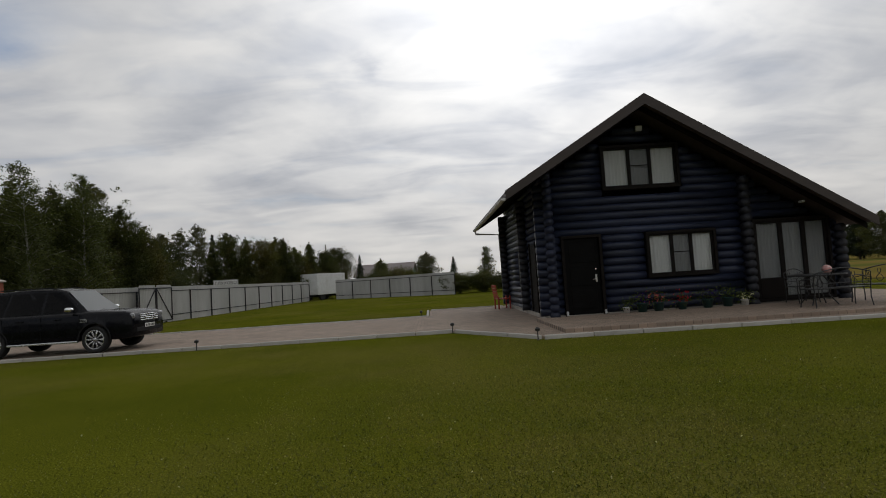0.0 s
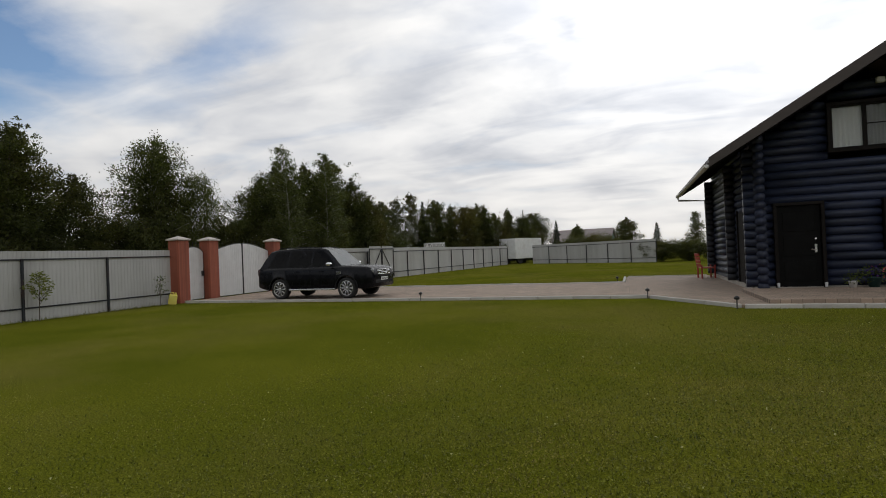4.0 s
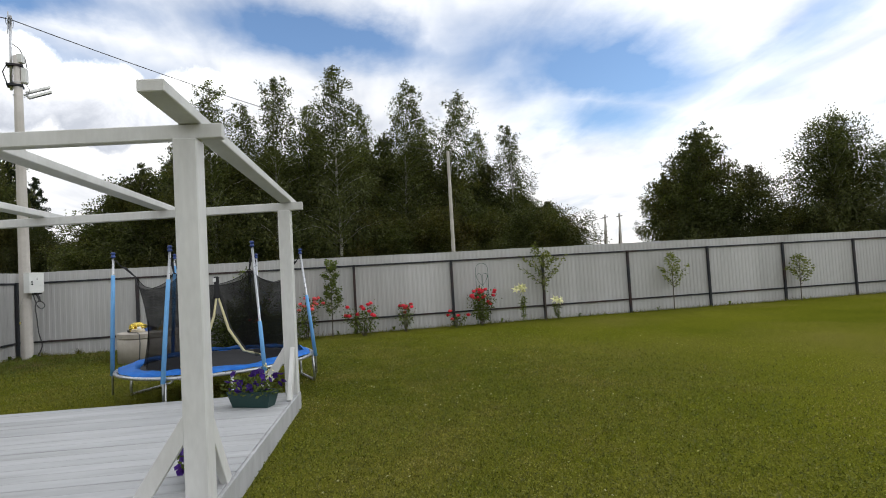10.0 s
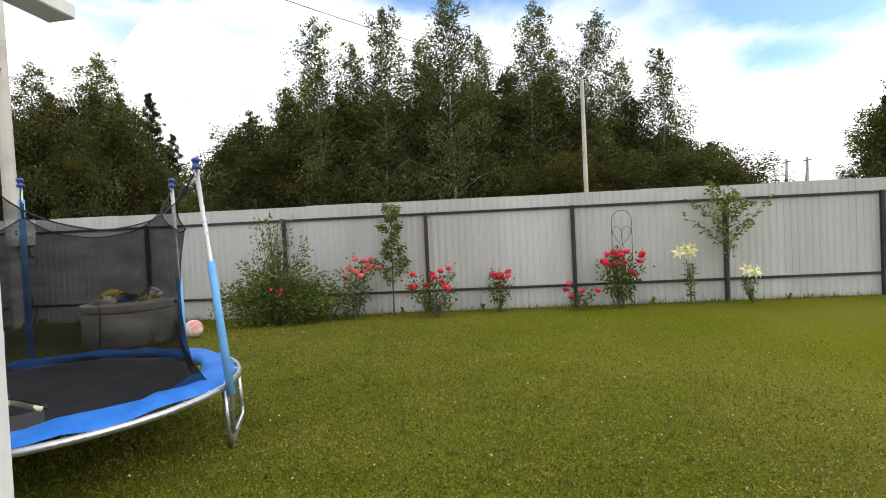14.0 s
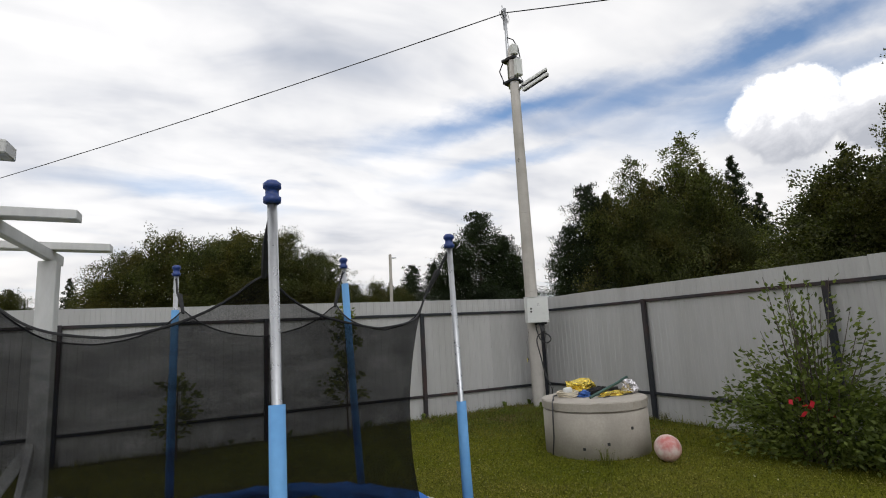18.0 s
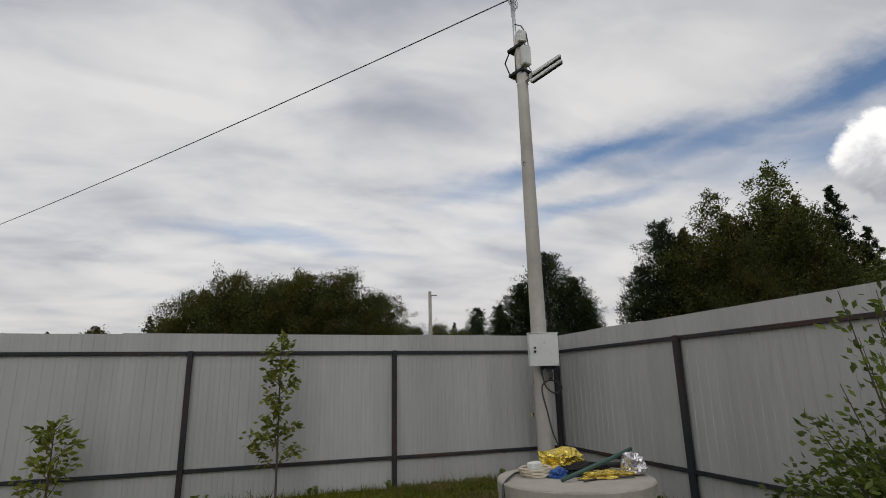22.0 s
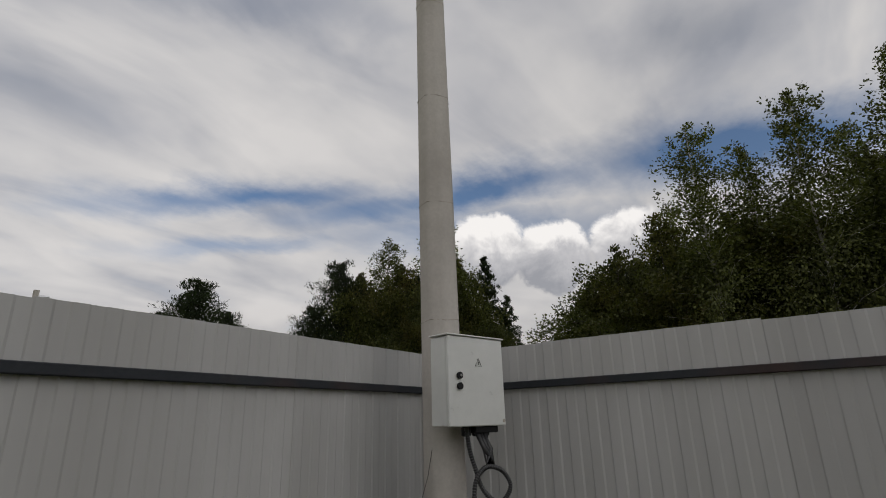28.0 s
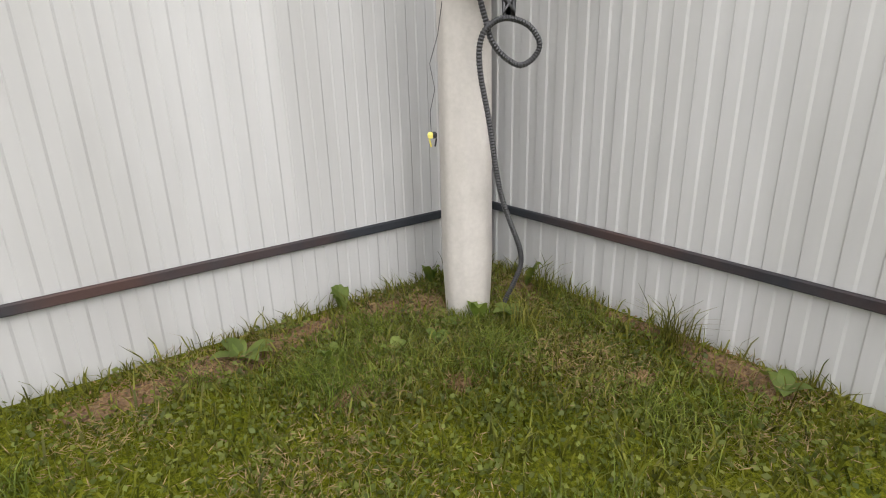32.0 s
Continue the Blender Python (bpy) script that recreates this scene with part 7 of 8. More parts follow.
for _k, (_x, _y, _h) in enumerate(((-10.6, 64.0, 7.6), (-9.2, 64.6, 7.8), (-7.4, 65.3, 8.3), (-6.2, 65.8, 7.4), (-5.0, 66.2, 7.5), (-3.3, 66.7, 6.8), (-1.8, 67.2, 6.2), (0.2, 67.6, 6.6), (1.4, 68.6, 5.8), (2.6, 69.4, 5.9), (3.6, 72.0, 5.0), (-6.8, 72.0, 8.0), (-3.0, 76.0, 7.6), (0.0, 80.0, 7.0), (3.0, 84.0, 6.2), (5.4, 88.0, 5.6), (7.6, 96.0, 5.2))):
    plant((LEAFY, ALDER, SALLOW, SPRUCE)[_k % 4 if _k not in (2, 7) else 1], _x, _y, _h, (11.0, 12.0, 10.0, 14.0)[_k % 4 if _k not in (2, 7) else 1], 0.95)
for _k in range(6):
    plant(WILLOW, -16 + _k * 2.0, 38 + _k * 3.6, 3.8, 5.0, 1.2)
# behind the corner and the back fence
for _kind, _x, _y, _h, _b, _w in (
        (BIRCHES, -29.6, -20.1, 16.0, 15.0, 1.5), (BIRCHES, -26.9, -23.2, 14.9, 15.0, 1.35), (LEAFY, -29.2, -19.8, 13.6, 11.0, 0.75), (LEAFY, -27.4, -22.2, 13.0, 11.0, 0.75),
        (LEAFY, -30.6, -18.4, 13.4, 11.0, 0.7), (SPRUCE, -31.8, -17.2, 13.9, 14.0, 1.1), (SPRUCE, -32.6, -15.6, 10.6, 14.0, 1.2), (PINES, -24.9, -25.4, 13.2, 12.0, 0.95),
        (PINES, -23.4, -26.8, 9.9, 12.0, 1.1), (LEAFY, -25.8, -24.0, 12.5, 11.0, 0.85), (PINES, -28.4, -20.8, 12.1, 12.0, 1.0), (SALLOW, -27.2, -19.8, 9.9, 10.0, 0.6),
        (SALLOW, -30.0, -15.4, 7.5, 10.0, 0.7), (WILLOW, -33.4, -13.2, 6.6, 5.0, 1.0), (LEAFY, -34.6, -12.0, 7.0, 11.0, 0.9),
        (PINES, -25.7, -45.3, 15.4, 12.0, 1.3), (PINES, -28.2, -43.8, 12.4, 12.0, 1.3), (PINES, -23.2, -46.8, 12.0, 12.0, 1.3), (PINES, -28.8, -42.4, 9.8, 12.0, 1.1),
        (PINES, -19.0, -49.6, 9.6, 12.0, 1.0), (PINES, -21.2, -48.2, 9.8, 12.0, 1.0), (SPRUCE, -16.6, -50.6, 8.0, 14.0, 1.1),
        (SALLOW, 9.6, -41.2, 8.8, 10.0, 0.95), (SALLOW, 6.4, -41.6, 10.2, 10.0, 0.95), (SALLOW, 3.4, -41.2, 9.6, 10.0, 0.95), (SALLOW, 0.4, -41.6, 10.6, 10.0, 0.95),
        (SALLOW, -2.6, -41.2, 10.6, 10.0, 0.9), (SALLOW, -5.4, -40.8, 8.9, 10.0, 0.9), (SALLOW, 11.4, -42.0, 6.6, 10.0, 1.0), (SALLOW, 1.8, -44.0, 10.4, 10.0, 1.0)):
    plant(_kind, _x, _y, _h, _b, _w)
for _x, _y, _h in ((-8.0, -46.7, 6.8), (-11.0, -47.5, 6.6), (-14.0, -48.5, 7.0), (-9.6, -50.0, 7.4), (-5.8, -46.5, 6.4), (-16.4, -48.0, 6.6)):
    plant(SALLOW, _x, _y, _h, 10.0, 0.9)
for _k, _h in enumerate((9.0, 7.8, 7.2, 5.6, 5.0, 6.0, 5.2)):
    plant((SPRUCE, LEAFY)[_k % 2], 15.6 + _k * 4.2 + random.uniform(-1, 1), -58 + random.uniform(-2, 2), _h, (14.0, 11.0)[_k % 2], 1.2)
# far wood behind the house and along the horizon
for _k in range(13):
    plant((LEAFY, SPRUCE, ALDER)[_k % 3], 15 + _k * 7.5 + random.uniform(-3, 3), 150 + random.uniform(-8, 8), 7.5 + random.uniform(-1, 1.5), (11.0, 14.0, 12.0)[_k % 3], 1.3)
for _k in range(14):
    plant((LEAFY, PINES)[_k % 2], 100 + random.uniform(-8, 8), 62 + _k * 6.5, 8 + random.uniform(-1.2, 1.2), (11.0, 12.0)[_k % 2], 1.4)
for _k in range(6):
    plant(WILLOW, 18.0 + _k * 2.0, 57.5 + random.uniform(-1.0, 1.5), 1.9 + random.uniform(-0.2, 0.3), 5.0, 1.5)
for _x, _y, _h in ((52, 48, 4.0), (56, 52, 4.5), (60, 50, 3.8), (47, 43, 2.6), (66, 55, 4.2)):
    plant(WILLOW, _x, _y, _h, 5.0, 1.4)
for _x, _y, _h in ((9.0, 74, 2.8), (11.5, 75, 3.4), (13, 73, 2.8)):
    plant(WILLOW, _x, _y, _h, 5.0, 1.2)


# ---- far buildings, truck and sign ----
def hut(x, y, turn, w, d, h, rh, wall, roof, label, name="hut"):
    ob = thing(name, label, "house", pose(x, y, 0, 0, 0, turn))
    bm = bmesh.new()
    span(bm, -w / 2, w / 2, -d / 2, d / 2, -0.1, h)
    prism(bm, [(-w / 2, h), (w / 2, h), (0, h + rh * 0.96)], 0.1, Matrix.Rotation(radians(90), 4, "Z") @ pose(0, -w / 2, 0) @ Matrix.Diagonal((d / w, 1, 1, 1)))
    part("wall", bm, wall, ob)
    bm = bmesh.new()
    o = 0.35
    for s in (-1, 1):
        prism(bm, [(0, h + rh), (s * (d / 2 + o), h - 0.15), (s * (d / 2 + o), h - 0.03), (0, h + rh + 0.12)], w + 2 * o, Matrix.Rotation(radians(90), 4, "Z") @ pose(0, -w / 2 - o, 0))
    part("roof", bm, roof, ob)
    bm = bmesh.new()
    for k in range(2):
        span(bm, -w * 0.3 + k * w * 0.4, -w * 0.3 + k * w * 0.4 + 0.9, -d / 2 - 0.03, -d / 2 + 0.02, h * 0.4, h * 0.75)
    part("window", bm, PLASTIC, ob)


hut(8.2, 101, -8, 9.0, 6.0, 2.6, 1.8, HUTG, HUTR, "far hut with green siding and a brown-grey roof")
hut(32.0, 92, 0, 8.0, 7.0, 3.6, 3.0, WOODB, WOODB, "far brown wooden barn with a steep roof", "barn")


def truck():
    ob = thing("truck_body", "old white box truck body standing on the far lawn", "truck body", pose(3.9, 69.4, 0, 0, 0, 62))
    L, W, H = 4.6, 2.3, 2.2
    bm = bmesh.new()
    span(bm, -L / 2, L / 2, -W / 2, W / 2, 0.55, 0.55 + H, 0.03)
    b = part("box", bm, TRUCKW, ob)
    for k in range(2):
        bm = bmesh.new()
        span(bm, -L / 2 - 0.03, -L / 2, -W / 2 + 0.06 + k * W / 2, -0.04 + k * W / 2, 0.65, 0.45 + H, 0.01)
        part("rear_door", bm, TRUCKW, b)
    for k in range(5):
        bm = bmesh.new()
        x = -L / 2 + L * (k + 0.5) / 5
        span(bm, x - 0.03, x + 0.03, W / 2, W / 2 + 0.03, 0.6, 0.5 + H)
        part("side_rib", bm, TRUCKW, b)
    for sx in (-1.4, 1.4):
        for sy in (-1, 1):
            bm = bmesh.new()
            bmesh.ops.create_cone(bm, cap_ends=True, segments=18, radius1=0.4, radius2=0.4, depth=0.25, matrix=Matrix.Translation((sx, sy * 0.9, 0.4)) @ Matrix.Rotation(radians(90), 4, "X"))
            part("wheel", bm, TYRE, ob)
    bm = bmesh.new()
    span(bm, -L / 2, L / 2, -0.5, 0.5, 0.35, 0.56)
    part("chassis", bm, PLASTIC, ob)


truck()


def sign():
    ob = thing("road_sign", "white place-name road sign with black letters on two posts", "sign", pose(-1.4, 56.0, 0, 0, 0, 10))
    bm = bmesh.new()
    span(bm, -0.98, 0.98, 0, 0.03, 1.93, 2.45, 0.01)
    p = part("panel", bm, PLATE, ob)
    bm = bmesh.new()
    for z in (1.96, 2.42):
        span(bm, -0.94, 0.94, -0.004, 0.002, z - 0.012, z + 0.012)
    for x in (-0.94, 0.94):
        span(bm, x - 0.012, x + 0.012, -0.004, 0.002, 1.96, 2.42)
    part("border", bm, INK, p)
    cu = bpy.data.curves.new("letters", "FONT")
    cu.body, cu.size, cu.align_x, cu.extrude = "\u0413\u041b\u0423\u0425\u041e\u0412\u041e", 0.36, "CENTER", 0.003
    cu.materials.append(INK)
    t = new("letters", cu)
    t.parent = p
    t.matrix_basis = pose(0, -0.004, 2.06, 90, 0, 0)
    for x in (-0.6, 0.6):
        bm = bmesh.new()
        tube(bm, [(x, 0.05, -0.1), (x, 0.05, 2.4)], 0.035, 6)
        part("post", bm, GALV, ob)


sign()


# ---- grass ----
# bare spots in the corner: middle, half sizes, turn
BARE = [(1.55, 0.20, 0.30, 0.12, 0), (1.20, 0.17, 0.22, 0.10, 0), (0.86, 0.20, 0.20, 0.11, 0), (0.64, 0.30, 0.14, 0.13, 0), (0.17, 0.44, 0.14, 0.16, 0), (0.08, 1.10, 0.07, 0.34, 0), (0.12, 1.52, 0.10, 0.22, 0), (0.95, 0.92, 0.06, 0.04, 30), (1.32, 0.74, 0.07, 0.04, -20), (0.45, 1.32, 0.06, 0.04, 50), (1.95, 0.22, 0.20, 0.09, 0)]


def bare_share(p):
    """How bare the ground is at each row of p: 0 in the turf, 1 in the middle of a spot."""
    worst = np.zeros(len(p))
    for x, y, a, b, turn in BARE:
        c, d = math.cos(radians(turn)), math.sin(radians(turn))
        u, v = (p[:, 0] - x) * c + (p[:, 1] - y) * d, (p[:, 1] - y) * c - (p[:, 0] - x) * d
        worst = np.maximum(worst, np.clip(1.25 - 1.0 * np.hypot(u / a, v / b) + 0.25 * np.sin(p[:, 0] * 41) * np.sin(p[:, 1] * 37), 0, 0.93))
    return worst


def bare_spots():
    rng = random.Random(77)
    for x, y, a, b, turn in BARE:
        bm = bmesh.new()
        rows = []
        for f, z in ((1.08, -0.004), (0.85, 0.006), (0.5, 0.011), (0.2, 0.012)):
            rows.append([bm.verts.new((max(0.005 - x, a * f * math.cos(k * 0.3142) * rng.uniform(0.8, 1.15)), max(0.005 - y, b * f * math.sin(k * 0.3142) * rng.uniform(0.8, 1.15)), z + rng.uniform(-0.002, 0.004))) for k in range(20)])
        for r0, r1 in zip(rows, rows[1:]):
            for k in range(20):
                bm.faces.new((r0[k], r0[(k + 1) % 20], r1[(k + 1) % 20], r1[k]))
        bm.faces.new(rows[-1])
        solid("bare_ground", bm, EARTH, "bare reddish-brown earth showing through the turf", "earth", pose(x, y, 0.0, 0, 0, turn), kind="structure", smooth=True)


bare_spots()


def grass():
    rng = np.random.default_rng(5)
    n = 300000
    # mown turf along the line walked, thinning out sideways
    line = np.array([(20.0, 19.5), (17.5, 16.5), (16.0, 14.2), (15.5, 12.5), (15.2, 10.5), (14.3, 8.6), (13.9, 7.8), (12.6, 8.0), (11.0, 8.2), (9.6, 8.6), (8.0, 9.0), (6.4, 8.6), (5.2, 7.6), (4.4, 6.4), (3.6, 4.6), (2.8, 2.8), (1.9, 2.0)])
    k = rng.integers(0, len(line) - 1, n)
    u = rng.random((n, 1))
    p = line[k] * (1 - u) + line[k + 1] * u + rng.normal(0, 2.0, (n, 2))
    ok = (p[:, 0] > 0.03) & (p[:, 1] > 0.03)
    ca, sa = math.cos(radians(5)), math.sin(radians(5))
    lx, ly = (p[:, 0] - 7.47) * ca - (p[:, 1] - 6.6) * sa, (p[:, 0] - 7.47) * sa + (p[:, 1] - 6.6) * ca
    ok &= ~((lx > DX0 - 0.02) & (lx < DX1 + 0.02) & (ly > DY0 - 0.03) & (ly < DY1 + 0.01))
    ok &= np.hypot(p[:, 0] - 1.9, p[:, 1] - 3.36) > 0.58
    ok &= bare_share(p) < rng.random(len(p)) * 1.05
    p = p[ok]
    n = len(p)
    near = np.clip(1.0 - np.hypot(p[:, 0] - 0.6, p[:, 1] - 0.8) / 2.6, 0, 1)
    h = rng.uniform(0.014, 0.034, n) + near * rng.uniform(-0.004, 0.008, n)
    a = rng.uniform(0, 6.283, n)
    w = rng.uniform(0.0022, 0.0045, n)
    lean = rng.normal(0, 0.5, (n, 2)) * h[:, None]
    base = np.c_[p, np.zeros(n)]
    side = np.c_[np.cos(a), np.sin(a), np.zeros(n)] * w[:, None]
    tip = base + np.c_[lean, h]
    v = np.stack([base - side, base + side, tip], 1).reshape(-1, 3)
    ob = new("grass", from_arrays("grass", v, np.arange(3 * n).reshape(n, 3), BLADE))
    tagged(ob, "short mown green lawn grass", "grass", kind="stuff")
    # low clover leaflets knit the turf together, in patches with dark gaps between them
    n = 330000
    k = rng.integers(0, len(line) - 1, n)
    u = rng.random((n, 1))
    p = line[k] * (1 - u) + line[k + 1] * u + rng.normal(0, 2.0, (n, 2))
    p += 0.018 * np.c_[np.sin(p[:, 0] * 31 + 3 * np.sin(p[:, 1] * 17)), np.sin(p[:, 1] * 37 + 3 * np.sin(p[:, 0] * 19))]
    lx, ly = (p[:, 0] - 7.47) * ca - (p[:, 1] - 6.6) * sa, (p[:, 0] - 7.47) * sa + (p[:, 1] - 6.6) * ca
    ok = (p[:, 0] > 0.05) & (p[:, 1] > 0.05) & ~((lx > DX0 - 0.02) & (lx < DX1 + 0.02) & (ly > DY0 - 0.03) & (ly < DY1 + 0.01)) & (np.hypot(p[:, 0] - 1.9, p[:, 1] - 3.36) > 0.6)
    ok &= (bare_share(p) < rng.random(n) * 1.02) & (rng.random(n) < np.clip(np.hypot(p[:, 0] - 0.5, p[:, 1] - 0.5) / 2.2, 0.25, 1))
    p = p[ok]
    n = len(p)
    lv, lf = leaves(np.c_[p, rng.uniform(0.008, 0.026, n)], np.c_[rng.normal(0, 1, (n, 2)), rng.uniform(0.0, 0.7, n)], 0.017, 0.012, rng, 0.0)
    tagged(new("lawn_clover", from_arrays("lawn_clover", lv, lf, BLADE)), "low clover leaflets knitted into the mown lawn", "clover", kind="stuff")
    q = p[rng.integers(0, n, 420)] + rng.normal(0, 0.4, (420, 2))
    q = q[(q[:, 0] > 0.1) & (q[:, 1] > 0.1)]
    lx, ly = (q[:, 0] - 7.47) * ca - (q[:, 1] - 6.6) * sa, (q[:, 0] - 7.47) * sa + (q[:, 1] - 6.6) * ca
    q = q[~((lx > DX0 - 0.02) & (lx < DX1 + 0.02) & (ly > DY0 - 0.03) & (ly < DY1 + 0.01))]
    q = np.repeat(q, 7, 0)
    lv, lf = leaves(np.c_[q, np.full(len(q), 0.03)], rng.normal(0, 1, (len(q), 3)) * [1, 1, 0.4], 0.010, 0.007, rng, 0.0)
    tagged(new("clover_blossom", from_arrays("clover_blossom", lv, lf, LILY)), "tiny white clover heads scattered over the lawn", "clover", kind="stuff")
    # rough growth in the fence corner and along the foot of the fences
    m = 19000
    q = np.abs(rng.normal(0, 1.25, (m, 2))) + [0.02, 0.02]
    e = rng.random(m)
    foot_w = e < 0.22
    q[foot_w, 0] = np.abs(rng.normal(0.04, 0.10, foot_w.sum()))
    q[foot_w, 1] = rng.uniform(0.1, 24.5, foot_w.sum())
    foot_s = (e > 0.22) & (e < 0.38)
    q[foot_s, 1] = np.abs(rng.normal(0.04, 0.10, foot_s.sum()))
    q[foot_s, 0] = rng.uniform(0.1, 14.0, foot_s.sum())
    ok = (np.hypot(q[:, 0] - PX, q[:, 1] - PY) > 0.12) & (bare_share(q) < rng.random(m) * 1.1)
    q = q[ok]
    m = len(q)
    h = rng.gamma(2.0, 0.018, m) + 0.02
    h = np.minimum(h, 0.2)
    a = rng.uniform(0, 6.283, m)
    w = rng.uniform(0.0025, 0.0055, m)
    base = np.c_[q, np.zeros(m)]
    side = np.c_[np.cos(a), np.sin(a), np.zeros(m)] * w[:, None]
    lean = rng.normal(0, 0.55, (m, 2)) * h[:, None]
    mid = base + np.c_[lean * 0.35, h * 0.65]
    tip = base + np.c_[lean, h]
    v = np.stack([base - side, base + side, mid + side * 0.7, mid - side * 0.7], 1).reshape(-1, 3)
    f = np.arange(4 * m).reshape(m, 4)
    ob = new("rough_grass", from_arrays("rough_grass", v, f, BLADE))
    tagged(ob, "longer rough grass at the foot of the fence", "grass", kind="stuff")
    m = len(q)
    v = np.stack([mid - side * 0.7, mid + side * 0.7, tip], 1).reshape(-1, 3)
    ob2 = new("rough_grass_tips", from_arrays("rough_grass_tips", v, np.arange(3 * m).reshape(m, 3), BLADE))
    tagged(ob2, "thin tips of the rough grass", "grass", kind="stuff")
    # clover and plantain leaves between the blades
    m = 15000
    q = np.abs(rng.normal(0, 1.3, (m, 2))) + [0.05, 0.05]
    q += 0.05 * np.c_[np.sin(q[:, 1] * 11), np.sin(q[:, 0] * 13)]
    q = q[(np.hypot(q[:, 0] - PX, q[:, 1] - PY) > 0.13) & (q.min(1) > 0.04) & (bare_share(q) < rng.random(m))]
    c = np.c_[q, rng.uniform(0.008, 0.045, len(q))]
    lv, lf = leaves(c, np.c_[rng.normal(0, 1, (len(q), 2)), rng.uniform(0, 0.5, len(q))], 0.024, 0.018, rng, 0.0)
    tagged(new("clover", from_arrays("clover", lv, lf, WEED)), "small clover and weed leaves among the grass", "weeds", kind="stuff")
    # clumps of longer blades that the mower misses
    m = 64
    heart = np.abs(rng.normal(0, 1.0, (m, 2))) + [0.12, 0.12]
    heart[:16] = np.c_[rng.uniform(0.5, 1.0, 16), rng.uniform(0.55, 0.95, 16)]
    heart[16:26] = np.c_[rng.uniform(1.0, 1.4, 10), rng.uniform(0.45, 0.75, 10)]
    q = np.repeat(heart, 95, 0) + rng.normal(0, 0.055, (m * 95, 2))
    q = q[(q.min(1) > 0.03) & (np.hypot(q[:, 0] - PX, q[:, 1] - PY) > 0.11) & (bare_share(q) < 0.5)]
    m = len(q)
    h = rng.uniform(0.04, 0.105, m)
    a = rng.uniform(0, 6.283, m)
    side = np.c_[np.cos(a), np.sin(a), np.zeros(m)] * rng.uniform(0.0013, 0.0026, m)[:, None]
    lean = rng.normal(0, 0.65, (m, 2)) * h[:, None]
    base = np.c_[q, np.zeros(m)]
    mid, tip = base + np.c_[lean * 0.4, h * 0.7], base + np.c_[lean, h * 0.95]
    v = np.concatenate([np.stack([base - side, base + side, mid + side * 0.8, mid - side * 0.8], 1), np.stack([mid - side * 0.8, mid + side * 0.8, tip + side * 0.1, tip - side * 0.1], 1)]).reshape(-1, 3)
    tagged(new("turf_clumps", from_arrays("turf_clumps", v, np.arange(8 * m).reshape(2 * m, 4), TURF)), "clumps of longer green grass in the fence corner", "grass", kind="stuff")
    # dry thatch lying near the fence foot
    m = 11000
    heaps = np.abs(rng.normal(0, 0.95, (46, 2))) + [0.08, 0.08]
    q = np.abs(heaps[rng.integers(0, 46, m)] + rng.normal(0, 0.11, (m, 2))) + [0.03, 0.03]
    q = q[np.hypot(q[:, 0] - PX, q[:, 1] - PY) > 0.12]
    m = len(q)
    c = np.c_[q, rng.uniform(0.015, 0.05, m)]
    lv, lf = leaves(c, np.c_[rng.normal(0, 1, (m, 2)), np.zeros(m)], 0.038, 0.0028, rng, 0.0)
    spots = np.array([(x, y) for x, y, _, _, _ in BARE])
    k = 9000
    sizes = np.array([(a, b) for _, _, a, b, _ in BARE])
    pick = rng.integers(0, len(spots), k)
    g = np.abs(spots[pick] + rng.normal(0, 0.62, (k, 2)) * sizes[pick]) + [0.015, 0.015]
    g = np.c_[g, rng.uniform(0.010, 0.030, k)]
    gv, gf = leaves(g, np.c_[rng.normal(0, 1, (k, 2)), np.zeros(k)], 0.017, 0.006, rng, 0.0)
    tagged(new("leaf_litter", from_arrays("leaf_litter", gv, gf, LITTER)), "brown dry litter on bare spots in the fence corner", "dry leaves", kind="stuff")
    tagged(new("thatch", from_arrays("thatch", lv, lf, STRAW)), "dry straw-coloured thatch between the grass", "dry grass", kind="stuff")


grass()


def dock(x, y, size, n, seed, label, upright=0.5):
    """A broad-leaved weed: long curved leaves from one root."""
    rng = random.Random(seed)
    ob = thing("weed", label, "weed", pose(x, y, 0), group="weeds in the fence corner")
    for k in range(n):
        a = rng.uniform(0, 6.28)
        l = size * 0.72 * rng.uniform(0.7, 1.2)
        bm = bmesh.new()
        rows = []
        for j in range(8):
            u = j / 7
            w = l * 0.22 * math.sin(math.pi * min(1, u * 0.92 + 0.06)) ** 0.8
            r = l * u * (1 - upright * 0.5)
            z = l * upright * math.sin(u * 1.9) + 0.01
            c = Vector((r * math.cos(a), r * math.sin(a), z))
            s = Vector((-math.sin(a), math.cos(a), 0)) * w
            rows.append((bm.verts.new(c - s + Vector((0, 0, w * 0.3))), bm.verts.new(c), bm.verts.new(c + s + Vector((0, 0, w * 0.3)))))
        for r0, r1 in zip(rows, rows[1:]):
            bm.faces.new((r0[0], r0[1], r1[1], r1[0]))
            bm.faces.new((r0[1], r0[2], r1[2], r1[1]))
        part("leaf", bm, DOCKL, ob, "", True)


dock(0.60, 0.61, 0.21, 2, 1, "broad dock leaves growing at the foot of the pole", 0.8)
dock(0.46, 0.72, 0.20, 4, 2, "broad dock leaves beside the conduit", 0.5)
dock(0.12, 0.44, 0.20, 2, 3, "round broad dock leaves behind the conduit", 0.9)
dock(0.50, 0.10, 0.20, 3, 4, "upright dark weed leaves at the fence foot", 1.0)
dock(1.02, 0.10, 0.15, 6, 5, "upright nettle-like weed at the fence foot", 1.0)
dock(1.54, 0.22, 0.20, 7, 6, "flat broad weed leaves at the fence foot", 0.3)
dock(0.16, 1.70, 0.20, 4, 7, "broad weed leaves at the fence foot", 0.45)
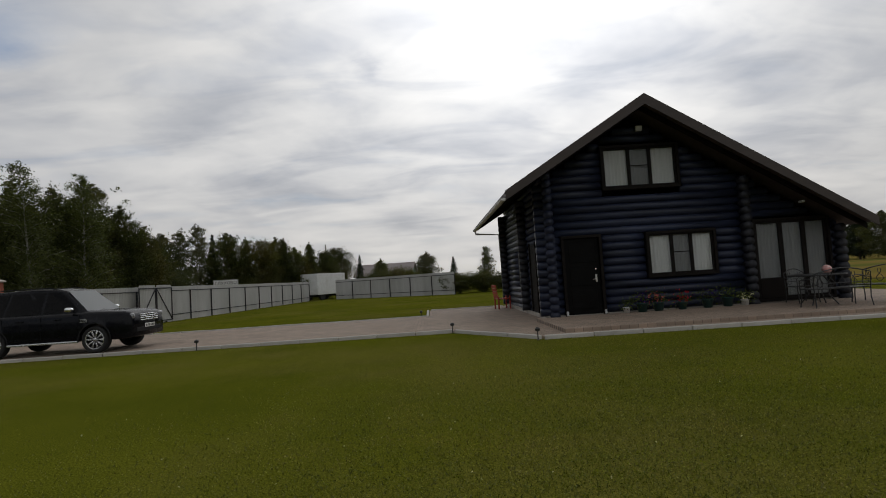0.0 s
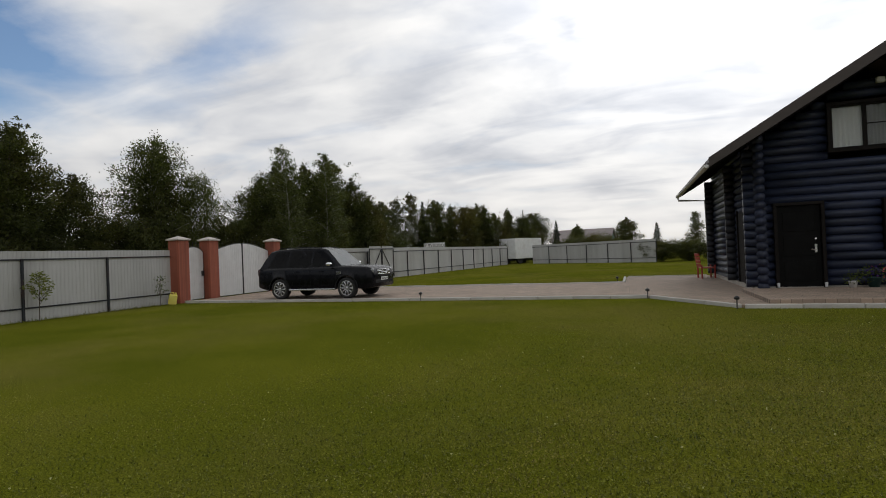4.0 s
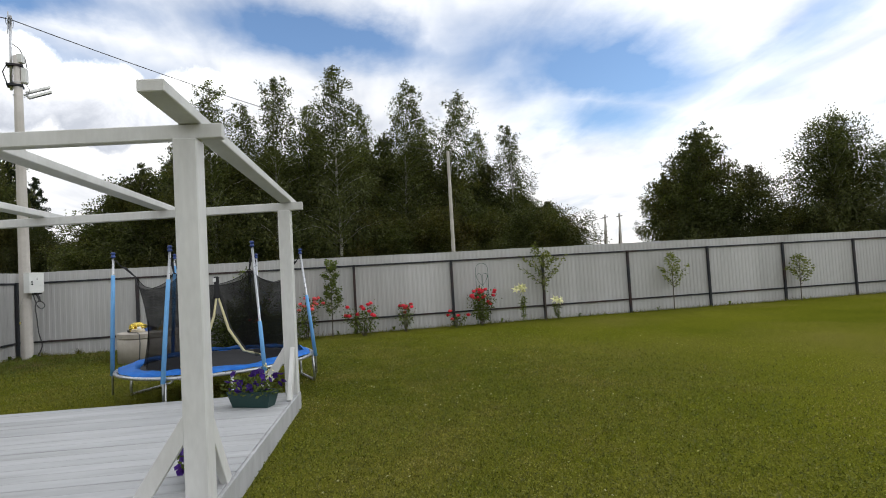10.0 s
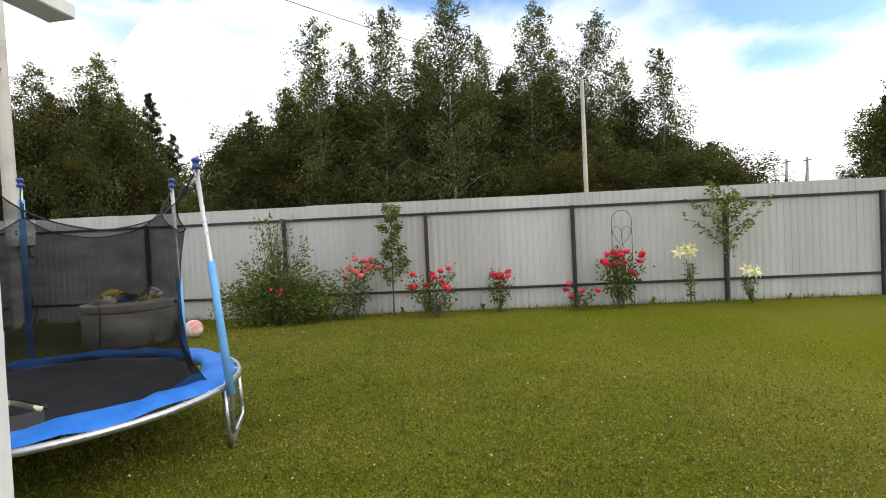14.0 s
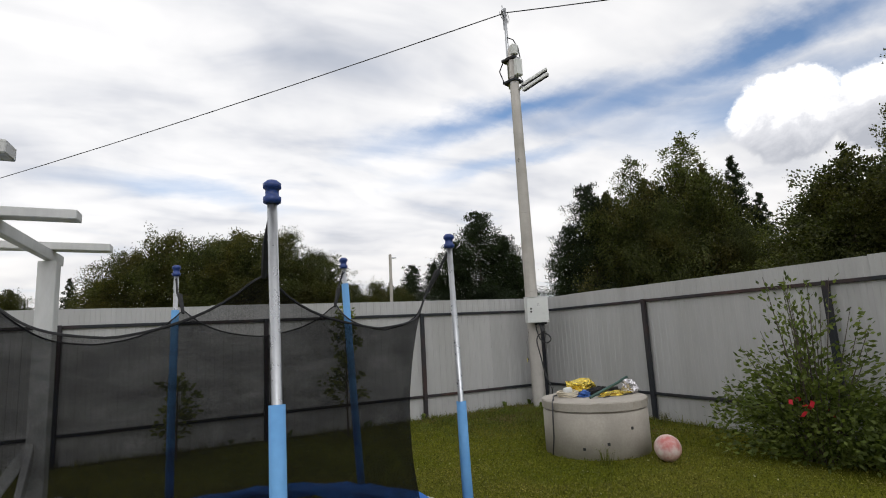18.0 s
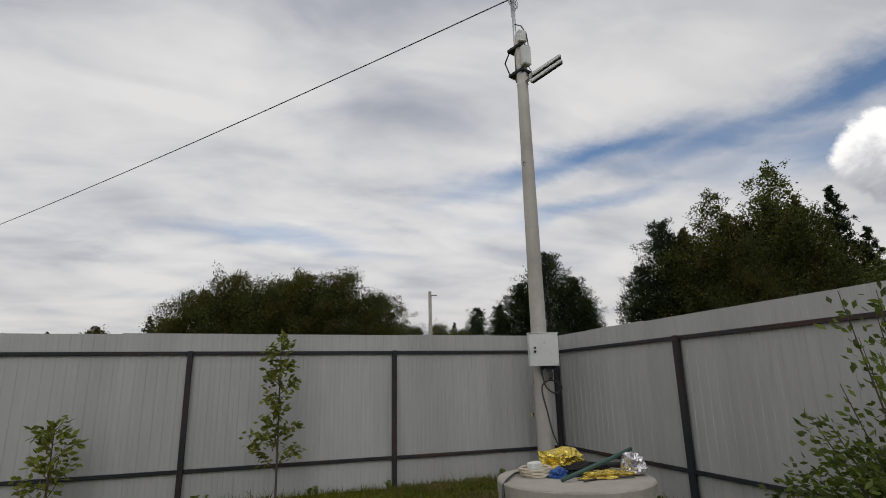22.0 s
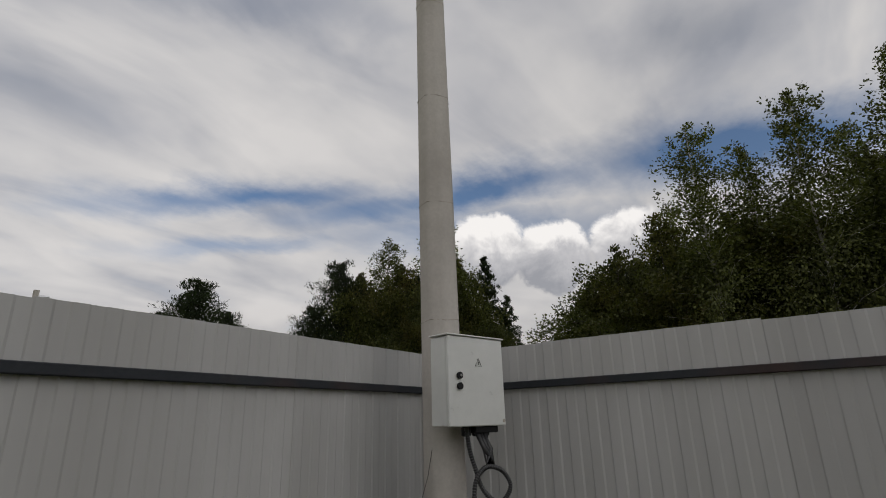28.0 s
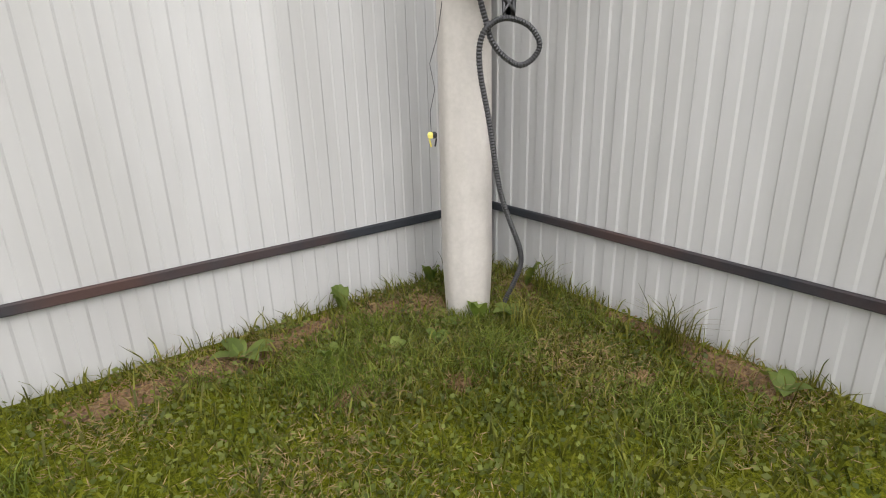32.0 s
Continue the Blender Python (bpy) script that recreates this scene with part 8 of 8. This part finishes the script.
dock(0.12, 2.05, 0.12, 4, 8, "small broad weed leaves at the fence foot", 0.7)
dock(1.28, 0.48, 0.12, 5, 9, "small upright weed leaves in the turf", 0.8)
dock(0.86, 0.66, 0.13, 5, 10, "small broad weed leaves in the turf", 0.6)
dock(1.05, 0.60, 0.12, 5, 11, "small broad weed leaves in the turf", 0.6)
dock(0.75, 0.55, 0.12, 4, 12, "small broad weed leaves in the turf", 0.5)
for _k in range(9):
    dock(0.16 + random.uniform(-0.05, 0.1), random.uniform(4.0, 24.0), 0.16, 5, 20 + _k, "low weed at the fence foot", 0.9)
for _k in range(7):
    dock(random.uniform(2.0, 8.0), 0.14 + random.uniform(-0.04, 0.1), 0.15, 5, 40 + _k, "low weed at the fence foot", 0.9)


def tuft(x, y, n, h, seed):
    rng = np.random.default_rng(seed)
    a = rng.uniform(0, 6.283, n)
    l = h * rng.uniform(0.6, 1.1, n)
    out = rng.uniform(0.25, 0.9, n) * l
    base = np.c_[rng.normal(0, 0.03, n), rng.normal(0, 0.03, n), np.zeros(n)]
    d = np.c_[np.cos(a), np.sin(a), np.zeros(n)]
    s = np.c_[-np.sin(a), np.cos(a), np.zeros(n)] * 0.0025
    m1 = base + d * out[:, None] * 0.35 + np.c_[np.zeros((n, 2)), l * 0.6]
    t = base + d * out[:, None] + np.c_[np.zeros((n, 2)), l * 0.75]
    v = np.concatenate([np.stack([base - s, base + s, m1 + s * 0.8, m1 - s * 0.8], 1), np.stack([m1 - s * 0.8, m1 + s * 0.8, t + s * 0.1, t - s * 0.1], 1)]).reshape(-1, 3)
    f = np.arange(8 * n).reshape(2 * n, 4)
    ob = new("grass_tuft", from_arrays("grass_tuft", v, f, BLADE))
    ob.matrix_basis = pose(x, y, 0)
    tagged(ob, "tuft of long grass blades at the fence foot", "grass tuft", "weeds in the fence corner")


tuft(0.14, 1.27, 70, 0.24, 1)
tuft(0.50, 0.80, 60, 0.22, 2)
tuft(0.13, 2.75, 40, 0.2, 3)
tuft(0.12, 0.55, 30, 0.24, 4)
tuft(2.0, 2.62, 40, 0.25, 5)
tuft(2.35, 3.95, 30, 0.22, 6)
tuft(1.45, 3.85, 30, 0.26, 7)
